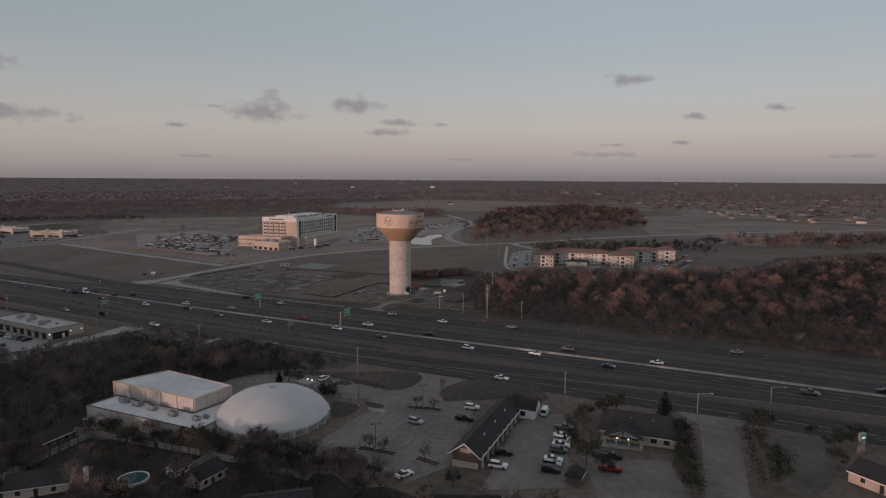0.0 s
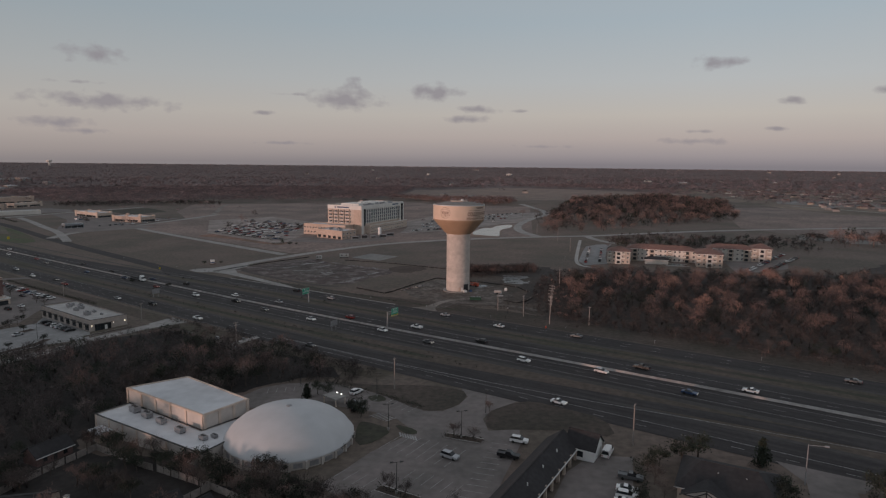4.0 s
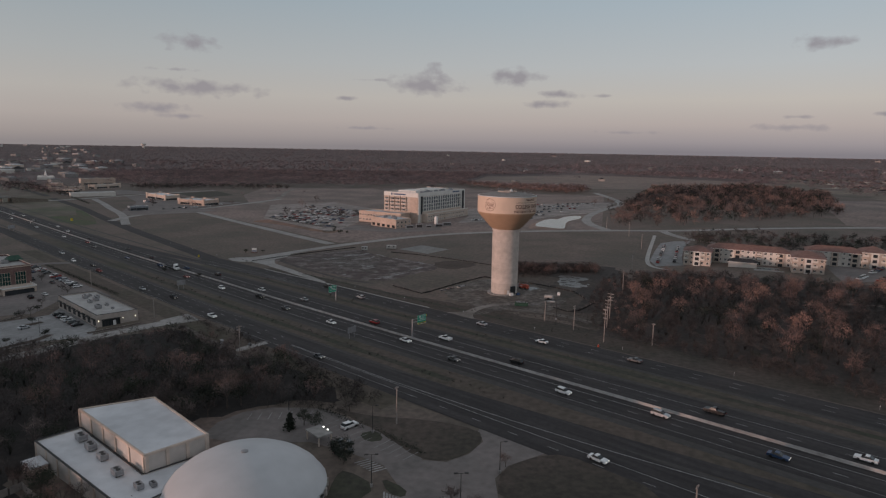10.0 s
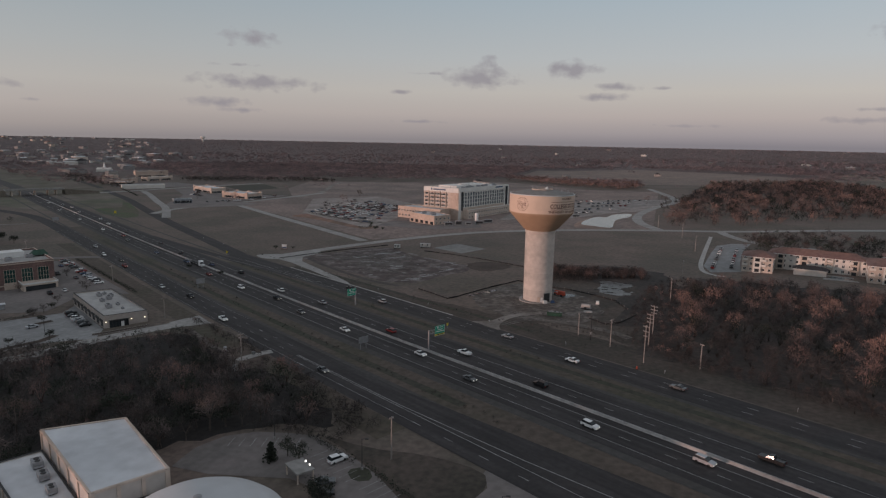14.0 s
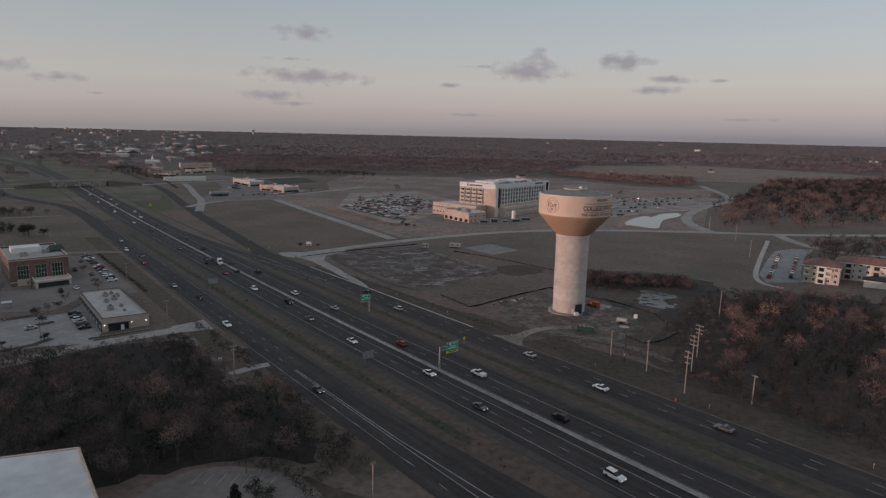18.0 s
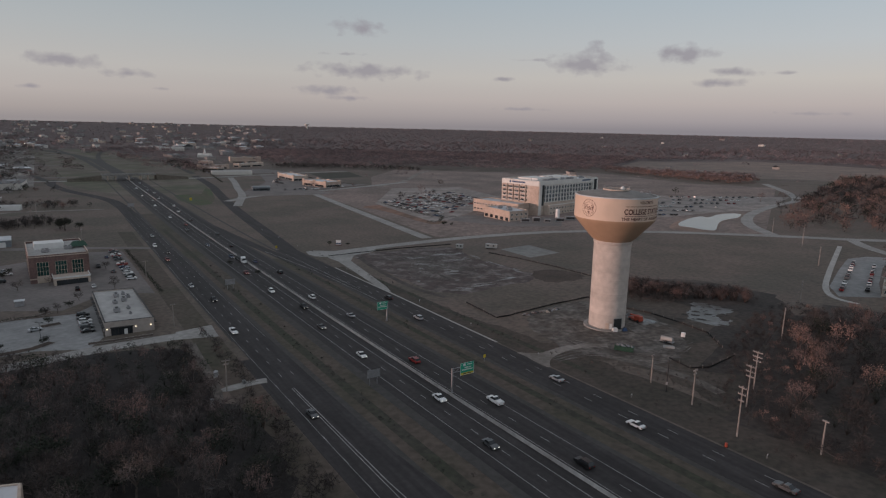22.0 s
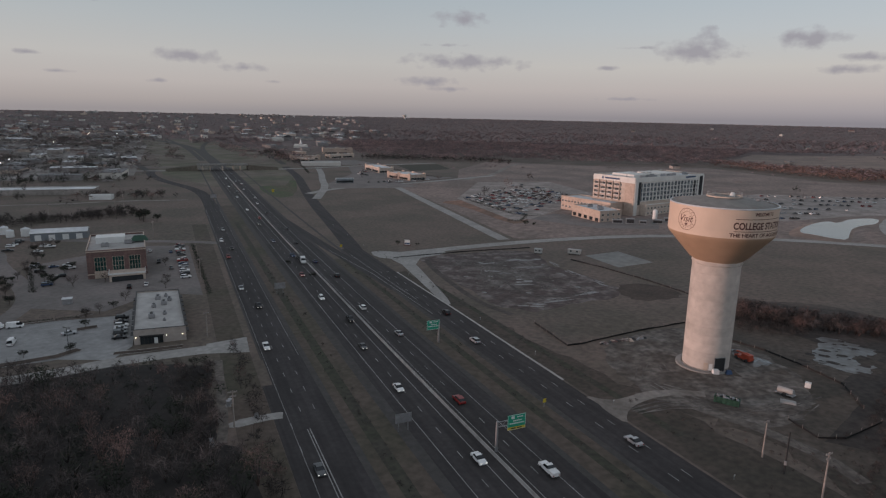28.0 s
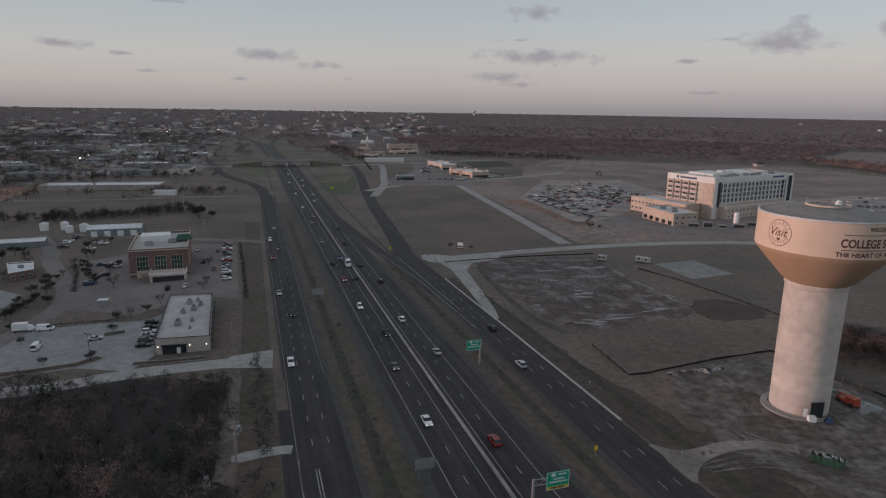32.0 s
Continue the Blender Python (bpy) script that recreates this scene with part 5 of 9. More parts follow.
traffic(-53.6, (-270, -60, 46), True, "driving on the frontage road")
x, y = hw(191, -83.2)
lorry = thing("lorry", x, y, "white articulated lorry with flatbed trailer on the highway", "lorry", HW_DEG + 180, z=terrain(x, y) + 0.1)
part("cab", side_profile(Shape(), [(3.0, 0.6), (7.0, 0.6), (7.1, 1.6), (5.6, 1.8), (5.2, 3.0), (4.7, 3.6), (3.2, 3.7)], 2.4, 2.2), CAR_PAINT["white"], lorry)
part("windscreen", side_profile(Shape(), [(5.66, 1.85), (5.72, 1.85), (5.36, 2.9), (5.28, 2.9)], 2.2, 2.0), M_CARGLASS, lorry)
part("flatbed", Shape().box(-9.5, -1.25, 1.1, 3.4, 1.25, 1.35), M_GREYMETAL, lorry)
part("load", Shape().box(-9, -1.1, 1.35, 1.5, 1.1, 1.75).box(-8, -0.9, 1.75, -1, 0.9, 2.1), M_DARK, lorry, "low dark covered load")
big = Shape().cyl(0, 0, -0.18, 0.18, 0.52, n=14).mesh("wheel", M_TYRE)
for px in (-8.6, -7.3, 2.2, 3.5, 6.2):
    for py in (-1.05, 1.05):
        part("wheel", big, None, lorry, m=pose(px, py, 0.52, 90))

# parked cars
def park(list_, heading, where, group, full=True):
    for p in list_:
        car(p[0], p[1], heading + (180 if rv.random() < 0.4 else 0), rv.choice(TYPES), rv.choice(PAINTS), where, group, full)


for (x, y), c, k, h in (((-15.6, -157.2), "white", "suv", 62), ((19.4, -198.4), "silver", "suv", -25), ((36.3, -188.3), "white", "suv", -12), ((33.8, -197.0), "black", "pickup", -12), ((18.3, -230.6), "white", "sedan", 40), ((41.2, -227.3), "white", "suv", -14), ((43.3, -220.1), "black", "suv", -14), ((58.0, -193.5), "white", "van", 70), ((61.6, -205.3), "grey", "pickup", -14), ((60.0, -210.6), "white", "sedan", -14), ((59.5, -213.4), "white", "suv", -14), ((58.7, -216.2), "white", "sedan", -14), ((57.5, -219.6), "grey", "suv", -14), ((55.3, -224.4), "white", "sedan", -14), ((54.4, -227.3), "silver", "suv", -14), ((53.7, -230.2), "black", "suv", -14), ((69.9, -223.6), "black", "pickup", -18), ((68.0, -230.2), "red", "pickup", -18), ((-11.5, -170.5), "black", "sedan", 30), ((-13.5, -166.5), "grey", "sedan", 30)):
    car(x, y, h, k, c, "parked on the concrete lot", "parked cars by the hall")
for i, (x, y) in enumerate(((-183.3, -84.6), (-178.6, -86.8), (-175.2, -88.7), (-170.8, -90.9), (-166.6, -93.2), (-187.6, -82.2))):
    car(x, y, 62, "suv" if i % 2 else "sedan", ["black", "white", "silver", "grey", "black", "black"][i], "parked beside the bank", "parked cars by the bank")
car(-185.0, -101.8, 75, "sedan", "silver", "parked on the pale lot", "parked cars by the bank")
car(-189.9, -117.7, 150, "van", "white", "parked on the pale lot", "parked cars by the bank")
car(-208.1, -110.6, 62, "van", "white", "parked on the pale lot", "parked cars by the bank")
bt = thing("box_truck", -212.4, -116.2, "white box truck parked on the pale lot", "truck", 62)
part("box", Shape().box(-3.2, -1.15, 0.9, 1.4, 1.15, 3.2), M_WHITE, bt)
part("cab", side_profile(Shape(), [(1.5, 0.5), (3.3, 0.5), (3.3, 1.3), (2.8, 1.5), (2.5, 2.2), (1.5, 2.2)], 2.0, 1.8), CAR_PAINT["white"], bt)
for px in (-2.2, 2.3):
    for py in (-0.95, 0.95):
        part("wheel", WHEEL, None, bt, m=pose(px, py, 0.34, 90))
park([(-294.4, -64.9), (-271.9, -70.5), (-293.5, -58.7), (-285.3, -60.7), (-260.7, -80.7), (-264.5, -78.9), (-288.7, -73.3), (-304.9, -69.5), (-301, -71)], 75, "parked by the brick office", "parked cars by the office")
park([lerp((-292.5, 1.0), (-224.2, -35.0), i / 24) for i in (0, 1, 4, 5, 7, 8, 12, 13, 15, 17, 19, 20, 22, 24)], 62, "parked by the brick office", "parked cars by the office")
park([(-263.0, -27.2), (-280.2, -11.1), (-291.1, -17.3), (-228.2, -59.6), (-226.4, -52.9), (-246, -30)], 152, "parked by the brick office", "parked cars by the office")
park([(-372, -55), (-368, -58), (-364, -61), (-376, -52), (-350, -48), (-346, -47), (-338, -56), (-352, -66), (-384, -68)], 60, "parked by the blue shed", "parked cars by the shed", False)
# hospital lots
rh = random.Random(3)
for k in range(11):
    a = lerp((-300, 300), (-330, 440), k / 10)
    b = lerp((-200, 238), (-232, 400), k / 10)
    n = 26
    for i in range(n):
        if rh.random() < (0.62 if 0.12 < i / n < 0.97 and k < 9 else 0.3):
            p = lerp(a, b, (i + 0.5) / n)
            car(p[0], p[1], 57 + (180 if rh.random() < 0.5 else 0), rh.choice(TYPES), rh.choice(PAINTS), "parked in the hospital car park", "parked cars at the hospital", False)
for k in range(6):
    a, b = lerp((-88, 320), (-84, 500), k / 5), lerp((-25, 345), (40, 540), k / 5)
    for i in range(20):
        if rh.random() < 0.75:
            p = lerp(a, b, (i + 0.5) / 20)
            car(p[0], p[1], 72, rh.choice(TYPES), rh.choice(PAINTS), "parked behind the hospital", "parked cars at the hospital", False)
for (a, b, n, h) in (((79.5, 96), (90, 172), 24, 82), ((89.5, 100), (98.5, 165), 20, 82), ((178, 66), (226, 140), 22, 40), ((186, 62), (232, 128), 20, 40)):
    for i in range(n):
        if rh.random() < 0.6:
            p = lerp(a, b, (i + 0.5) / n)
            car(p[0], p[1], h, rh.choice(TYPES), rh.choice(PAINTS), "parked outside the flats", "parked cars at the flats", False)
for i in range(26):
    p = lerp((-462, 318), (-436, 420), rh.random()) if i < 14 else lerp((-520, 380), (-600, 470), rh.random())
    car(p[0] + rh.uniform(-8, 8), p[1], rh.uniform(0, 180), rh.choice(TYPES), rh.choice(PAINTS), "parked outside the shops", "parked cars at the shops", False)

# ---- poles, wires, signs, lamps ----
def power_pole(x, y, h, arms, rz, label="tall wooden power pole with crossarms", wood=M_WOODPOLE):
    p = thing("power_pole", x, y, label, "pole", rz, "power poles")
    part("pole", Shape().cyl(0, 0, -0.5, h, 0.2, 0.13, 10), wood, p)
    for z, w in arms:
        part("crossarm", Shape().box(-0.08, -w / 2, z - 0.1, 0.08, w / 2, z + 0.1), M_WOODPOLE, p)
        ins = Shape()
        for k in (-0.45, -0.2, 0.2, 0.45):
            ins.cyl(0, k * w, z + 0.1, z + 0.38, 0.06, 0.04, 6)
        part("insulators", ins, M_GREYMETAL, p)
    return p


power_pole(48.5, -70.2, 12.7, ((12.2, 2.0), (10.6, 2.0), (9.0, 1.4)), 60)
power_pole(49.5, -52.0, 11.5, ((11.1, 2.6), (9.7, 2.6), (8.4, 2.2)), 60)
power_pole(50.6, -38.6, 11.0, ((10.6, 2.8), (9.3, 2.8), (8.1, 2.2)), 60)
power_pole(65.5, -70.8, 8.2, ((7.9, 1.4),), 60)
power_pole(57, 12, 10.6, ((10.2, 2.8), (8.9, 2.0)), 5)
power_pole(63.2, 66, 9.4, ((9.0, 2.6), (7.9, 2.0)), 5)
power_pole(73, 156, 10.4, ((10.0, 2.4),), 5)
power_pole(66.5, 220, 11.5, ((11, 2.4), (9.8, 2.0)), 5)
power_pole(49, 270, 11.0, ((10.6, 2.4),), 5)
power_pole(36.9, -57.0, 10.0, ((9.6, 1.8), (8.6, 1.2)), -28)
power_pole(24.6, -47.0, 8.6, ((8.2, 1.4),), -28)
bp = power_pole(29.5, -51.4, 9.4, (), 0, "dark steel pole with a small box", M_DARK)
part("meter_box", Shape().box(-0.25, -0.5, 2.2, 0.25, -0.2, 3.0), M_GREYMETAL, bp)
power_pole(-80.5, -106.5, 9.5, ((9.1, 2.2), (8.0, 1.6)), -28)
power_pole(-144, -74, 9.0, ((8.6, 1.8),), -28)
power_pole(-220, -30, 9.0, ((8.6, 2.4),), -28)
power_pole(-4.2, -152.4, 10.5, ((10.1, 1.2),), -28)
power_pole(65.0, -187.5, 11, ((10.6, 1.4),), -28)
power_pole(-452, -72, 12, ((11.6, 2.0),), 20)
power_pole(-440, -12, 12, ((11.6, 2.0),), 20)
power_pole(-431, 30, 11, ((10.6, 2.0),), 20)
power_pole(-469, 54, 10, ((9.6, 2.0),), 20)
power_pole(-329, 5, 10, ((9.6, 2.0),), 20)


def wire(a, b, za, zb, sag=0.8):
    s = Shape()
    n = 8
    A, B = Vector((*a, terrain(*a) + za)), Vector((*b, terrain(*b) + zb))
    pts = [A.lerp(B, i / n) - Vector((0, 0, sag * 4 * (i / n) * (1 - i / n))) for i in range(n + 1)]
    o = pts[0]
    side = Vector((-(B - A).y, (B - A).x, 0)).normalized() * 0.025
    up = Vector((0, 0, 0.025))
    v = [tuple(p - o + k) for p in pts for k in (side, up, -side, -up)]
    s.add(v, [(4 * i + k, 4 * i + (k + 1) % 4, 4 * i + 4 + (k + 1) % 4, 4 * i + 4 + k) for i in range(n) for k in range(4)])
    solid("overhead_wire", s, M_DARK, "thin black overhead wire between poles", "wire", Matrix.Translation(o), "overhead wires")


for a, b, za, zb in (((48.5, -70.2), (49.5, -52), 12.2, 11.1), ((49.5, -52), (50.6, -38.6), 11.1, 10.6), ((50.6, -38.6), (57, 12), 10.6, 10.2), ((57, 12), (63.2, 66), 10.2, 9.0), ((63.2, 66), (73, 156), 9.0, 10.0), ((73, 156), (66.5, 220), 10.0, 11.0), ((66.5, 220), (49, 270), 11.0, 10.6), ((48.5, -70.2), (65.5, -70.8), 10.6, 7.9), ((65.5, -70.8), (130, -106), 7.9, 8.5), ((36.9, -57), (48.5, -70.2), 9.6, 9.0), ((24.6, -47), (36.9, -57), 8.2, 8.6)):
    wire(a, b, za, zb)
    wire((a[0] + 0.9, a[1] + 0.5), (b[0] + 0.9, b[1] + 0.5), za, zb)


def street_lamp(x, y, h, rz, double=False, label="slim car park lamp on a bronze pole"):
    p = thing("street_lamp", x, y, label, "lamp", rz, "car park lamps")
    part("pole", Shape().cyl(0, 0, 0.6, h, 0.1, 0.07, 8), M_DARK, p)
    part("footing", Shape().cyl(0, 0, -0.3, 0.7, 0.3, 0.28, 10), M_CONCRETE, p)
    for sgn in ((1, -1) if double else (1,)):
        part("arm", Shape().rod((0, 0, h - 0.1), (sgn * 0.9, 0, h), 0.05), M_DARK, p)
        part("lamp_head", Shape().box(min(sgn * 0.7, sgn * 1.5), -0.2, h - 0.08, max(sgn * 0.7, sgn * 1.5), 0.2, h + 0.1), M_DARK, p)


for x, y, d in ((9.7, -216, True), (0.6, -183.2, True), (21.1, -186.6, True), (-8.5, -158.8, False), (26.6, -171.4, False), (-170, -108, True), (-36, -152, False)):
    street_lamp(x, y, 7.5, 20, d)
hl = ((99.2, -204), (121.8, -200))
for x, y in hl:
    p = thing("street_lamp", x, y, "pale roadside lamp with a long arm", "lamp", -20, "roadside lamps")
    part("pole", Shape().cyl(0, 0, -0.3, 9.4, 0.14, 0.09, 10), M_GREYMETAL, p)
    part("arm", Shape().rod((0, 0, 9.3), (3.4, 0, 9.7), 0.05), M_GREYMETAL, p)
    part("lamp_head", Shape().box(3.0, -0.2, 9.6, 3.9, 0.2, 9.8), M_GREYMETAL, p)


# highway signs
def big_sign(u, v_post, v_sign, w, h, z0, yellow, label):
    x, y = hw(u, v_post)
    p = thing("highway_sign", x, y, label, "road sign", HW_DEG - 90)     # local x points across the road to the right
    reach = v_sign - v_post
    part("post", Shape().cyl(0, 0, -0.2, z0 + h * 0.72, 0.34, 0.26, 12), M_GREYMETAL, p)
    arm = Shape()
    for zz in (z0 + h * 0.35, z0 + h * 0.68):
        arm.rod((0, 0, zz), (reach + w / 2 - 0.3, 0, zz), 0.09, n=6)
    n = 6
    for i in range(n):
        xa, xb = (reach + w / 2 - 0.3) * i / n, (reach + w / 2 - 0.3) * (i + 1) / n
        arm.rod((xa, 0, z0 + h * (0.35 if i % 2 else 0.68)), (xb, 0, z0 + h * (0.68 if i % 2 else 0.35)), 0.05, n=4)
    part("truss_arm", arm, M_GREYMETAL, p, "grey lattice arm")
    x0, x1 = reach - w / 2, reach + w / 2
    pan = part("panel", Shape().box(x0, -0.22, z0 + (0.7 if yellow else 0), x1, -0.16, z0 + h), M_SIGNGREEN, p, "green sign panel with white bars")
    edge = Shape()
    for a, b, c, d in ((x0 + 0.05, z0 + 0.05, x1 - 0.05, z0 + 0.13), (x0 + 0.05, z0 + h - 0.13, x1 - 0.05, z0 + h - 0.05), (x0 + 0.05, z0 + 0.13, x0 + 0.13, z0 + h - 0.13), (x1 - 0.13, z0 + 0.13, x1 - 0.05, z0 + h - 0.13)):
        edge.box(a, -0.235, b, c, -0.221, d)
    part("border", edge, M_WHITE, pan)
    bars = Shape()
    zt = z0 + h
    bars.box(reach - w * 0.3, -0.24, zt - 0.95, reach - w * 0.12, -0.221, zt - 0.3)
    bars.box(reach, -0.24, zt - 0.75, reach + w * 0.35, -0.221, zt - 0.5)
    for k, (l, r) in enumerate(((-0.2, 0.28), (-0.38, 0.4))):
        zz = zt - 1.45 - 0.62 * k
        q = l
        while q < r - 0.02:
            bars.box(reach + q * w, -0.24, zz - 0.16, reach + min(q + 0.075, r) * w, -0.221, zz + 0.16)
            q += 0.1
    tagged(part("legend_bars", bars, M_WHITE, pan), kind="stuff")
    if yellow:
        yel = part("exit_panel", Shape().box(x0, -0.22, z0, x1, -0.16, z0 + 0.7), M_SIGNYELLOW, p, "yellow exit strip")
        tagged(part("legend_bars", Shape().box(reach - w * 0.3, -0.24, z0 + 0.22, reach - w * 0.05, -0.221, z0 + 0.5).box(reach + w * 0.02, -0.24, z0 + 0.22, reach + w * 0.3, -0.221, z0 + 0.5), M_DARK, yel), kind="stuff")


U_S1 = HX.dot(Vector((-23.4, -79.5)))
big_sign(U_S1, -80.0, -75.2, 4.6, 3.6, 4.7, True, "large green overhead highway sign on a cantilever post")
U_S2 = HX.dot(Vector((-80, -28)))
big_sign(U_S2 - 5, -64.5, -66.5, 4.6, 3.2, 4.8, False, "large green highway sign on a cantilever post")


def back_sign(u, v, w, h, z0, label):
    x, y = hw(u, v)
    p = thing("sign_back", x, y, label, "road sign", HW_DEG - 90)
    n = 6
    part("panel", Shape().box(-w / 2, -0.05, z0, w / 2, 0, z0 + h), M_GREYMETAL, p, "ribbed grey back of a sign")
    r = Shape().box(-0.04, -0.1, z0, 0.04, -0.05, z0 + h).mesh("rib", M_GREYMETAL)
    for k in range(n + 1):
        part("rib", r, None, p, m=pose(-w / 2 + w * k / n, 0, 0))
    for q in (-w * 0.3, w * 0.3):
        part("post", Shape().box(q - 0.07, 0.0, -0.3, q + 0.07, 0.14, z0 + h * 0.9), M_GREYMETAL, p)


back_sign(HX.dot(Vector((-43.4, -83.2))) + 2, -95.5, 4.0, 2.4, 2.2, "grey back of a roadside sign on two posts")
back_sign(HX.dot(Vector((-167, -24))), -103, 4.4, 2.6, 2.2, "grey back of a roadside sign on two posts")
back_sign(HX.dot(Vector((-457, 122))), -110, 5, 3, 2.0, "grey back of a roadside sign on two posts")


def marker(x, y, h, mat, label, w=0.5):
    p = thing("marker_sign", x, y, label, "sign", HW_DEG - 90, "roadside markers")
    part("post", Shape().box(-0.04, -0.04, -0.2, 0.04, 0.04, h), M_GREYMETAL, p)
    part("plate", Shape().box(-w / 2, -0.08, h - w, w / 2, -0.04, h + w * 0.2), mat, p)


x, y = hw(HX.dot(Vector((-30, -62))) , -58.5)
marker(x, y, 2.2, M_SIGNYELLOW, "yellow roadside warning plate", 0.9)
marker(*hw(HX.dot(Vector((-215, 55))), -56), 2.6, M_SIGNYELLOW, "yellow roadside warning plate", 1.2)
marker(-457, 193, 3.5, M_SIGNYELLOW, "yellow warning board on a post", 2.2)
for u in range(-200, 300, 38):
    marker(*hw(u, -41.5), 1.1, M_WHITE, "white roadside marker post", 0.25)
for x, y, h in ((-91.8, -100.6, 1.4), (-92.8, -99.4, 1.1), (-76.8, -114.9, 1.6), (-80.2, -100.3, 0.9)):
    p = thing("utility_box", x, y, "pale metal utility box on a pad by the track", "utility box", -28, "utility boxes")
    part("pad", Shape().box(-0.9, -0.7, -0.2, 0.9, 0.7, 0.1), M_CONCRETE, p)
    part("cabinet", Shape().box(-0.6, -0.4, 0.1, 0.6, 0.4, h), M_GREYMETAL, p)
    part("lid", Shape().box(-0.66, -0.46, h, 0.66, 0.46, h + 0.08), M_GREYMETAL, p)
x, y = hw(-78, -44.3)
cone = thing("traffic_cone", x, y, "orange barrel beside the frontage road", "barrel")
part("barrel", Shape().cyl(0, 0, 0.1, 1.0, 0.35, 0.28, 12), M_ORANGE, cone)
part("base", Shape().cyl(0, 0, 0, 0.1, 0.45, n=12), M_TYRE, cone)
bl = thing("monument_sign", -193, 88, "white and blue estate sign on a plinth", "sign", 25)
part("plinth", Shape().box(-2.2, -0.5, -0.5, 2.2, 0.5, 0.6), M_BRICK, bl)
part("board", Shape().box(-1.6, -0.2, 0.6, 1.6, 0.2, 3.4), M_WHITE, bl)
part("stripe", Shape().box(-1.5, -0.23, 0.9, 1.5, -0.2, 1.7), M_BLUE, bl)
M_HALLGREY = material("drab_trailer_panel", (0.42, 0.41, 0.39), 0.7, 0, 0.1, 0.8)
for nm, x, y, l in (("office_trailer", -103, 125, 7.0), ("office_trailer", -120, 115, 4.0)):
    p = thing(nm, x, y, "white site office trailer on blocks", "trailer", 12, "site trailers")
    part("body", Shape().box(-l / 2, -1.3, 0.6, l / 2, 1.3, 2.8), M_HALLGREY, p)
    part("roof", Shape().box(-l / 2 - 0.1, -1.4, 2.8, l / 2 + 0.1, 1.4, 2.95), M_ROOFGREY, p)
    for q in (-0.25, 0.25):
        part("window", Shape().box(q * l - 0.5, -1.33, 1.7, q * l + 0.5, -1.3, 2.5), M_GLASS, p)
    for q in (-0.35, 0.35):
        part("block", Shape().box(q * l - 0.3, -1.0, -0.3, q * l + 0.3, 1.0, 0.6), M_DARK, p)
# lit sign pylon at the corner car park
py_ = thing("pylon_sign", 133, -222.8, "pale sign pylon with glowing green panel", "sign", 20)
part("plinth", Shape().box(-1.1, -0.5, -0.6, 1.1, 0.5, 0.7), M_BRICK, py_)
part("body", Shape().box(-0.9, -0.35, 0.7, 0.9, 0.35, 5.2), M_GREYMETAL, py_)
part("panel", Shape().box(-0.7, -0.39, 3.2, 0.7, -0.35, 4.8), M_SIGNGREEN, py_, "green sign panel")
part("stripe", Shape().box(-0.55, -0.42, 3.9, 0.55, -0.39, 4.3), lamp_material("sign_glow", (0.6, 1.0, 0.8), 0.8), py_, "glowing white bar")
# bridge over the highway
br = thing("overpass", *hw(760, -80), "concrete road bridge over the highway", "bridge", 0)
bx, by = hw(760, -80)


def bloc(u, v, z):
    x, y = hw(u, v)
    return (x - bx, y - by, z)


def slab(u0, u1, v0, v1, z0, z1):
    p = [bloc(u0, v0, 0)[:2], bloc(u1, v0, 0)[:2], bloc(u1, v1, 0)[:2], bloc(u0, v1, 0)[:2]]
    return Shape().prism(p, z0, z1)


part("deck", slab(754, 768, -112, -48, 6.2, 7.2), M_CONCRETE, br)
for u in (753.6, 767.6):
    part("parapet", slab(u, u + 0.5, -112, -48, 7.2, 8.2), M_CONCRETE, br)
for v in (-105, -96, -80, -66, -57):
    part("pier", slab(756, 766, v - 0.6, v + 0.6, -1, 6.2), M_STONE, br)
for a, b in ((-112, -150), (-48, -8)):
    part("approach", Shape().add([bloc(748, a, -0.5), bloc(774, a, -0.5), bloc(768, a, 7.2), bloc(754, a, 7.2), bloc(748, b, -0.5), bloc(774, b, -0.5), bloc(768, b, 3.0), bloc(754, b, 3.0)], [(0, 1, 2, 3), (7, 6, 5, 4), (3, 2, 6, 7), (0, 3, 7, 4), (1, 5, 6, 2)]), M_GRASS, br, "grassed approach bank")
lane("road_bridge_street", M_CONCRETE, [hw(761, -8), hw(770, 40), hw(800, 120), hw(830, 260)], 10, 0.15, "pale street leading off the bridge")
lane("road_bridge_street_west", M_CONCRETE, [hw(761, -150), hw(770, -220), hw(790, -330)], 10, 0.15, "pale street leading off the bridge")

area("lot_shops", [(-447, 263), (-470, 268), (-513, 330), (-575, 433), (-538, 412), (-453, 358), (-399, 345), (-406, 315)], M_LOT, 0.11, "pale parking lot before the shops", "lot", size=30)
area("lot_hotel", [(-789, 483), (-709, 435), (-651, 510), (-589, 459), (-537, 438), (-640, 540), (-725, 570), (-764, 517)], M_LOT, 0.115, "pale parking lot before the hotel", "lot", size=30)
lane("road_shops", M_CONCRETE, [(-397, 196), (-464, 268), (-520, 312), (-579, 364), (-640, 412)], 8, 0.13, "pale street past the shops")

# ---- buildings ----
def edge_pose(a, b, z=0.0):
    """Local x along the wall from a to b, y pointing into the house (polygon counter-clockwise)."""
    d = math.degrees(math.atan2(b[1] - a[1], b[0] - a[0]))
    return pose(a[0], a[1], z, 0, 0, d), math.dist(a, b)


def ccw(poly):
    s = sum(a[0] * b[1] - b[0] * a[1] for a, b in zip(poly, poly[1:] + poly[:1]))
    return list(poly) if s > 0 else list(reversed(poly))


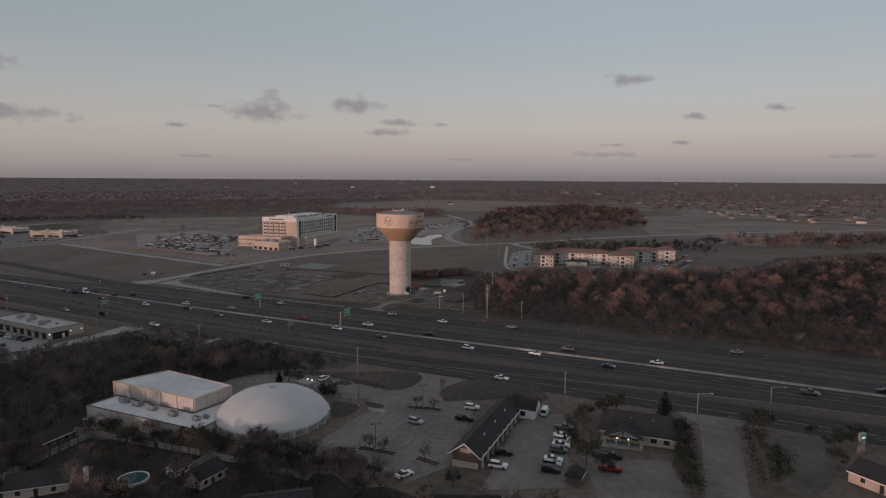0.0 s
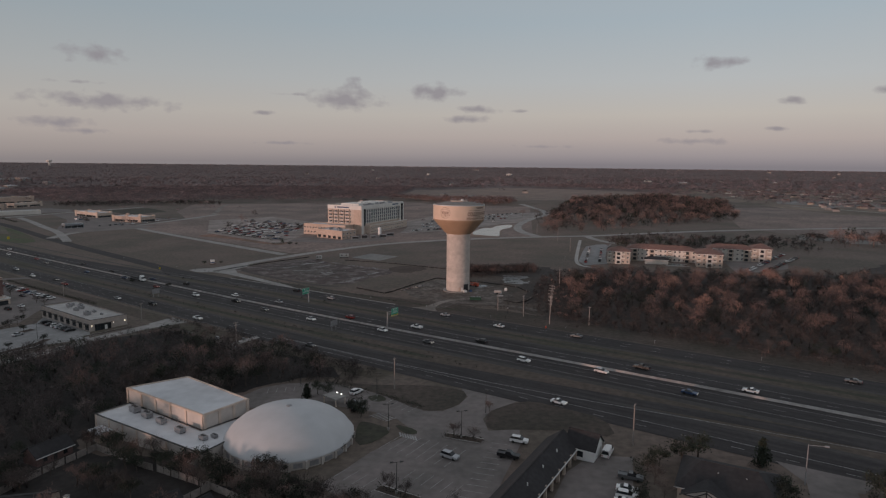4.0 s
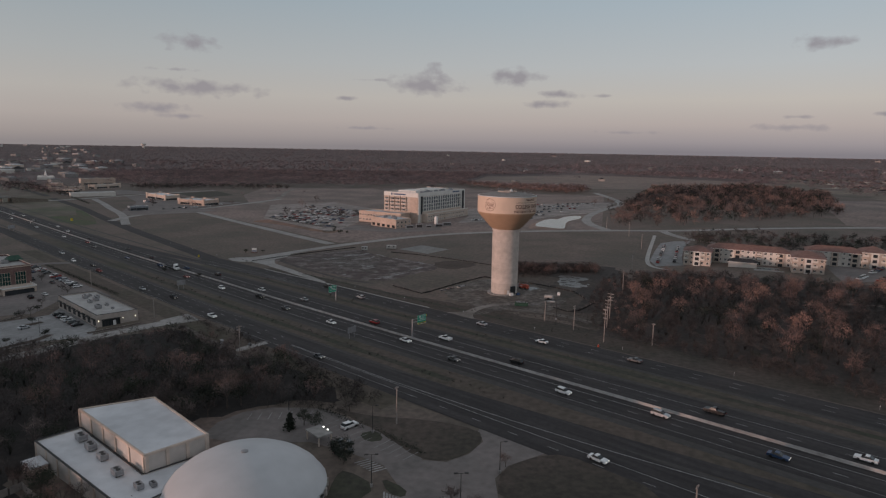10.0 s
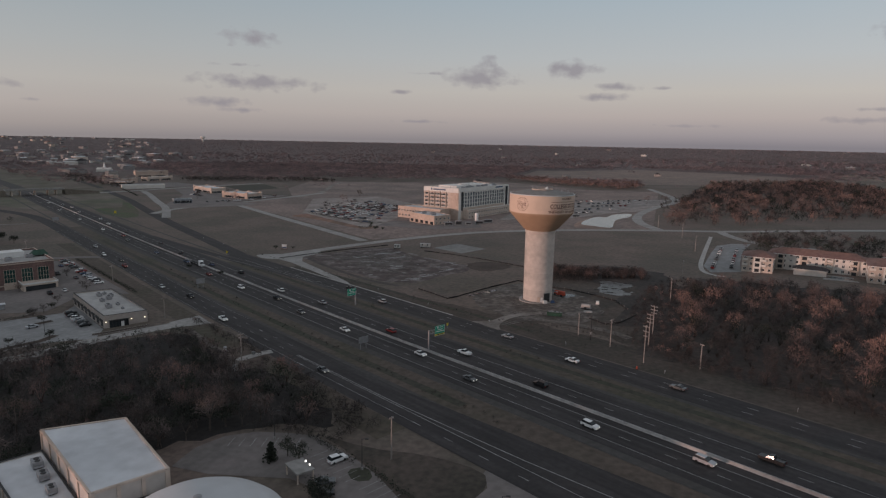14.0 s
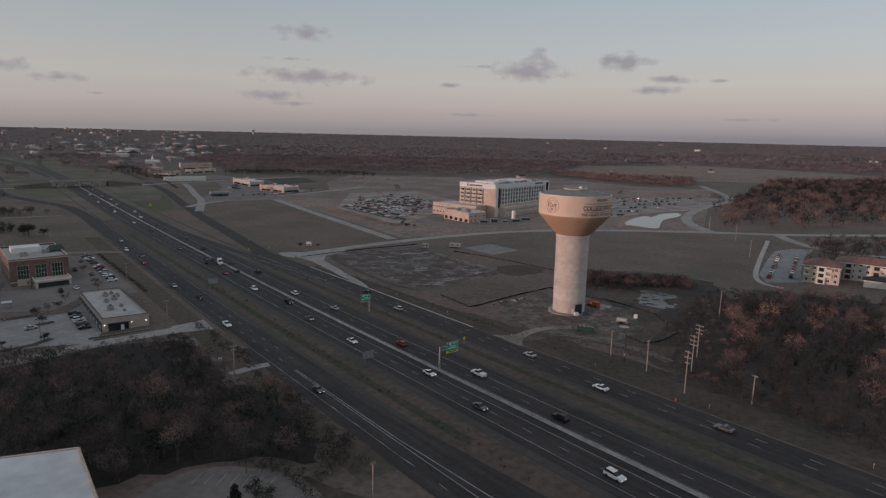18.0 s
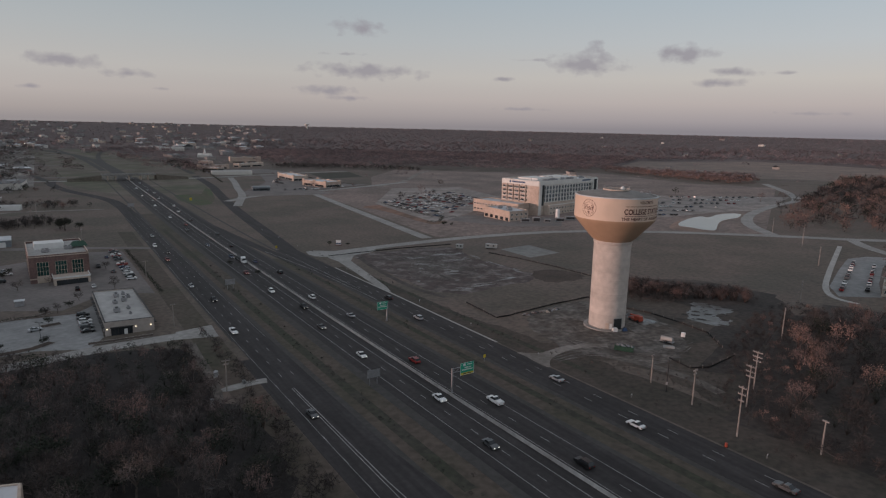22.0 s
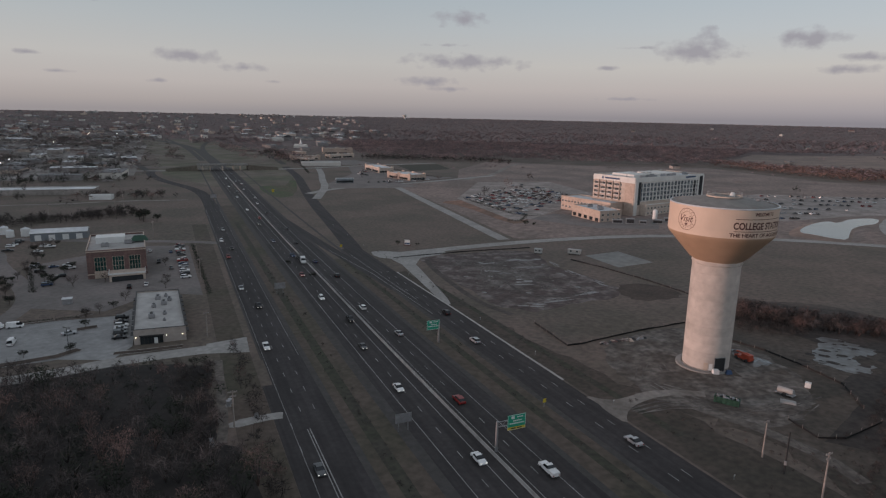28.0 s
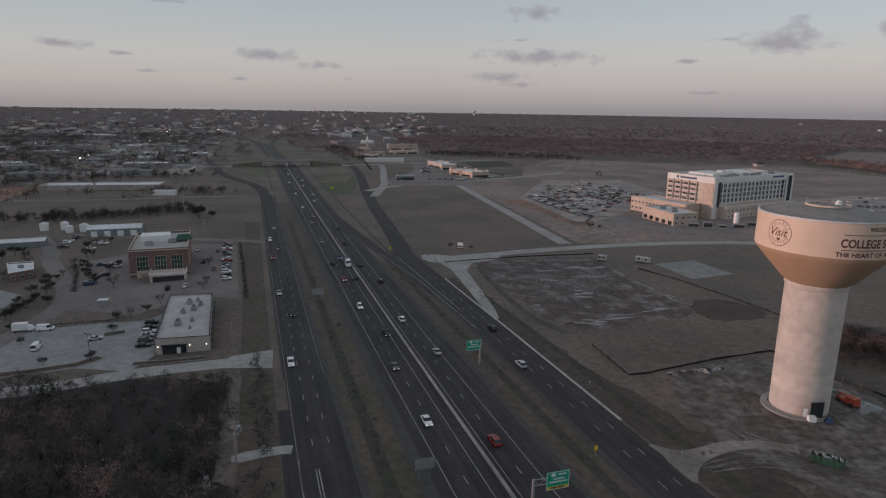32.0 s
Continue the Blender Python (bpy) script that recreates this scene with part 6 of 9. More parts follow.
def building(name, poly, h, wall, roof, label, cat="building", parapet=0.6, deep=2.5, cap=None, group="", parent=None, z0=0.0):
    """A flat-roofed block: each wall, the roof and the parapet caps are parts. Returns the thing and its local outline."""
    poly = ccw(poly)
    cx, cy = sum(p[0] for p in poly) / len(poly), sum(p[1] for p in poly) / len(poly)
    if parent is None:
        ob = thing(name, cx, cy, label, cat, 0, group)
        org = (cx, cy)
    else:
        ob, org = parent
    loc = [(x - org[0], y - org[1]) for x, y in poly]
    for a, b in zip(loc, loc[1:] + loc[:1]):
        m, l = edge_pose(a, b)
        part("wall", Shape().box(0, 0, z0 - deep, l - 0.302, 0.3, h), wall, ob, m=m)
        if parapet:
            part("coping", Shape().box(-0.08, -0.08, h, l - 0.32, 0.36, h + 0.12), cap or wall, ob, m=m)
    inner = [(x + (sum(p[0] for p in loc) / len(loc) - x) * 0.004, y + (sum(p[1] for p in loc) / len(loc) - y) * 0.004) for x, y in loc]
    part("roof", Shape().prism(inner, h - parapet - 0.25, h - parapet), roof, ob)
    return ob, org, loc


WIN = {}


def window_mesh(w, h, frame, glass, bars=1):
    key = round(w, 2), round(h, 2), frame.name, glass.name, bars
    if key not in WIN:
        t = 0.09
        f = Shape().box(-w / 2, -0.1, 0, w / 2, 0.04, t).box(-w / 2, -0.1, h - t, w / 2, 0.04, h).box(-w / 2, -0.1, t, -w / 2 + t, 0.04, h - t).box(w / 2 - t, -0.1, t, w / 2, 0.04, h - t)
        for k in range(bars):
            x = -w / 2 + w * (k + 1) / (bars + 1)
            f.box(x - 0.04, -0.08, t, x + 0.04, 0.0, h - t)
        me = f.mesh("window", frame)
        bm = bmesh.new()
        bm.from_mesh(me)
        bmesh.ops.remove_doubles(bm, verts=bm.verts[:], dist=0.001)
        bm.to_mesh(me)
        bm.free()
        WIN[key] = me, Shape().box(-w / 2 + t, -0.03, t, w / 2 - t, 0.0, h - t).mesh("pane", glass)
    return WIN[key]


def windows(ob, a, b, n, z, w, h, frame, glass=M_GLASS, bars=1, margin=0.0, panes=True, out=0.01):
    m, l = edge_pose(a, b)
    f, g = window_mesh(w, h, frame, glass, bars)
    for i in range(n):
        x = margin + (l - 2 * margin) * (i + 0.5) / n
        win = part("window", f, None, ob, m=m @ pose(x, -out, z))
        if panes:
            part("pane", g, None, win)


def boxes(ob, name, mat, m, *dims, label=""):
    s = Shape()
    for d in dims:
        s.box(*d)
    return part(name, s, mat, ob, label, m=m)


def rooftop_unit(x, y, z, rz, parent_org, size=1.0, label="grey rooftop air-conditioning unit"):
    """z: height above the terrain at the building's origin."""
    ob = thing("rooftop_unit", x, y, label, "air conditioner", rz, "rooftop units", z=terrain(*parent_org) + z)
    k = size
    part("casing", Shape().box(-1.2 * k, -0.8 * k, 0.15, 1.2 * k, 0.8 * k, 1.25 * k), M_GREYMETAL, ob)
    part("curb", Shape().box(-1.1 * k, -0.7 * k, 0, 1.1 * k, 0.7 * k, 0.15), M_DARK, ob)
    part("fan_grille", Shape().cyl(-0.5 * k, 0, 1.25 * k, 1.33 * k, 0.45 * k, n=14).cyl(0.55 * k, 0, 1.25 * k, 1.33 * k, 0.45 * k, n=14), M_DARK, ob)
    part("hood", Shape().prism([(1.2 * k, -0.6 * k), (1.75 * k, -0.6 * k), (1.75 * k, 0.6 * k), (1.2 * k, 0.6 * k)], 0.5 * k, 0.6 * k, top=[(1.2 * k, -0.6 * k), (1.3 * k, -0.6 * k), (1.3 * k, 0.6 * k), (1.2 * k, 0.6 * k)]), M_GREYMETAL, ob)
    return ob


M_LIT = lamp_material("wall_lamp_glow", (1.0, 0.85, 0.6), 3.0)
M_LITW = lamp_material("flood_lamp_glow", (1.0, 0.97, 0.9), 3.0)
M_HALLWALL = material("warm_panel_wall", (0.48, 0.44, 0.41), 0.8, 0, 0.08, 0.5)
M_DOME = material("white_dome_skin", (0.49, 0.50, 0.515), 0.6, 0, 0.06, 0.2, 0, (0.40, 0.41, 0.425))

# -- hall with dome --
H = [(-79, -179.8), (-66.5, -168), (-40, -182.6), (-46.8, -195.2)]
hall, org, loc = building("sports_hall", H, 8.2, M_HALLWALL, M_ROOFWHITE, "pale panelled hall with flat white roof", "hall", 0.15, cap=M_STONE)
for i, (a, b) in enumerate(zip(loc, loc[1:] + loc[:1])):
    m, l = edge_pose(a, b)
    n = 5 if l > 25 else 3
    for k in range(n + 1):
        part("pilaster", Shape().box(-0.35, -0.28, 3.0 if i == 0 else -1, 0.35, 0, 8.2), M_STONE, hall, m=m @ pose(0.4 + (l - 0.8) * k / n, 0, 0))
    part("eave_trim", Shape().box(-0.2, -0.22, 7.85, l, 0, 8.2), M_STONE, hall, m=m)
Lo = [(-82, -190.2), (-77.5, -181), (-47, -195.6), (-40, -184), (-33.5, -190), (-40.5, -208.3)]
low, org2, loc2 = building("hall_annex", Lo, 4.0, M_HALLWALL, M_ROOFWHITE, "low annex with white roof along the hall", "annex", 0.25, cap=M_DARK)
for a, b in zip(loc2, loc2[1:] + loc2[:1]):
    m, l = edge_pose(a, b)
    if l > 20:
        for k in range(8):
            part("pilaster", Shape().box(-0.25, -0.2, -1, 0.25, 0, 3.9), M_STONE, low, m=m @ pose(0.6 + (l - 1.2) * k / 7, 0, 0))
for (x, y), k in (((-72.4, -186.2), 1.25), ((-66.8, -189.2), 1.2), ((-60.6, -192.3), 1.1), ((-52.4, -197.0), 1.1), ((-44.2, -200.2), 0.9), ((-42.0, -198.6), 0.7)):
    rooftop_unit(x, y, 3.75, -28, org2, k)
dm = thing("dome", -24, -192.6, "large white domed auditorium with ringed base", "dome")
D = 16.6
part("shell", Shape().lathe([(D + 0.25, 2.35), (D + 0.25, 2.65), (D - 0.1, 2.9), (15.4, 4.6), (13.4, 6.3), (10.6, 7.9), (7.2, 9.1), (3.5, 9.9), (0.6, 10.1)], 64), M_DOME, dm, "smooth white dome shell", True)
part("base_ring", Shape().lathe([(D, -2.5), (D, 2.35)], 64), M_HALLWALL, dm)
part("cap", Shape().lathe([(0.75, 10.0), (0.75, 10.25), (0.0, 10.35)], 20), M_GREYMETAL, dm, "small round vent cap")
pl = Shape().box(-0.1, -0.3, -2, 0.55, 0.3, 2.3).mesh("buttress", M_HALLWALL)
pn = Shape().box(-0.05, -1.1, 0.7, 0.12, 1.1, 1.9).mesh("panel", M_GREYMETAL)
for k in range(26):
    a = 360 * k / 26
    part("buttress", pl, None, dm, m=pose(D * math.cos(radians(a)), D * math.sin(radians(a)), 0, 0, 0, a))
    a += 180 / 26
    part("panel", pn, None, dm, m=pose(D * math.cos(radians(a)), D * math.sin(radians(a)), 0, 0, 0, a))
en = thing("entrance_canopy", -20.2, -165.6, "flat white entrance canopy with two bright lamps", "canopy", -32)
part("roof", Shape().box(-3.0, -2.1, 2.3, 3.0, 2.1, 2.6), M_CONCRETE, en)
for x in (-2.7, 2.7):
    for y in (-1.8, 1.8):
        part("column", Shape().cyl(x, y, -0.5, 2.3, 0.2, n=10), M_STONE, en)
for x in (-1.0, 1.0):
    part("flood_lamp", Shape().box(x - 0.16, 1.8, 2.6, x + 0.16, 2.05, 2.85), M_LITW, en, "bright white lamp")
sd = thing("store_shed", -77, -195, "small pale shed with flat roof beside the hall", "shed", -25)
part("body", Shape().box(-2.6, -1.8, -1, 2.6, 1.8, 2.4), M_STONE, sd)
part("roof", Shape().box(-2.8, -2, 2.4, 2.8, 2, 2.6), M_ROOFWHITE, sd)
part("door", Shape().box(-0.5, -1.85, 0, 0.5, -1.8, 2.0), M_GREYMETAL, sd)


# -- gabled houses --
def gable(name, x, y, rz, l, w, h, rise, wall, roof, label, cat="house", over=0.5, hip=0.0, group=""):
    ob = thing(name, x, y, label, cat, rz, group)
    for sx, sy, lx, ly in ((-l / 2, -w / 2, l, 0.25), (-l / 2, w / 2 - 0.25, l, 0.25), (-l / 2, -w / 2 + 0.25, 0.25, w - 0.5), (l / 2 - 0.25, -w / 2 + 0.25, 0.25, w - 0.5)):
        part("wall", Shape().box(sx, sy, -1.5, sx + lx, sy + ly, h), wall, ob)
    if not hip:
        for q in (-l / 2, l / 2 - 0.25):
            part("gable", Shape().add([(q, -w / 2, h), (q, w / 2, h), (q, 0, h + rise), (q + 0.25, -w / 2, h), (q + 0.25, w / 2, h), (q + 0.25, 0, h + rise)], [(0, 2, 1), (3, 4, 5), (0, 3, 5, 2), (1, 2, 5, 4), (0, 1, 4, 3)]), wall, ob)
    o, t = over, 0.18
    dz = rise * o / (w / 2)
    for sgn in (-1, 1):
        y0 = sgn * (w / 2 + o)
        r = l / 2 + o
        v = [(-r, y0, h - dz), (r, y0, h - dz), (r - hip, 0, h + rise), (-r + hip, 0, h + rise)]
        v += [(a, b, c + t) for a, b, c in v]
        part("roof_slope", Shape().add(v, [(3, 2, 1, 0), (4, 5, 6, 7), (0, 1, 5, 4), (1, 2, 6, 5), (2, 3, 7, 6), (3, 0, 4, 7)] if sgn < 0 else [(0, 1, 2, 3), (7, 6, 5, 4), (4, 5, 1, 0), (5, 6, 2, 1), (6, 7, 3, 2), (7, 4, 0, 3)]), roof, ob)
        if hip:
            x0 = sgn * (l / 2 + o)
            v = [(x0, -w / 2 - o, h - dz), (x0, w / 2 + o, h - dz), (x0 - sgn * hip, 0, h + rise)]
            v += [(a, b, c + t) for a, b, c in v]
            part("roof_slope", Shape().add(v, [(0, 2, 1), (3, 4, 5), (0, 1, 4, 3), (1, 2, 5, 4), (2, 0, 3, 5)]), roof, ob)
    part("ridge_cap", Shape().box(-l / 2 - o + hip, -0.15, h + rise + 0.08, l / 2 + o - hip, 0.15, h + rise + 0.25), roof, ob)
    part("fascia", Shape().box(-l / 2 - o, -w / 2 - o - 0.06, h - dz - 0.12, l / 2 + o, -w / 2 - o, h - dz + 0.1).box(-l / 2 - o, w / 2 + o, h - dz - 0.12, l / 2 + o, w / 2 + o + 0.06, h - dz + 0.1), M_WHITE, ob)
    return ob


shops = gable("brick_shops", 40.0, -210.0, 67.5, 36, 6.8, 3.6, 2.5, M_BRICK, M_SHINGLE, "long brick shop row with dark shingle roof", "shops", 0.9)
part("gable_panel", Shape().box(-18.06, -1.4, 3.6, -18.0, 1.4, 4.6), M_STONE, shops, "pale sign panel on the gable")
part("base_course", Shape().box(-18.08, -3.45, -1.2, -18.0, 3.45, 1.3), M_STONE, shops)
for k in range(9):
    part("column", Shape().box(-0.3, -0.3, -1, 0.3, 0.3, 3.3), M_STONE, shops, "square brick column", m=pose(-16.5 + 4.1 * k, -4.0, 0))
    part("shop_window", Shape().box(-1.3, -0.06, 0.3, 1.3, 0.0, 2.6), M_GLASS, shops, m=pose(-14.5 + 4.1 * min(k, 7), -3.42, 0))
part("cornice", Shape().box(-18.9, -4.45, 2.75, 18.9, -4.37, 3.1), M_WHITE, shops, "white eaves board")
for k in range(3):
    part("roof_vent", Shape().cyl(-9 + 9 * k, -1.8, 4.7, 5.5, 0.16, n=8), M_WHITE, shops)
part("barge_board", Shape().rod((-18.95, -4.3, 2.95), (-18.95, 0, 6.15), 0.14, n=4).rod((-18.95, 4.3, 2.95), (-18.95, 0, 6.15), 0.14, n=4), M_WHITE, shops, "white boards along the gable edge")
wing = gable("shop_wing", 52.3, -193.5, -24, 7, 6.5, 3.2, 2.8, M_WHITE, M_SHINGLE, "small gabled wing with dark roof", "shops", 0.5)
part("window", Shape().box(-0.8, -0.05, 0.8, 0.8, 0, 2.2), M_GLASS, wing, m=pose(0, -3.25, 0))
hs = gable("office_house", 81.5, -208.8, -20, 19, 15, 2.9, 2.9, M_STONE, M_SHINGLE, "low stone office with dark hipped roof and gabled porch", "house", 0.7, 4.5)
porch = [(-8.6, -10.4, 2.5), (1.4, -10.4, 2.5), (-3.6, -10.4, 4.4), (-8.6, -6.5, 2.5), (1.4, -6.5, 2.5), (-3.6, -4.6, 4.4)]
part("porch_roof", Shape().add(porch, [(5, 4, 3), (0, 2, 5, 3), (1, 4, 5, 2), (0, 3, 4, 1)]), M_SHINGLE, hs)
part("porch_gable", Shape().add([(-8.4, -10.3, 2.5), (1.2, -10.3, 2.5), (-3.6, -10.3, 4.3)], [(0, 1, 2)]), M_HALLWALL, hs)
part("porch_truss", Shape().rod((-8.8, -10.5, 2.4), (-3.6, -10.5, 4.5), 0.16).rod((1.6, -10.5, 2.4), (-3.6, -10.5, 4.5), 0.16).rod((-8, -10.5, 2.55), (0.8, -10.5, 2.55), 0.13).rod((-3.6, -10.5, 2.5), (-3.6, -10.5, 4.4), 0.12).rod((-5.8, -10.5, 2.55), (-3.6, -10.5, 3.9), 0.1).rod((-1.4, -10.5, 2.55), (-3.6, -10.5, 3.9), 0.1), M_DARK, hs, "dark timber porch truss")
for x in (-8.2, -5.2, -2.0, 1.0):
    part("porch_post", Shape().box(x - 0.18, -10.4, -0.5, x + 0.18, -10.05, 2.5), M_STONE, hs)
part("porch_step", Shape().box(-8.8, -11.4, -0.6, 1.6, -7.5, 0.12), M_CONCRETE, hs)
for x in (-6.6, -3.6, -0.6, 4.0, 7.2):
    win = part("window", Shape().box(x - 0.9, -7.6, 0.8, x + 0.9, -7.5, 2.3), M_WHITE, hs)
    part("pane", Shape().box(x - 0.8, -7.63, 0.9, x + 0.8, -7.6, 2.2), M_GLASS, win)
for x in (-5.0, -2.2):
    part("porch_lamp", Shape().box(x - 0.12, -10.5, 2.0, x + 0.12, -10.4, 2.35), M_LIT, hs, "lit porch lantern")
for x in (-2, 3.5):
    part("roof_vent", Shape().cyl(x, -2.5, 4.4, 5.2, 0.16, n=8), M_GREYMETAL, hs)
gable("brick_shed", 58.5, -235, 65, 3.8, 3.2, 2.4, 1.4, M_BRICK, M_SHINGLE, "tiny brick kiosk with shingle roof", "shed", 0.5, 1.2)
for x, y, rz, l, w, mt, lab in ((-83, -206.5, 70, 9, 6, M_BRICK, "small house with dark roof among trees"), (-38.5, -226, 62, 4.5, 3.2, M_WHITE, "white garden shed with dark roof"), (-30.0, -230.5, 62, 7.5, 5.5, M_STONE, "low house with grey shingle roof"), (-69, -232, 20, 13, 9, M_STONE, "low house with grey shingle roof"), (-100, -226, 35, 13, 9, M_BRICK, "low house with dark shingle roof"), (128, -241, -60, 14, 9, M_STONE, "pale stone house with dark roof"), (-8, -246, 15, 14, 10, M_BRICK, "low house with dark shingle roof"), (-128, -252, 40, 14, 9, M_BRICK, "low house with dark shingle roof")):
    g = gable("house" if l > 6 else "garden_shed", x, y, rz, l, w, 2.5 if l > 6 else 2.0, 1.9 if l > 6 else 1.2, mt, M_SHINGLE, lab, "house" if l > 6 else "shed", 0.4)
    for q in (-0.28, 0.28):
        part("window", Shape().box(q * l - 0.5, -w / 2 - 0.05, 0.8, q * l + 0.5, -w / 2, 1.9), M_GLASS, g)
    part("door", Shape().box(-0.45, -w / 2 - 0.04, 0, 0.45, -w / 2, 2.0 if l > 6 else 1.7), M_DARK, g)
pool = thing("swimming_pool", -48, -229.5, "round garden pool with blue water and pale rim", "pool")
part("rim", Shape().lathe([(3.7, 0), (3.7, 0.75), (3.35, 0.75), (3.35, 0.5)], 32), M_WHITE, pool)
M_POOL = material("pool_water", (0.03, 0.08, 0.11), 0.08, 0, 0.1, 0.3)
part("water", Shape().cyl(0, 0, 0.1, 0.6, 3.4, n=32), M_POOL, pool)
ch = thing("chimney_stack", -59.5, -229.5, "white masonry chimney stack", "chimney")
part("stack", Shape().box(-0.4, -0.4, 0, 0.4, 0.4, 3.6), M_WHITE, ch)
part("cap", Shape().box(-0.5, -0.5, 3.6, 0.5, 0.5, 3.75), M_CONCRETE, ch)


def board_fence(pts, h=1.8, mat=None, label="weathered grey board fence round gardens"):
    x0, y0 = pts[0]
    fe = thing("board_fence", x0, y0, label, "fence", 0, "board fences")
    z0 = terrain(x0, y0)
    panel = Shape().box(0, -0.03, 0, 2.36, 0.03, h).box(0, -0.06, 0.3, 2.36, -0.03, 0.4).box(0, -0.06, h - 0.4, 2.36, -0.03, h - 0.3).mesh("panel", mat or M_WOODPOLE)
    post = Shape().box(-0.05, -0.05, -0.3, 0.05, 0.05, h + 0.1).mesh("post", mat or M_WOODPOLE)
    for a, b in zip(pts, pts[1:]):
        n = max(1, int(math.dist(a, b) / 2.4))
        d = math.degrees(math.atan2(b[1] - a[1], b[0] - a[0]))
        for i in range(n):
            p = lerp(a, b, i / n)
            m = pose(p[0] - x0, p[1] - y0, terrain(*p) - z0, 0, 0, d)
            part("panel", panel, None, fe, m=m)
            part("post", post, None, fe, m=m)


board_fence([(-73.4, -201.5), (-54, -210), (-50.4, -211), (-33.1, -217.8), (-2, -233)])
board_fence([(-73.4, -201.5), (-78, -215), (-82, -232)])
board_fence([(-33, -218), (-40, -232)])
board_fence([(45, -238), (36, -252)])

# -- bank --
M_BANKWALL = material("greyed_tan_block", (0.40, 0.352, 0.322), 0.9, 0, 0.12, 0.6, 0.0, (0.34, 0.30, 0.275))
B = [(-156.3, -93.2), (-147.6, -79.6), (-190.8, -57.4), (-199.6, -70.4)]
bank, borg, bl = building("bank", B, 5.4, M_BANKWALL, M_ROOFGREY, "tan single-storey bank with white flat roof and lit entrance", "shop", 0.5, cap=M_DARK)
fr = [p for p in bl]
iF = min(range(4), key=lambda i: -(fr[i][0] + fr[(i + 1) % 4][0]))      # wall facing the drive
a, b = fr[iF], fr[(iF + 1) % 4]
m, l = edge_pose(a, b)
part("storefront", Shape().box(l * 0.12, -0.12, 0.0, l * 0.55, 0.0, 3.0), M_GLASS, bank, "dark glass shopfront", m=m)
for k in range(7):
    part("mullion", Shape().box(-0.05, -0.17, 0, 0.05, -0.12, 3.0), M_DARK, bank, m=m @ pose(l * (0.12 + 0.43 * k / 6), 0, 0))
part("entrance_door", Shape().box(l * 0.38, -0.2, 0, l * 0.45, -0.14, 2.3), M_WHITE, bank, "white-framed glass door", m=m)
part("awning", Shape().box(l * 0.1, -0.7, 3.1, l * 0.57, 0.0, 3.3), M_DARK, bank, m=m)
for q in (0.04, 0.62, 0.93):
    part("wall_lamp", Shape().box(l * q - 0.1, -0.25, 2.6, l * q + 0.1, 0.0, 2.95), M_LIT, bank, "lit wall lamp", m=m)
for i in range(4):
    a, b = fr[i], fr[(i + 1) % 4]
    m2, l2 = edge_pose(a, b)
    if i != iF:
        n = 8 if l2 > 30 else 3
        for k in range(n):
            part("window", Shape().box(-1.6, -0.1, 0.5, 1.6, 0.0, 2.9), M_GLASS, bank, m=m2 @ pose(l2 * (k + 0.5) / n, 0, 0))
            if l2 > 30:
                part("awning", Shape().box(-1.9, -1.0, 3.1, 1.9, 0.0, 3.35), M_DARK, bank, m=m2 @ pose(l2 * (k + 0.5) / n, 0, 0))
for (u, v), k in (((0.3, 0.35), 1.3), ((0.36, 0.62), 0.8), ((0.56, 0.4), 1.0), ((0.62, 0.62), 1.2), ((0.72, 0.75), 1.0), ((0.78, 0.5), 1.2), ((0.84, 0.68), 0.8), ((0.2, 0.6), 0.6)):
    p = lerp(lerp(B[0], B[1], v), lerp(B[3], B[2], v), u)
    rooftop_unit(p[0], p[1], 4.9, 153, borg, k)
pav = thing("kiosk", -224.5, -86.5, "small grey shelter with flat roof on the lot", "kiosk", 60)
part("body", Shape().box(-1.6, -1.3, -0.3, 1.6, 1.3, 2.3), M_GREYMETAL, pav)
part("roof", Shape().box(-1.9, -1.6, 2.3, 1.9, 1.6, 2.5), M_ROOFWHITE, pav)

# -- brick office --
O = [(-257.5, -64.3), (-246.5, -41.8), (-284.3, -23.3), (-295.3, -45.8)]
off, oorg, ol = building("brick_office", O, 13.4, M_BRICK, M_ROOFGREY, "three-storey red brick office with green glazing", "office", 0.9, cap=M_STONE)
iF = max(range(4), key=lambda i: ol[i][0] + ol[(i + 1) % 4][0])
a, b = ol[iF], ol[(iF + 1) % 4]
m, l = edge_pose(a, b)
for q in (0.22, 0.52, 0.8):
    w = part("window_bay", Shape().box(q * l - 2.4, -0.15, 3.4, q * l + 2.4, 0.0, 10.0), M_GREENGLASS, off, "tall green glazed bay", m=m)
    for k in range(5):
        part("mullion", Shape().box(-0.06, -0.22, 3.4, 0.06, -0.15, 10.0), M_STONE, off, m=m @ pose(q * l - 2.4 + 4.8 * k / 4, 0, 0))
    for z in (3.4, 5.6, 7.8, 10.0):
        part("transom", Shape().box(q * l - 2.4, -0.22, z - 0.06, q * l + 2.4, -0.15, z + 0.06), M_STONE, off, m=m)
for q in (0.22, 0.52, 0.8):
    part("bay_base", Shape().box(q * l - 2.7, -0.2, -1, q * l + 2.7, -0.02, 3.3), M_STONE, off, "pale stone base under the bay", m=m)
for z in (1.8, 12.5):
    part("string_course", Shape().box(-0.1, -0.12, z, l, 0.0, z + 0.45), M_STONE, off, m=m)
part("porch_block", Shape().box(l * 0.36, -10, -2, l * 0.96, -0.02, 3.4), M_STONE, off, "pale single-storey front block", m=m)
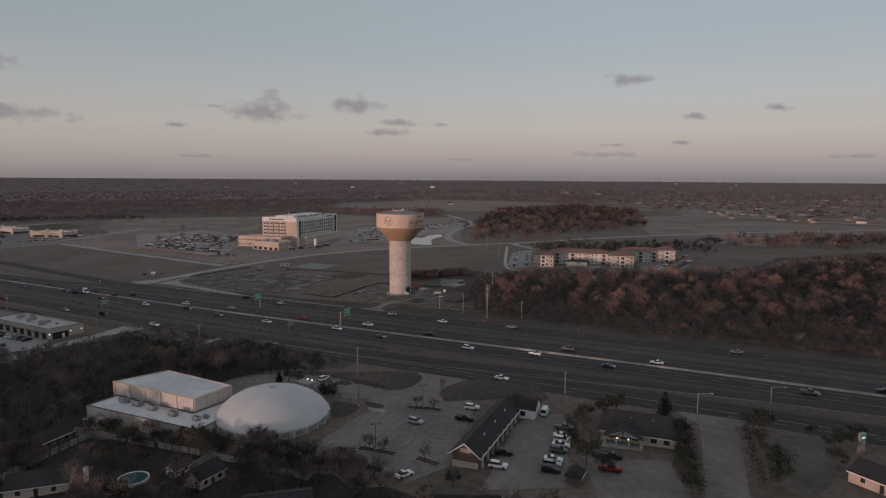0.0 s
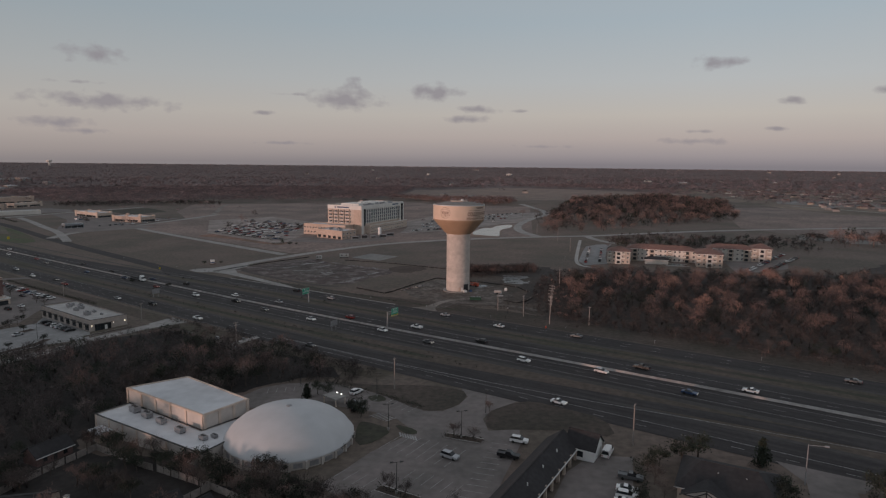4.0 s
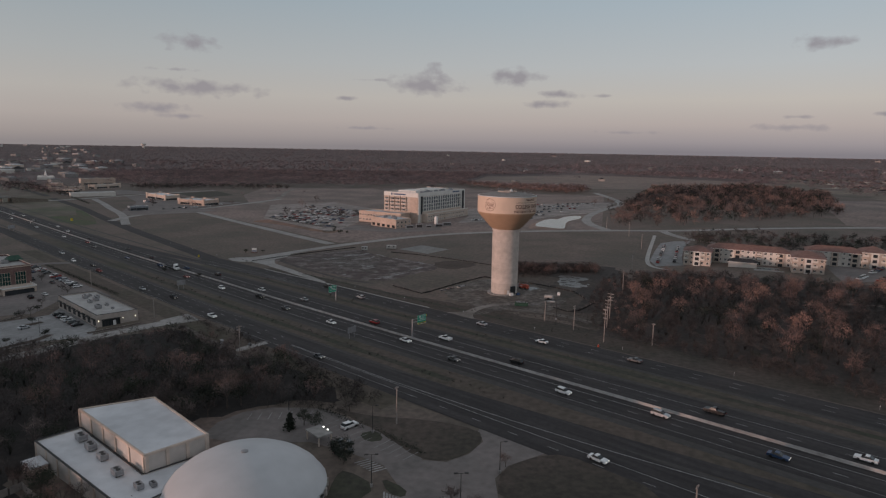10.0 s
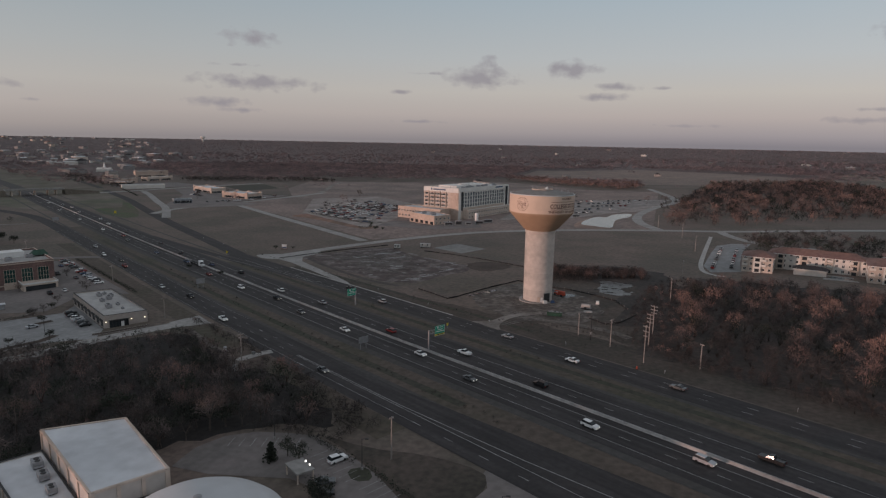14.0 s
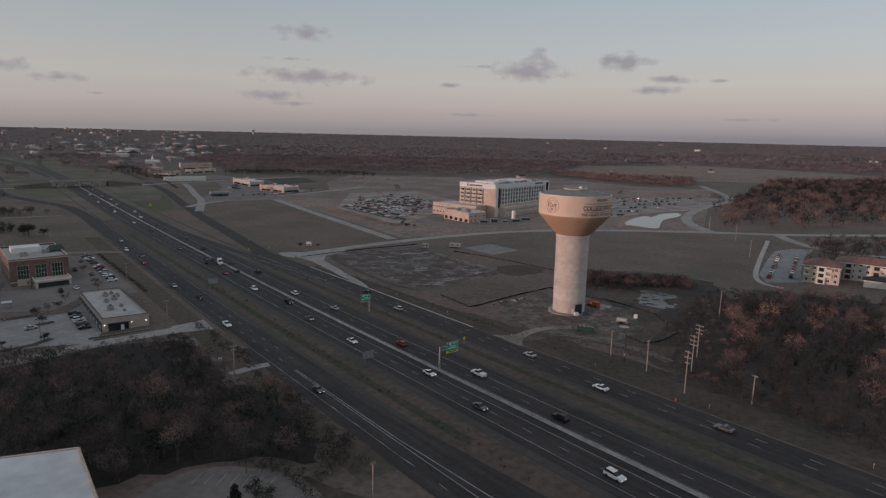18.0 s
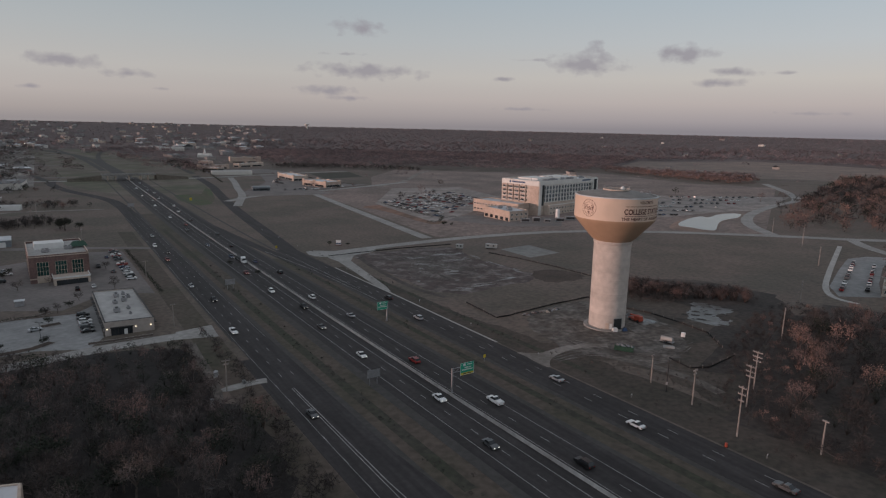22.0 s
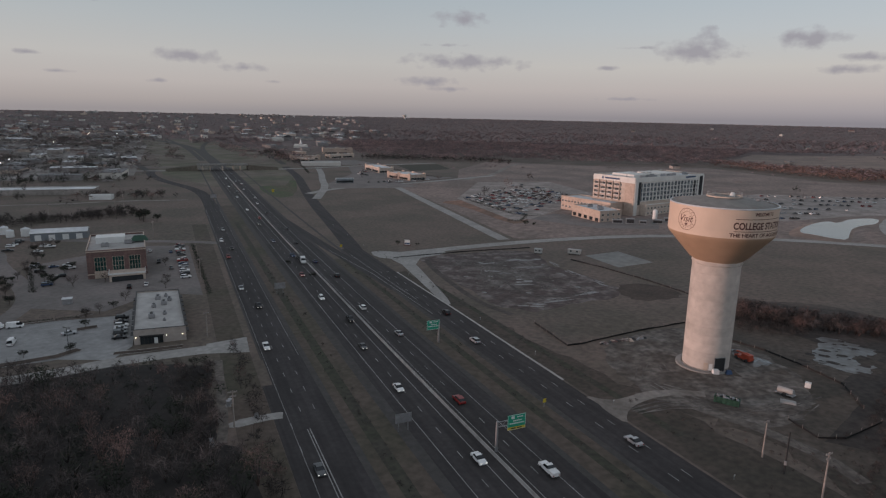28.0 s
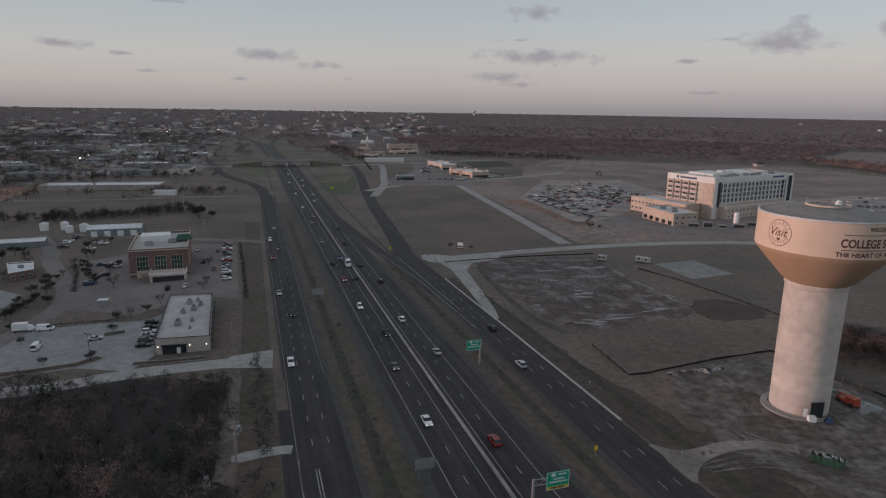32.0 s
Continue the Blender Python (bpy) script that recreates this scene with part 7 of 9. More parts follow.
part("porch_parapet", Shape().box(l * 0.35, -10.15, 3.4, l * 0.97, -9.85, 4.1).box(l * 0.35, -9.85, 3.4, l * 0.36, -0.1, 4.1).box(l * 0.96, -9.85, 3.4, l * 0.97, -0.1, 4.1), M_WHITE, off, m=m)
part("porch_opening", Shape().box(l * 0.4, -10.06, 0, l * 0.92, -10.0, 2.6), M_GLASS, off, m=m)
for i in range(4):
    if i != iF:
        windows(off, ol[i], ol[(i + 1) % 4], 5, 7.6, 2.4, 2.2, M_STONE)
        windows(off, ol[i], ol[(i + 1) % 4], 5, 3.6, 2.4, 2.2, M_STONE)
c = lerp(lerp(ol[0], ol[2], 0.5), lerp(ol[1], ol[3], 0.5), 0.5)
part("penthouse", Shape().box(-7, -5, 11, 6, 4, 14.2), M_WHITE, off, "white plant room on the roof", m=pose(c[0] - 5, c[1], 1.3, 0, 0, 64))
part("green_gable", Shape().add([(-4, -3, 12), (4, -3, 12), (4, 3, 12), (-4, 3, 12), (-2.5, 0, 14.4), (2.5, 0, 14.4)], [(0, 1, 5, 4), (2, 3, 4, 5), (1, 2, 5), (3, 0, 4), (3, 2, 1, 0)]), M_DKGREEN, off, "small dark green hipped roof", m=pose(c[0] + 5, c[1] + 9, 1.3, 0, 0, 64))
for u, v in ((0.3, 0.3), (0.7, 0.35), (0.4, 0.7)):
    p = lerp(lerp(O[0], O[1], v), lerp(O[3], O[2], v), u)
    rooftop_unit(p[0], p[1], 12.5, 64, oorg, 1.4)

# -- sheds and tanks behind the office --
M_BLUESHED = material("grey_blue_cladding", (0.20, 0.22, 0.24), 0.6, 0.2, 0.1, 0.5)
shed = gable("metal_shed", -371, -31.5, 62, 30, 13, 4.6, 1.4, M_BLUESHED, M_ROOFWHITE, "long grey-blue metal workshop with roller doors", "workshop", 0.3)
for k in range(4):
    part("roller_door", Shape().box(-1.7, -0.08, 0, 1.7, 0, 3.4), M_WHITE, shed, m=pose(-11 + 7.2 * k, -6.5, 0))
gable("metal_shed", -372, -80, 66, 22, 9, 3.4, 1.0, M_BLUESHED, M_ROOFWHITE, "low grey metal shed", "workshop", 0.3)
b3, b3o, b3l = building("small_shop", [(-291, -104), (-292, -94), (-309, -90), (-313, -100)], 4.2, M_BRICK, M_ROOFWHITE, "small brick shop with white roof", "shop", 0.4, cap=M_WHITE)
windows(b3, b3l[0], b3l[1], 3, 0.8, 1.8, 1.8, M_WHITE)
rooftop_unit(-301, -97, 3.8, 20, b3o, 1.0)
for x, y, r, h in ((-416, -59, 2.6, 4.5), (-397, -50, 2.2, 4.0), (-394, -42.5, 2.6, 4.6), (-410, -49, 2.4, 4.5)):
    t = thing("storage_tank", x, y, "white round storage tank with cone top", "tank", 0, "storage tanks")
    part("body", Shape().cyl(0, 0, -0.5, h, r, n=20), M_WHITE, t)
    part("cone", Shape().cyl(0, 0, h, h + 1.0, r, 0.2, 20), M_ROOFWHITE, t)
    part("hatch", Shape().cyl(0, 0, h + 1.0, h + 1.2, 0.3, n=8), M_GREYMETAL, t)

# -- hospital --
e1, e2 = Vector((-0.9563, 0.2924)), Vector((0.2924, 0.9563))
HC = Vector((-133.0, 290.0))


def hp(a, b):
    p = HC + e1 * a + e2 * b
    return p.x, p.y


hosp, ho, hl_ = building("hospital", [hp(0, 0), hp(0, 92), hp(42, 92), hp(42, 0)], 30.0, M_STONE, M_ROOFWHITE, "six-storey tan hospital with window bays and white top", "hospital", 1.2, 4, M_WHITE)


def hl(a, b):
    p = hp(a, b)
    return p[0] - ho[0], p[1] - ho[1]


def face(p, q, z0, z1, out, name, mat, label=""):
    m, l = edge_pose(hl(*p), hl(*q))
    return part(name, Shape().box(0, -out, z0, l, 0, z1), mat, hosp, label, m=m)


M_HOSPWHITE = material("hospital_white_panel", (0.66, 0.64, 0.61), 0.7, 0, 0.06, 0.4)
M_HOSPGLASS = material("blue_grey_glazing", (0.075, 0.098, 0.12), 0.15, 0, 0.25, 0.3)
face((42, 0), (0, 0), 25.6, 30.1, 0.35, "top_band", M_HOSPWHITE, "white panelled top storey")
face((0, 0), (0, 92), 26.2, 30.1, 0.35, "top_band", M_HOSPWHITE, "white panelled top storey")
face((9, 0), (0, 0), -3, 25.6, 0.5, "stair_tower", M_PINKSTONE, "plain peach stair tower")
face((0, 0), (0, 3.6), -3, 27.8, 0.7, "corner_pylon", M_HOSPWHITE, "pale corner pylon")
face((0, 3.6), (0, 7), 8.5, 26.5, 0.5, "corner_glazing", M_GLASS, "dark tall corner glazing")
face((0, 84), (0, 92), -3, 29.0, 0.8, "end_tower", M_HOSPWHITE, "pale end tower")
face((0, 85.5), (0, 90), 0, 28.6, 0.95, "corner_glazing", M_GLASS, "dark stair glazing")
for k in range(4):
    m, l = edge_pose(hl(42, 0), hl(0, 0))
    x = 4.2 + k * 7.0
    part("bay", Shape().box(x - 2.6, -0.9, 11.0, x + 2.6, -0.02, 26.0), M_PINKSTONE, hosp, "projecting peach window bay", m=m)
    for f in range(4):
        z = 11.8 + f * 3.6
        f_, g_ = window_mesh(4.2, 2.0, M_WHITE, M_GLASS, 2)
        w = part("window", f_, None, hosp, m=m @ pose(x, -0.92, z))
        part("pane", g_, None, w)
        part("sill", Shape().box(-2.6, -0.35, -0.35, 2.6, 0.0, -0.1), M_WHITE, w)
    for f in range(4):
        f_, g_ = window_mesh(1.2, 2.0, M_WHITE, M_GLASS, 0)
        w = part("window", f_, None, hosp, m=m @ pose(x + 3.5, -0.05, 11.8 + f * 3.6))
        part("pane", g_, None, w)
m, l = edge_pose(hl(0, 0), hl(0, 92))
part("curtain_wall", Shape().box(8, -0.25, 11.0, 83.5, -0.02, 25.8), M_HOSPGLASS, hosp, "blue-grey glazed middle storeys", m=m)
for k in range(17):
    x = 9.6 + k * 4.5
    part("bay", Shape().box(x - 0.45, -0.6, 11.0, x + 0.45, -0.26, 26.0), M_HOSPWHITE, hosp, m=m)
    for f in range(4):
        f_, g_ = window_mesh(2.9, 2.3, M_HOSPWHITE, M_HOSPGLASS, 1)
        w = part("window", f_, None, hosp, m=m @ pose(x + 2.25 if k < 16 else x - 2.25, -0.3, 11.75 + f * 3.6))
        part("pane", g_, None, w)
for f in range(5):
    part("floor_band", Shape().box(8, -0.32, 10.9 + f * 3.6, 83.5, -0.25, 11.5 + f * 3.6), M_HOSPWHITE, hosp, m=m)
part("podium", Shape().box(8, -6, -3, 90, -0.02, 9.0), M_STONE, hosp, "tan podium storeys", m=m)
part("podium_coping", Shape().box(7.9, -6.15, 9.0, 90.1, -5.7, 9.4), M_WHITE, hosp, m=m)
for f in range(2):
    for k in range(17):
        f_, g_ = window_mesh(2.0, 1.5, M_WHITE, M_GLASS, 1)
        w = part("window", f_, None, hosp, m=m @ pose(11 + k * 4.3, -6.02, 1.6 + f * 3.9))
        part("pane", g_, None, w)
m0, l0 = edge_pose(hl(42, 0), hl(0, 0))
part("sign_panel", Shape().box(12, -0.45, 27.2, 27, -0.36, 28.6).box(9, -0.45, 26.9, 10.8, -0.36, 28.9), M_BLUE, hosp, "dark sign bars", m=m0)
part("sign_panel", Shape().box(66, -0.45, 27.6, 80, -0.36, 28.9), M_BLUE, hosp, m=m)
part("plant_screen", Shape().box(5, 6, 28.8, 27, 26, 31.2), M_HOSPWHITE, hosp, "white plant screen on the roof", m=pose(*hl(38, 6), 0, 0, 0, math.degrees(math.atan2(e2.y, e2.x)) - 90))
part("plant_screen", Shape().box(5, 38, 28.8, 28, 66, 30.9), M_HOSPWHITE, hosp, m=pose(*hl(38, 6), 0, 0, 0, math.degrees(math.atan2(e2.y, e2.x)) - 90))
rr = random.Random(8)
for k in range(30):
    p = hp(rr.uniform(6, 36), rr.uniform(5, 86))
    rooftop_unit(p[0], p[1], 28.8, rr.uniform(0, 90), ho, rr.uniform(1.0, 1.8))
wing_, wo, wl_ = building("hospital_wing", [hp(9, -1), hp(9, -16), hp(62, -16), hp(62, 4), hp(42, 4), hp(42, -1)], 11.0, M_PINKSTONE, M_ROOFWHITE, "low peach stone hospital wing with square windows", "hospital", 0.8, 4, M_STONE)
ww = [(hp(62, -16)[0] - wo[0], hp(62, -16)[1] - wo[1]), (hp(9, -16)[0] - wo[0], hp(9, -16)[1] - wo[1])]
windows(wing_, ww[0], ww[1], 15, 6.4, 2.0, 1.6, M_WHITE)
windows(wing_, ww[0], ww[1], 13, 1.8, 2.2, 1.6, M_WHITE)
windows(wing_, (hp(62, 4)[0] - wo[0], hp(62, 4)[1] - wo[1]), ww[0], 4, 6.4, 2.0, 1.6, M_WHITE)
LB = [(-172, 263), (-140, 243), (-131, 261), (-160, 282)]
lowb, lo_, ll_ = building("plant_building", LB, 8.5, M_PINKSTONE, M_ROOFWHITE, "square peach plant building with louvred bays", "building", 0.7, 4, M_STONE)
lp = [(x - lo_[0], y - lo_[1]) for x, y in LB]
windows(lowb, lp[0], lp[1], 5, 0.4, 4.2, 2.6, M_DARK, M_GLASS, 3)
windows(lowb, lp[1], lp[2], 4, 1.2, 2.0, 1.6, M_WHITE)
windows(lowb, lp[1], lp[2], 4, 4.8, 2.0, 1.6, M_WHITE)
for u, v in ((0.3, 0.4), (0.5, 0.6), (0.7, 0.4)):
    p = lerp(lerp(LB[0], LB[1], u), lerp(LB[3], LB[2], u), v)
    rooftop_unit(p[0], p[1], 7.8, 40, lo_, 1.6)
ot = thing("oxygen_tank", -109, 271, "tall white gas tank on a fenced pad", "tank")
part("tank", Shape().lathe([(0.1, 1.0), (1.5, 1.5), (1.7, 2.2), (1.7, 8.2), (1.4, 9.0), (0.1, 9.3)], 20), M_WHITE, ot, smooth=True)
part("legs", Shape().box(-1.2, -1.2, -0.5, -0.9, -0.9, 1.6).box(0.9, -1.2, -0.5, 1.2, -0.9, 1.6).box(-1.2, 0.9, -0.5, -0.9, 1.2, 1.6).box(0.9, 0.9, -0.5, 1.2, 1.2, 1.6), M_GREYMETAL, ot)
for x, y, w, h in ((-128, 247, 7, 3), (-120, 251, 6, 4), (-112, 255, 5, 2.6), (-104, 262, 7, 3.2), (-100, 277, 8, 3)):
    t = thing("plant_unit", x, y, "grey generator unit in the service yard", "generator", 30, "yard units")
    part("casing", Shape().box(-w / 2, -1.6, 0.3, w / 2, 1.6, h), M_GREYMETAL, t)
    part("louvre", Shape().box(-w / 2 + 0.4, -1.68, 0.8, w / 2 - 0.4, -1.6, h - 0.5), M_DARK, t)
    part("plinth", Shape().box(-w / 2 - 0.3, -1.9, -0.6, w / 2 + 0.3, 1.9, 0.3), M_CONCRETE, t)

# -- flats with terracotta roofs --
M_CREAM = material("cream_render", (0.48, 0.41, 0.355), 0.85, 0, 0.08, 0.4, 0, (0.42, 0.36, 0.31))
M_WHITEREND = material("white_render", (0.62, 0.59, 0.55), 0.85, 0, 0.08, 0.4)


def flat_block(x, y, rz, l, w, h, mat, rise=2.4):
    g = gable("apartment_block", x, y, rz, l, w, h, rise, mat, M_TILE, "three-storey rendered flats with terracotta hipped roof", "flats", 0.8, min(w / 2, l / 2 - 0.4), "apartment blocks")
    n = max(2, int(l / 3.0))
    for sgn, a, b in ((-1, (-l / 2, -w / 2), (l / 2, -w / 2)), (1, (l / 2, w / 2), (-l / 2, w / 2))):
        for f in range(3):
            windows(g, a, b, n, 0.9 + f * (h / 3), 1.3, 1.5, M_WHITE)
    for a, b in (((l / 2, -w / 2), (l / 2, w / 2)), ((-l / 2, w / 2), (-l / 2, -w / 2))):
        for f in range(3):
            windows(g, a, b, max(1, int(w / 5)), 0.9 + f * (h / 3), 1.3, 1.5, M_WHITE)
    for k in range(max(1, int(l / 10))):
        x = -l / 2 + l * (k + 0.5) / max(1, int(l / 10))
        bay = part("bay", Shape().box(-1.9, -1.0, -1, 1.9, 0, h - 0.3), M_CREAM if mat is M_WHITEREND else M_WHITEREND, g, "projecting rendered bay", m=pose(x, -w / 2, 0))
        for f in range(3):
            part("loggia", Shape().box(-1.1, -1.06, 0.4 + f * h / 3, 1.1, -1.0, 2.2 + f * h / 3), M_GLASS, bay)
    for k in range(0, n, 3):
        for f in range(1, 3):
            part("balcony", Shape().box(-1.3, -1.2, -0.15, 1.3, 0, 0.0).box(-1.3, -1.25, 0.0, 1.3, -1.18, 1.0).box(-1.3, -1.18, 0, -1.23, 0, 1.0).box(1.23, -1.18, 0, 1.3, 0, 1.0), M_WHITEREND, g, m=pose(-l / 2 + l * (k + 0.5) / n, -w / 2, 0.75 + f * (h / 3)))
    return g


flat_block(103, 101, -12, 15, 16, 8.6, M_CREAM)
flat_block(133, 110, -14, 46, 13, 8.4, M_WHITEREND)
flat_block(160, 92, -12, 16, 25, 8.6, M_CREAM)
flat_block(181, 116, -12, 30, 13, 8.4, M_WHITEREND)
flat_block(200, 112, -12, 12, 17, 9.4, M_CREAM)
gable("pool_pavilion", 127, 95, -12, 15, 7, 3.4, 1.2, M_WHITEREND, M_SHINGLE, "open white pool pavilion with dark roof", "pavilion", 0.8, 3)
pp = thing("swimming_pool", 140, 88, "blue pool behind a pale wall", "pool", -12)
part("water", Shape().box(-5, -3, -0.2, 5, 3, 0.12), M_POOL, pp)
part("deck", Shape().box(-8, -6, -0.4, 8, -3, 0.15).box(-8, 3, -0.4, 8, 6, 0.15), M_CONCRETE, pp)

# ---- shops and town beyond ----
M_DARKROOF = material("grey_roof", (0.18, 0.18, 0.185), 0.8, 0, 0.15, 0.4)

M_FARWALL = material("drab_render", (0.33, 0.30, 0.28), 0.9, 0, 0.2, 0.3)


def shop_block(poly, h, wall, label, n=6, cat="shop", group="", bays=True):
    ob, o, l = building("shop_block", poly, h, wall, M_ROOFWHITE, label, cat, 0.6, 4, M_WHITE, group)
    if bays:
        for a, b in zip(l, l[1:] + l[:1]):
            k = max(1, int(math.dist(a, b) / 7))
            windows(ob, a, b, k, 0.4, 4.0, 2.8, M_WHITE, M_GLASS, 0, panes=False)
            m, ln = edge_pose(a, b)
            for q in (0.0, 0.5, 1.0) if ln > 30 else ():
                part("raised_parapet", Shape().box(-2.2, -0.35, 0, 2.2, 1.6, h + 1.3), wall, ob, m=m @ pose(2.4 + (ln - 4.8) * q, 0, 0))
            part("shop_glass", Shape().box(0.8, -0.04, 0.5, ln - 0.8, -0.005, 3.0), M_GLASS, ob, m=m)
    return ob


def quad(cx, cy, l, w, deg):
    c, s = math.cos(radians(deg)), math.sin(radians(deg))
    return [(cx + x * c - y * s, cy + x * s + y * c) for x, y in ((-l / 2, -w / 2), (l / 2, -w / 2), (l / 2, w / 2), (-l / 2, w / 2))]


shop_block(quad(-560, 452, 62, 20, -27), 7.0, M_STONE, "long tan shop row with white parapet")
shop_block(quad(-466, 402, 48, 24, -12), 7.0, M_PINKSTONE, "peach shop row with white roof")
shop_block(quad(-482, 312, 20, 10, 55), 5.0, M_BLUESHED, "small blue filling station shop")
shop_block(quad(-872, 664, 58, 15, 57), 11, M_PINKSTONE, "peach hotel with pale parapets")
shop_block(quad(-788, 592, 54, 14, 84), 6.5, M_STONE, "pale shop row in front of the hotel")
shop_block(quad(-868, 566, 22, 14, 10), 8, M_PINKSTONE, "small peach shop near the church")
shop_block(quad(-790, 514, 50, 14, 57), 6.5, M_PINKSTONE, "peach shop row with pale roof")
shop_block(quad(-680, 452, 58, 16, 52), 5.5, M_WHITEREND, "long low white shop with flat roof", bays=False)
shop_block(quad(-1372, 886, 62, 40, 62), 9, M_WHITEREND, "large pale windowless store", bays=False)
shop_block(quad(-1470, 900, 60, 30, 62), 7, M_FARWALL, "drab store beside the pale one", bays=False)
shop_block(quad(-765, 492, 30, 16, 10), 5, M_STONE, "small pale bank building")
shop_block([(-640, 2), (-583, 86), (-563, 72), (-620, -12)], 5.0, M_FARWALL, "long drab store with pale roof", bays=False)
shop_block(quad(-525, 62, 18, 8, 50), 4, M_WHITE, "white shed by the field", bays=False)
st = thing("church", -1070, 738, "white church with tall pointed steeple", "church", 30)
part("nave", Shape().box(-14, -7, -3, 14, 7, 5).add([(-14, -7, 5), (14, -7, 5), (14, 7, 5), (-14, 7, 5), (-14, 0, 8.5), (14, 0, 8.5)], [(0, 1, 5, 4), (2, 3, 4, 5), (1, 2, 5), (3, 0, 4)]), M_WHITEREND, st)
part("steeple", Shape().box(-2.2, -2.2, -3, 2.2, 2.2, 10.5).cyl(0, 0, 10.5, 21, 2.5, 0.1, 8), M_WHITE, st)
ft = thing("distant_water_tower", 40 - 0.6466 * 4300, -270 + 0.7628 * 4300, "pale water tower on the horizon", "water tower")
part("stem", Shape().cyl(0, 0, -3, 22, 6, 5, 12), M_WHITEREND, ft)
part("tank", Shape().lathe([(5, 20), (14, 25), (15, 28), (15, 33), (0, 36)], 20), M_WHITEREND, ft)

rt = random.Random(21)
M_GREYWALL = material("grey_masonry", (0.27, 0.255, 0.25), 0.9, 0, 0.2, 0.3)
WALLS = [M_FARWALL, M_GREYWALL, M_FARWALL, M_GREYWALL, M_GREYWALL, M_WHITEREND, M_STONE]


JOINED = {}


def plain_house(x, y, l, w, h, deg, flat_roof, wall, group):
    if group != "town buildings" or math.hypot(x, y) > 1500:      # too far to tell apart
        m = pose(x, y, terrain(x, y), 0, 0, deg)
        for key in (wall.name, "roof"):
            JOINED.setdefault(key, (Shape(), wall))
        JOINED[wall.name][0].box(-l / 2, -w / 2, -4, l / 2, w / 2, h, 0, m)
        if flat_roof:
            mats = [M_ROOFWHITE, M_DARKROOF, M_DARKROOF]
            key = rt.choice(mats)
            JOINED.setdefault(key.name, (Shape(), key))[0].box(-l / 2 - 0.2, -w / 2 - 0.2, h, l / 2 + 0.2, w / 2 + 0.2, h + 0.4, 0, m).box(-l * 0.2, -w * 0.15, h + 0.4, 0, w * 0.15, h + 1.8, 0, m)
        else:
            key = rt.choice([M_SHINGLE, M_DARKROOF, M_TILE])
            o, r = 0.6, w * 0.22
            JOINED.setdefault(key.name, (Shape(), key))[0].add([(-l / 2 - o, -w / 2 - o, h), (l / 2 + o, -w / 2 - o, h), (l / 2 + o, w / 2 + o, h), (-l / 2 - o, w / 2 + o, h), (-l / 2 + w * 0.3, 0, h + r), (l / 2 - w * 0.3, 0, h + r)], [(0, 1, 5, 4), (2, 3, 4, 5), (1, 2, 5), (3, 0, 4), (3, 2, 1, 0)], 0, m)
        return
    ob = thing("far_building", x, y, "distant low building with pale flat roof" if flat_roof else "distant house with pitched roof", "building", deg, group)
    part("wall", Shape().box(-l / 2, -w / 2, -4, l / 2, w / 2, h), wall, ob)
    if flat_roof:
        part("roof", Shape().box(-l / 2 - 0.2, -w / 2 - 0.2, h, l / 2 + 0.2, w / 2 + 0.2, h + 0.4), rt.choice([M_ROOFWHITE, M_DARKROOF, M_DARKROOF]), ob)
        part("plant", Shape().box(-l * 0.2, -w * 0.15, h + 0.4, 0, w * 0.15, h + 1.8).box(l * 0.15, -w * 0.2, h + 0.4, l * 0.3, 0, h + 1.6), M_GREYMETAL, ob)
        part("shopfront", Shape().box(-l * 0.4, -w / 2 - 0.06, 0.4, l * 0.4, -w / 2, h * 0.55), M_GLASS, ob)
    else:
        o, r = 0.6, w * 0.22
        part("roof", Shape().add([(-l / 2 - o, -w / 2 - o, h), (l / 2 + o, -w / 2 - o, h), (l / 2 + o, w / 2 + o, h), (-l / 2 - o, w / 2 + o, h), (-l / 2 + w * 0.3, 0, h + r), (l / 2 - w * 0.3, 0, h + r)], [(0, 1, 5, 4), (2, 3, 4, 5), (1, 2, 5), (3, 0, 4), (3, 2, 1, 0)]), rt.choice([M_SHINGLE, M_DARKROOF, M_TILE]), ob)


SITES = []


def free(x, y, r):
    if any((x - a) ** 2 + (y - b) ** 2 < (r + c) ** 2 for a, b, c in SITES):
        return False
    SITES.append((x, y, r))
    return True


def hv(x, y):
    return -0.8742 * x + 0.4856 * y, 0.4856 * x + 0.8742 * y


tries = 0
while len(SITES) < 52 and tries < 2000:            # stores along the town streets
    tries += 1
    u, v = rt.uniform(640, 1300), -rt.uniform(195, 540)
    x, y = hw(u, v)
    big_ = rt.random() < 0.6
    l, w = (rt.uniform(24, 52), rt.uniform(14, 24)) if big_ else (rt.uniform(12, 20), rt.uniform(9, 13))
    if free(x, y, l * 0.55):
        plain_house(x, y, l, w, rt.uniform(4.5, 7.5) if big_ else 3.6, HW_DEG + rt.choice([0, 90]) + rt.uniform(-8, 8), big_, rt.choice(WALLS), "town buildings")
tries = 0
while len(SITES) < 290 and tries < 5000:
    tries += 1
    u, v = rt.uniform(560, 2600), -rt.uniform(190, 1150)
    x, y = hw(u, v)
    if v < -230 - (u - 400) * 0.62 or (u < 700 and v > -330):
        continue
    big_ = rt.random() < 0.4
    l, w = (rt.uniform(28, 75), rt.uniform(16, 34)) if big_ else (rt.uniform(12, 24), rt.uniform(9, 14))
    if free(x, y, l * 0.6):
        plain_house(x, y, l, w, rt.uniform(4.5, 8) if big_ else rt.uniform(3, 5), HW_DEG + rt.choice([0, 90]) + rt.uniform(-6, 6), big_, rt.choice(WALLS), "town buildings")
n0 = len(SITES)
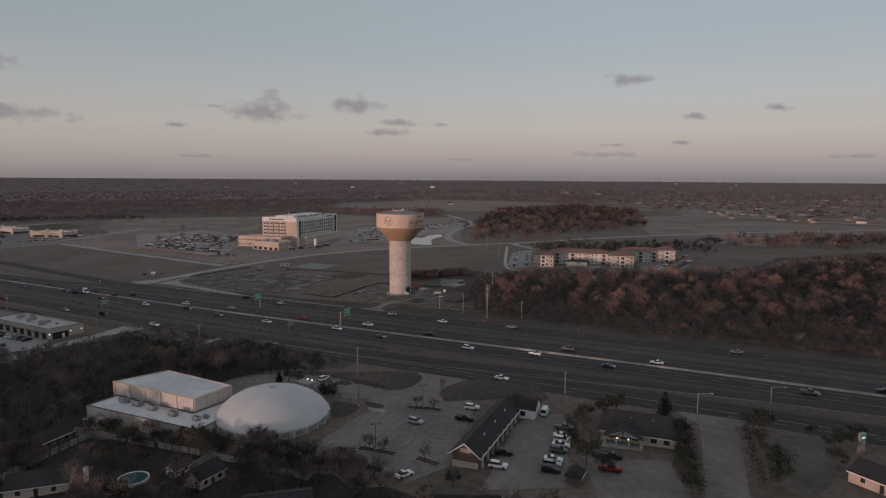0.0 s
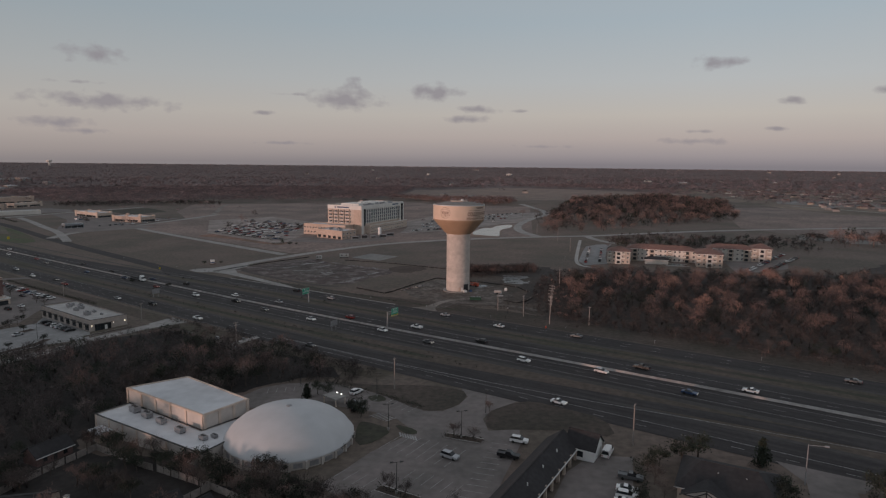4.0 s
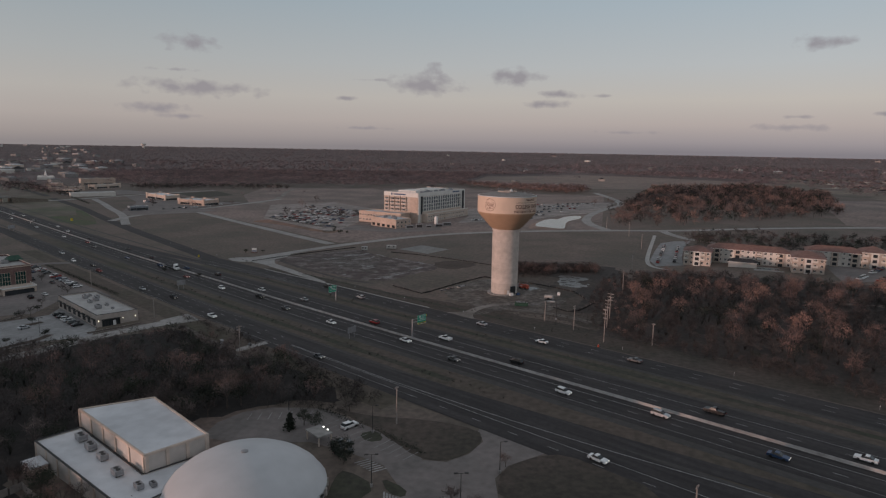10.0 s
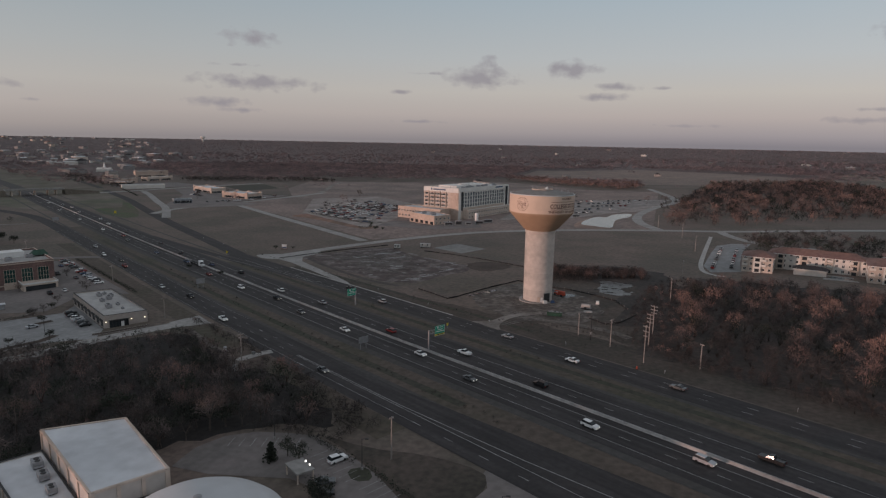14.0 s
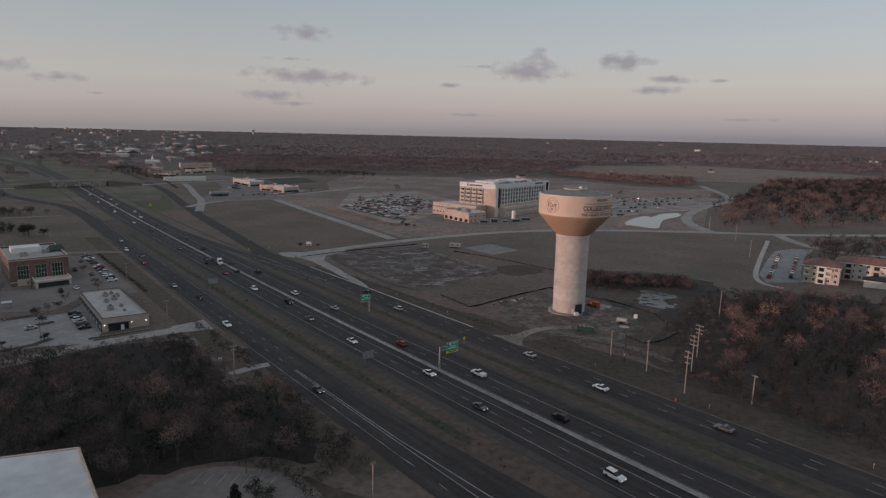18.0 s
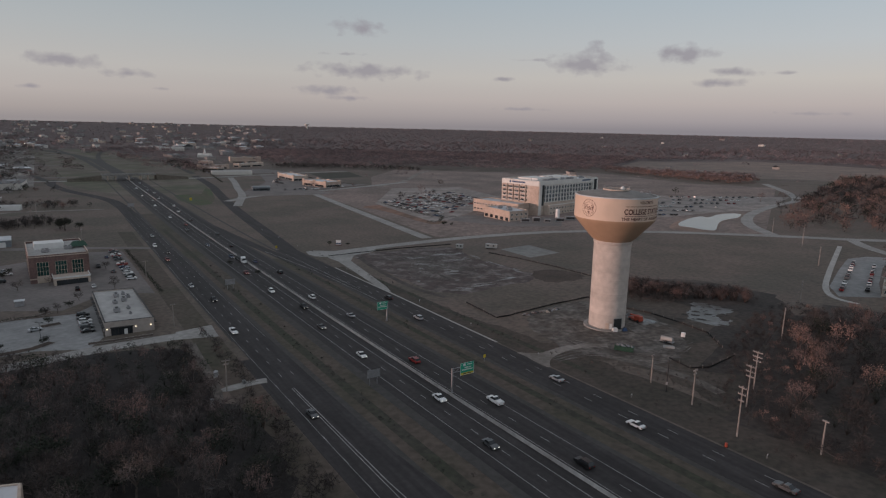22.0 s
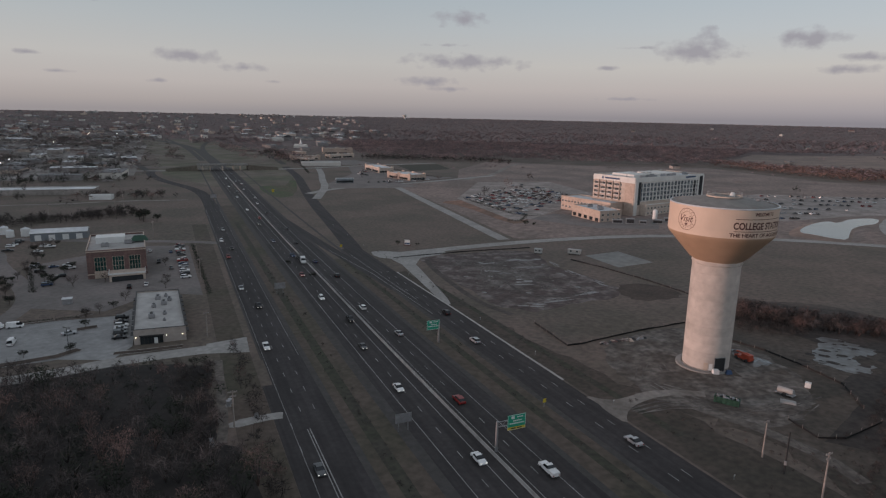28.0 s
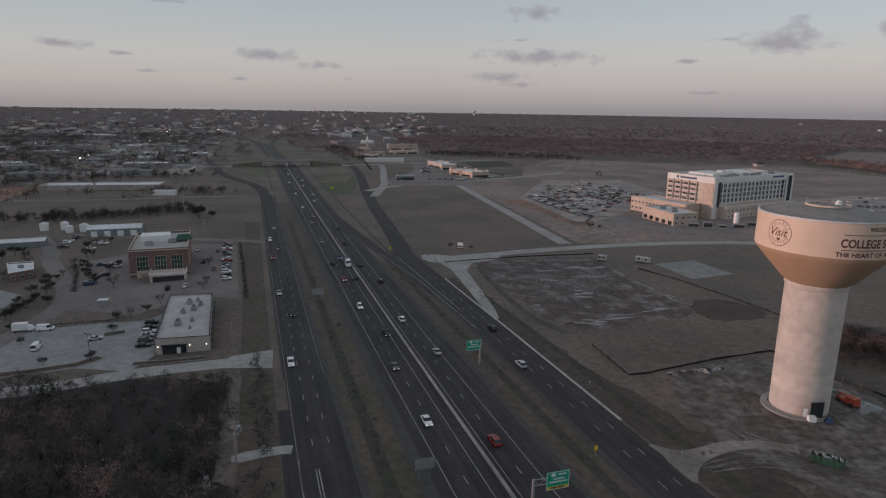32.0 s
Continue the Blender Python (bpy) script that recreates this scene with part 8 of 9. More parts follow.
while len(SITES) < n0 + 45:
    u, v = rt.uniform(1000, 2800), rt.uniform(60, 620)
    x, y = hw(u, v)
    if v > 60 + (u - 900) * 0.3:
        continue
    l = rt.uniform(25, 80)
    if free(x, y, l * 0.6):
        plain_house(x, y, l, rt.uniform(16, 34), rt.uniform(5, 9), HW_DEG + rt.uniform(-10, 10), True, rt.choice(WALLS), "town buildings")
n0, tries = len(SITES), 0
while len(SITES) < n0 + 210 and tries < 6000:      # housing estate
    tries += 1
    k = rt.random() ** 0.7
    x, y = lerp(lerp((470, 560), (620, 440), rt.random()), lerp((430, 1500), (1350, 1500), rt.random()), k)
    if x + y > 1080 and free(x, y, 13):
        plain_house(x, y, rt.uniform(11, 15), rt.uniform(8, 10), 3.2, rt.uniform(0, 180), False, rt.choice(WALLS), "estate houses")
for k in range(6):
    a = rt.uniform(1100, 1500)
    x, y = -150 + rt.uniform(-250, 250), 800 + rt.uniform(-120, 400)
    if free(x, y, 60):
        plain_house(x, y, 22, 12, 4.5, rt.uniform(0, 180), rt.random() < 0.5, M_FARWALL, "farm buildings")
for k in range(420):                               # the town's far reaches
    u, v = rt.uniform(1500, 4600), rt.uniform(-1, 0.22)
    v = v * (u * 0.75) if v < 0 else 120 + v * u
    x, y = hw(u, v)
    if math.hypot(x, y) < 4800:
        l = rt.uniform(20, 60)
        plain_house(x, y, l, rt.uniform(12, 26), rt.uniform(7, 10), HW_DEG + rt.uniform(-15, 15), rt.random() < 0.8, rt.choice(WALLS), "far town")
for k in range(18):
    a, r = radians(rt.uniform(60, 118)), rt.uniform(1900, 4200)
    x, y = r * math.cos(a), r * math.sin(a)
    plain_house(x, y, rt.uniform(12, 30), rt.uniform(9, 14), rt.uniform(6, 8), rt.uniform(0, 180), rt.random() < 0.6, rt.choice(WALLS), "far town")
for key, (s, mt) in JOINED.items():
    if s.v:
        solid("distant_houses", s, mt, "distant houses and stores of the town", "buildings", kind="stuff")
M_ESTATE = material("estate_ground", (0.22, 0.17, 0.135), 0.95, 0, 0.25, 0.08, 0, (0.12, 0.10, 0.08))
area("ground_estate", [(455, 560), (620, 425), (1380, 1480), (420, 1520), (385, 930)], M_ESTATE, 0.07, "bare estate ground with streets", size=70)
area("ground_lower_field", [(262, 342), (330, 660), (450, 700), (520, 500), (640, 430), (520, 318), (300, 262)], M_MEADOW, 0.04, "dull brown meadow", size=50)
for pts in ([(468, 735), (540, 600), (640, 486), (760, 400)], [(480, 820), (620, 900), (760, 1060), (900, 1400)], [(430, 1000), (620, 1080), (900, 1120)]):
    lane("road_estate", M_CONCRETE, pts, 9, 0.13, "pale estate street")
for poly in ([(293, 280), (320, 268), (306, 235), (281, 246)], [(321, 256), (349, 246), (336, 215), (306, 220)]):
    area("slab_pale", poly, M_PAD, 0.06, "pale graded slab beside the street", "slab")
area("ground_orange_soil", ring_poly([(567, 600), (632, 606), (676, 562), (690, 500), (632, 492), (580, 508), (519, 514)], 1), M_REDDIRT, 0.075, "orange cleared soil of the new estate", size=40)
area("ground_estate_streets", [(470, 800), (560, 690), (700, 760), (640, 900), (520, 940)], M_PAD, 0.08, "pale cleared building land", size=60)
area("ground_town", [hw(700, -185), hw(1400, -190), hw(2600, -300), hw(2600, -1300), hw(1200, -760), hw(640, -420)], material("town_ground", (0.27, 0.25, 0.24), 0.95, 0, 0.3, 0.03, 0, (0.14, 0.125, 0.11), big=0.3), 0.06, "grey town ground with streets and lots", size=90)
for v in (-260, -420, -640):
    lane("road_town", M_LOT, [hw(640, v * 0.8), hw(1300, v), hw(2400, v * 1.3)], 11, 0.14, "grey town street")
for pts, wd in (([(-860, 366), (-1191, 535), (-1645, 732), (-2094, 907)], 9), ([(-885, 395), (-1280, 618), (-1583, 870), (-1622, 1109)], 9), ([(-727, 420), (-886, 518), (-1237, 695), (-1525, 814)], 9), ([(-755, 222), (-951, 296), (-1174, 367), (-1400, 430)], 9)):
    lane("road_interchange", M_SHOULDER, pts, wd, 0.17, "grey road beyond the bridge")
for u in (820, 1080, 1450, 1900):
    lane("road_town", M_LOT, [hw(u, -150), hw(u + 30, -500), hw(u + 10, -900)], 10, 0.15, "grey town street")
GLOW = lamp_material("street_light_glow", (1.0, 0.95, 0.85), 9.0)
for k in range(16):
    x, y = hw(rt.uniform(650, 1900), -rt.uniform(200, 700))
    p = thing("street_lamp", x, y, "lit street lamp in the town", "lamp", 0, "town lamps")
    part("pole", Shape().cyl(0, 0, -0.5, 9, 0.15, n=6), M_GREYMETAL, p)
    part("lamp_head", Shape().box(-0.4, -0.4, 9, 0.4, 0.4, 9.4), GLOW, p)

# ---- trees ----
def island_vary(mt, amount=0.45):
    """Lets each loose leaf clump differ a little."""
    nt, ln = mt.node_tree.nodes, mt.node_tree.links
    bsdf = nt["Principled BSDF"]
    src = bsdf.inputs["Base Color"].links[0].from_socket
    geo = nt.new("ShaderNodeNewGeometry")
    r = nt.new("ShaderNodeMapRange")
    r.inputs[3].default_value, r.inputs[4].default_value = 1 - amount, 1 + amount
    ln.new(geo.outputs["Random Per Island"], r.inputs[0])
    m = nt.new("ShaderNodeMixRGB")
    m.blend_type = "MULTIPLY"
    m.inputs[0].default_value = 1
    ln.new(src, m.inputs[1])
    ln.new(r.outputs[0], m.inputs[2])
    ln.new(m.outputs[0], bsdf.inputs["Base Color"])
    return mt


M_RUST = island_vary(material("rust_leaves", (0.205, 0.128, 0.112), 0.9, 0, 0.25, 0.3, 0, (0.125, 0.086, 0.078), obj_vary=0.35), 0.3)
M_TWIG = island_vary(material("grey_twigs", (0.078, 0.062, 0.058), 0.95, 0, 0.25, 0.3, 0, (0.050, 0.042, 0.041), obj_vary=0.35))
M_ROSE = island_vary(material("orange_leaves", (0.262, 0.155, 0.126), 0.9, 0, 0.25, 0.3, 0, (0.175, 0.112, 0.096), obj_vary=0.3), 0.3)
M_ASH = island_vary(material("pale_twigs", (0.140, 0.108, 0.100), 0.95, 0, 0.25, 0.3, 0, (0.100, 0.080, 0.076), obj_vary=0.3))
M_EVER = island_vary(material("evergreen_leaves", (0.027, 0.034, 0.022), 0.9, 0, 0.25, 0.4, 0, (0.019, 0.023, 0.016), obj_vary=0.3), 0.3)
# far canopies paler, pinker than near trees: haze and low sun put into colour
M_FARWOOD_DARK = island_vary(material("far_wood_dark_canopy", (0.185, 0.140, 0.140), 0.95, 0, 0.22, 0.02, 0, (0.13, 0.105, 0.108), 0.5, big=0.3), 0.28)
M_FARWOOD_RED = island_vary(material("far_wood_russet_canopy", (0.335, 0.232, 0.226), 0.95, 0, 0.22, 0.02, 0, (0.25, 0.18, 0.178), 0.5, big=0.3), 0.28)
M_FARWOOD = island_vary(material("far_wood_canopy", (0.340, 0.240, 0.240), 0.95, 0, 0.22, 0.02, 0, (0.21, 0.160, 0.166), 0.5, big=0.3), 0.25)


def even_shade(mt):
    """Canopy seen from afar: shade the loose pieces as one crown, its fixed normal gently tilted to the sun."""
    nt, ln = mt.node_tree.nodes, mt.node_tree.links
    nv = nt.new("ShaderNodeCombineXYZ")
    nv.inputs[0].default_value, nv.inputs[1].default_value, nv.inputs[2].default_value = -0.36, -0.38, 0.852
    ln.new(nv.outputs[0], nt["Principled BSDF"].inputs["Normal"])
    return mt


# town trees too are lightened for haze in their base colour
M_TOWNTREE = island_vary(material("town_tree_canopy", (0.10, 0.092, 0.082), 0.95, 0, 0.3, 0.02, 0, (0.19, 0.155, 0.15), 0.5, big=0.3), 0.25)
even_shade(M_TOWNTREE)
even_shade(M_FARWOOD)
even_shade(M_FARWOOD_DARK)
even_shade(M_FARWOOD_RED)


def leaf_cloud(rg, centres, per, spread, size, twiggy=False):
    """Small leaf or twig pieces round the given centres."""
    v, q = [], []
    for c, k in centres:
        for _ in range(per):
            o = Vector((rg.gauss(0, 1), rg.gauss(0, 1), rg.gauss(0, 0.75))) * spread * k
            p = Vector(c) + o
            d = Vector((rg.gauss(0, 1), rg.gauss(0, 1), rg.gauss(0, 1) + (1.2 if twiggy else 0))).normalized()
            e = d.orthogonal().normalized()
            e = (Matrix.Rotation(rg.uniform(0, 6.28), 3, d) @ e)
            l = size * rg.uniform(0.6, 1.4)
            w = l * (0.16 if twiggy else 0.75)
            n = len(v)
            if twiggy:
                l *= 2.2
                v += [tuple(p - e * w * 0.5), tuple(p + e * w * 0.5), tuple(p + d * l)]
                q.append((n, n + 1, n + 2))
            else:
                v += [tuple(p - e * w * 0.5), tuple(p + e * w * 0.5 + d * l * 0.2), tuple(p + d * l * 0.9 + e * w * 0.25), tuple(p - e * w * 0.4 + d * l * 0.7)]
                q.append((n, n + 1, n + 2, n + 3))
    return v, q


CROWN_MAT = {"rust": M_RUST, "rose": M_ROSE, "twig": M_TWIG, "ash": M_ASH, "ever": M_EVER}


def tree_meshes(seed, kind, h):
    rg = random.Random(seed)
    wood, tips = Shape(), []
    trunk_h = h * rg.uniform(0.28, 0.38)
    lean = Vector((rg.uniform(-0.5, 0.5), rg.uniform(-0.5, 0.5), trunk_h))
    wood.rod((0, 0, -0.4), lean, 0.028 * h, 0.02 * h, 7)
    for i in range(rg.randint(5, 7)):
        a = 6.283 * i / 6 + rg.uniform(-0.4, 0.4)
        out = h * rg.uniform(0.16, 0.34)
        end = lean + Vector((math.cos(a) * out, math.sin(a) * out, h * rg.uniform(0.22, 0.5)))
        start = lean * rg.uniform(0.75, 1.0)
        wood.rod(start, end, 0.013 * h, 0.007 * h, 5)
        for j in range(rg.randint(2, 4)):
            b = a + rg.uniform(-1.1, 1.1)
            s = start.lerp(end, rg.uniform(0.45, 1.0))
            t = s + Vector((math.cos(b) * h * 0.14, math.sin(b) * h * 0.14, h * rg.uniform(0.04, 0.2)))
            wood.rod(s, t, 0.006 * h, 0.003 * h, 4)
            tips.append((t, rg.uniform(0.7, 1.25)))
    tips.append((lean + Vector((0, 0, h * 0.45)), 1.1))
    if kind in ("rust", "rose"):
        v, q = leaf_cloud(rg, tips, 38, h * 0.088, 0.17)
        v2, q2 = leaf_cloud(rg, tips, 34, h * 0.09, 0.5, True)
    elif kind in ("twig", "ash"):
        v, q = leaf_cloud(rg, tips, 34, h * 0.09, 0.55, True)
        v2, q2 = leaf_cloud(rg, tips, 6, h * 0.09, 0.26)
    else:
        v, q = leaf_cloud(rg, [(Vector((t.x * 0.95, t.y * 0.95, t.z * 0.85)), k) for t, k in tips], 60, h * 0.088, 0.44)
        v2, q2 = [], []
    crown = Shape()
    crown.add(v, q).add(v2, q2)
    mat = CROWN_MAT[kind]
    return wood.mesh("trunk", M_BARK), crown.mesh("crown", mat)


TREES = {k: [tree_meshes(100 * i + s, k, hh) for s, hh in ((1, 9.0), (2, 10.5), (3, 8.0), (4, 9.5))] for i, k in enumerate(("rust", "twig", "ever", "rose", "ash"))}
LABEL = {"rust": "winter oak still holding rust-brown leaves", "rose": "winter oak with pale orange-brown leaves", "ash": "bare winter tree with pale grey twigs", "twig": "bare grey-brown winter tree with fine twigs", "ever": "dark green evergreen tree with dense crown"}


def tree(x, y, kind, scale, rg, group, squat=1.0, name="tree"):
    w, c = rg.choice(TREES[kind])
    ob = thing(name, x, y, LABEL[kind] if name == "tree" else "dark rounded evergreen shrub", name, rg.uniform(0, 360), group)
    ob.scale = (scale * rg.uniform(0.9, 1.15), scale * rg.uniform(0.9, 1.15), scale * squat)
    part("trunk", w, None, ob)
    part("crown", c, None, ob)


def inside(p, poly):
    x, y, hit = p[0], p[1], False
    for (x0, y0), (x1, y1) in zip(poly, poly[1:] + poly[:1]):
        if (y0 > y) != (y1 > y) and x < (x1 - x0) * (y - y0) / (y1 - y0) + x0:
            hit = not hit
    return hit


def scatter(poly, step, rg):
    xs, ys = [p[0] for p in poly], [p[1] for p in poly]
    out, y = [], min(ys)
    while y < max(ys):
        x = min(xs)
        while x < max(xs):
            p = x + rg.uniform(-0.45, 0.45) * step, y + rg.uniform(-0.45, 0.45) * step
            if inside(p, poly):
                out.append(p)
            x += step
        y += step
    return out


def pick(rg, mix):
    r = rg.random()
    for k, s in mix:
        r -= s
        if r < 0:
            return k
    return mix[0][0]


def thin_crown(i, kind, coarse=False):
    """A rounded crown of several lumps; small leaves or twigs lie round each lump."""
    rg = random.Random(900 + i)
    h = 9.0
    lumps = [(Vector((0, 0, h * 0.68)), h * 0.25)]
    for k in range(7):
        a, z = 0.9 * k + rg.uniform(-0.4, 0.4), rg.uniform(0.36, 0.72)
        r = h * 0.30 * math.sqrt(max(0.1, 1.25 - z))
        lumps.append((Vector((math.cos(a) * r, math.sin(a) * r, z * h)), h * rg.uniform(0.13, 0.20)))
    sh = Shape()
    twiggy = kind in ("twig", "ash")
    leafy = kind in ("rust", "rose")
    per = (8 if twiggy else 12 if leafy else 9) if coarse else (26 if twiggy else 52 if leafy else 38)
    size = (0.62 if leafy else 0.75) if coarse else 0.30 if leafy else 0.36
    v, q = [], []
    for c, rad in lumps:
        for j in range(per):
            d = Vector((rg.gauss(0, 1), rg.gauss(0, 1), rg.gauss(0.25, 0.9))).normalized()
            p = c + d * rad * rg.uniform(0.55, 1.12)
            t = (d + Vector((rg.gauss(0, 0.9), rg.gauss(0, 0.9), rg.gauss(0, 0.9)))).normalized()
            e = Matrix.Rotation(rg.uniform(0, 6.28), 3, t) @ t.orthogonal().normalized()
            n, l = len(v), size * rg.uniform(0.6, 1.5)
            if twiggy:
                p = c + d * rad * rg.uniform(0.1, 0.8)
                v += [tuple(p - e * l * 0.2), tuple(p + e * l * 0.2), tuple(p + t * l * 4.2)]
                q.append((n, n + 1, n + 2))
            elif leafy and j % 5 > 1:
                p = c + d * rad * rg.uniform(0.3, 0.95)
                v += [tuple(p - e * l * 0.17), tuple(p + e * l * 0.17), tuple(p + (t + d * 0.5) * l * 2.4)]
                q.append((n, n + 1, n + 2))
            else:
                f = t.cross(e)
                v += [tuple(p - e * l * 0.5), tuple(p - f * l * 0.45), tuple(p + e * l * 0.55), tuple(p + f * l * 0.5)]
                q.append((n, n + 1, n + 2, n + 3))
    sh.add(v, q)
    for c, _ in lumps[:2 if coarse else 6]:
        sh.rod((0, 0, 0), c, 0.12, 0.03, 3)
    return sh.mesh("thin_crown", M_BARK)


def join_trees(name, spots, label, mats=("rust", "rose", "twig", "ash", "ever"), coarse=False):
    """Trees farther in, joined by kind into one object of stuff each."""
    for kind in mats:
        mine = [s for s in spots if s[2] == kind]
        if not mine:
            continue
        V, F, n = [], [], 0
        fine = [thin_crown(i, kind, coarse) for i in range(6)]
        plain = fine if coarse else [thin_crown(i, kind, True) for i in range(6)]
        rg = random.Random(len(mine))
        for x, y, _, sc in mine:
            c = (plain if sc < 0.5 or math.hypot(x - 45, y + 230) > 330 else fine)[rg.randint(0, 5)]
            nv = len(c.vertices)
            co = np.empty(nv * 3)
            c.vertices.foreach_get("co", co)
            co = co.reshape(-1, 3)
            a = rg.uniform(0, 6.28)
            r = np.array([[math.cos(a), -math.sin(a), 0], [math.sin(a), math.cos(a), 0], [0, 0, 1]])
            V.append(co @ r.T * (sc, sc, sc * rg.uniform(0.85, 1.15)) + (x, y, terrain(x, y)))
            ids = np.empty(len(c.loops), dtype=np.int64)
            c.loops.foreach_get("vertex_index", ids)
            tot = np.empty(len(c.polygons), dtype=np.int64)
            c.polygons.foreach_get("loop_total", tot)
            F.append((ids + n, tot))
            n += nv
        bulk_mesh(name, np.concatenate(V), np.concatenate([f[0] for f in F]), np.concatenate([f[1] for f in F]), CROWN_MAT[kind], label)


def bulk_mesh(name, verts, loops, totals, mat, label):
    me = bpy.data.meshes.new(name)
    me.vertices.add(len(verts))
    me.vertices.foreach_set("co", verts.astype(np.float32).ravel())
    me.loops.add(len(loops))
    me.loops.foreach_set("vertex_index", loops.astype(np.int32))
    me.polygons.add(len(totals))
    me.polygons.foreach_set("loop_start", np.concatenate([[0], np.cumsum(totals)[:-1]]).astype(np.int32))
    me.update(calc_edges=True)
    me.materials.append(mat)
    return tagged(new(name, me), label, "woodland", kind="stuff")


rw = random.Random(31)
WOOD_R = [(58, -64), (129, -106), (200, -146), (330, -215), (430, -120), (430, 110), (330, 100), (236, 40), (205, 34), (165, 36), (130, 44), (95, 52), (70, 50), (62, 20)]
spots = scatter(WOOD_R, 5.8, rw)
spots.sort(key=lambda p: p[1] + 0.55 * p[0])
rest = []
for i, (x, y) in enumerate(spots):
    grove = noise.noise(Vector((x * 0.05, y * 0.05, 2.0)))
    kind = pick(rw, (("rust", 0.22), ("rose", 0.14), ("twig", 0.44), ("ash", 0.10), ("ever", 0.10)) if grove > 0.0 else (("twig", 0.64), ("ash", 0.10), ("rust", 0.09), ("rose", 0.03), ("ever", 0.14)))
    if y + 0.55 * x < 2:
        kind = pick(rw, (("twig", 0.78), ("rust", 0.04), ("ash", 0.08), ("ever", 0.10)))
    sc = (rw.uniform(0.75, 1.2) if kind in ("rust", "rose") else rw.uniform(0.55, 1.0)) * (0.6 if y + 0.55 * x < -24 else 1.0)
    if i < 46:
        tree(x, y, kind, sc, rw, "roadside wood")
    else:
        rest.append((x, y, kind, sc))
join_trees("wood_canopy", rest, "dense winter woodland of rust and grey trees")
WOOD_L = [(-156, -132), (-147, -109), (-121, -87), (-99, -98), (-90, -107), (-58, -116), (-31, -135), (-26, -143), (-50, -151), (-60, -166), (-84, -184), (-84, -200), (-150, -238), (-250, -190)]
spots = scatter(WOOD_L, 5.2, rw)
rest = []
for i, (x, y) in enumerate(spots):
    kind = pick(rw, (("twig", 0.60), ("ash", 0.08), ("rust", 0.08), ("ever", 0.24)))
    sc = rw.uniform(0.55, 1.0) * (0.6 if y > -120 and x < -95 else 1.0)
    if math.hypot(x + 60, y + 165) < 26:
        tree(x, y, kind, sc, rw, "thicket by the hall")
    else:
        rest.append((x, y, kind, sc))
join_trees("thicket_canopy", rest, "dense dark winter thicket")
# single trees and shrubs
def cedar(x, y, h, rg):
    ob = thing("tree", x, y, "dark conical cedar tree", "tree", rg.uniform(0, 360), "garden trees")
    part("trunk", Shape().rod((0, 0, -0.4), (0, 0, h * 0.8), 0.16, 0.04), M_BARK, ob)
    v, q = leaf_cloud(rg, [(Vector((0, 0, 0.4 + h * 0.9 * k / 14)), 1.0 - k / 15.5) for k in range(14)], 90, h * 0.15, 0.5)
    part("crown", Shape().add([(a, b, max(c, 0.05)) for a, b, c in v], q), M_EVER, ob)


cedar(92.9, -196.0, 7.5, rw)
cedar(-30.5, -161.5, 4.5, rw)
SINGLES = (
    # round the domed hall
    (-11, -172.6, "ever", 0.62), (-9.3, -175.5, "ever", 0.5), (-13.5, -171, "ever", 0.45), (-24, -160, "ever", 0.5), (-28, -158.5, "ever", 0.5),
    (-40, -208.5, "ever", 0.62), (-36.5, -211, "ever", 0.55), (-23.5, -210, "ever", 0.62), (-19.5, -211, "ever", 0.5), (-8.5, -197, "ever", 0.3), (-8, -192, "ever", 0.3),
    # row beside the office
    (79, -194.5, "ever", 0.75), (75, -196, "ever", 0.7), (69.4, -198, "ever", 0.6), (66, -201, "ever", 0.5), (63.2, -226.5, "ever", 0.75), (66, -231, "ever", 0.6), (61.5, -215, "ever", 0.4),
    (93.5, -207, "ever", 0.55), (91.5, -212, "ever", 0.6), (90, -216.5, "ever", 0.55), (88.5, -221, "ever", 0.6), (87, -225.5, "ever", 0.55), (85.6, -230, "ever", 0.65), (84, -236, "ever", 0.65), (83, -242, "ever", 0.6),
    (112, -210, "ever", 0.85), (116, -208, "ever", 0.7), (108, -225.5, "ever", 0.75), (106, -233.5, "ever", 0.85), (103, -241, "ever", 0.8), (110, -217, "ever", 0.5),
    (126.5, -221, "ever", 0.6), (131, -219, "ever", 0.65), (136, -216, "ever", 0.7), (122, -231.3, "ever", 0.6), (126.8, -211.5, "ever", 0.4), (142, -222, "ever", 0.7), (147, -232, "twig", 0.8), (66.5, -207, "twig", 0.6), (67, -214, "twig", 0.55),
    # car park
    (8, -215.5, "twig", 0.5), (12, -217.5, "twig", 0.45), (19, -186, "twig", 0.45), (24.5, -188, "twig", 0.45), (23, -222.5, "twig", 0.5), (27.5, -168.5, "rust", 0.4), (30, -236, "ever", 0.5),
    (-100, -171, "rust", 0.9), (-188, -95, "ever", 0.4), (-203, -89, "ever", 0.35), (-166.5, -109, "ever", 0.4), (-173, -120, "ever", 0.35), (-198, -120, "ever", 0.35), (-217, -119, "ever", 0.4))
for x, y, k, s in SINGLES:
    tree(x, y, k, s, rw, "garden trees")
HOUSES = ((-83, -206.5, 7), (-38.5, -226, 4.2), (-30, -230.5, 5.5), (-69, -232, 9), (-48, -229.5, 5), (-59.5, -229.5, 3.0), (-8, -246, 9), (-100, -226, 9))
def clear_of_houses(x, y):
    return all(math.hypot(x - a, y - b) > r for a, b, r in HOUSES)


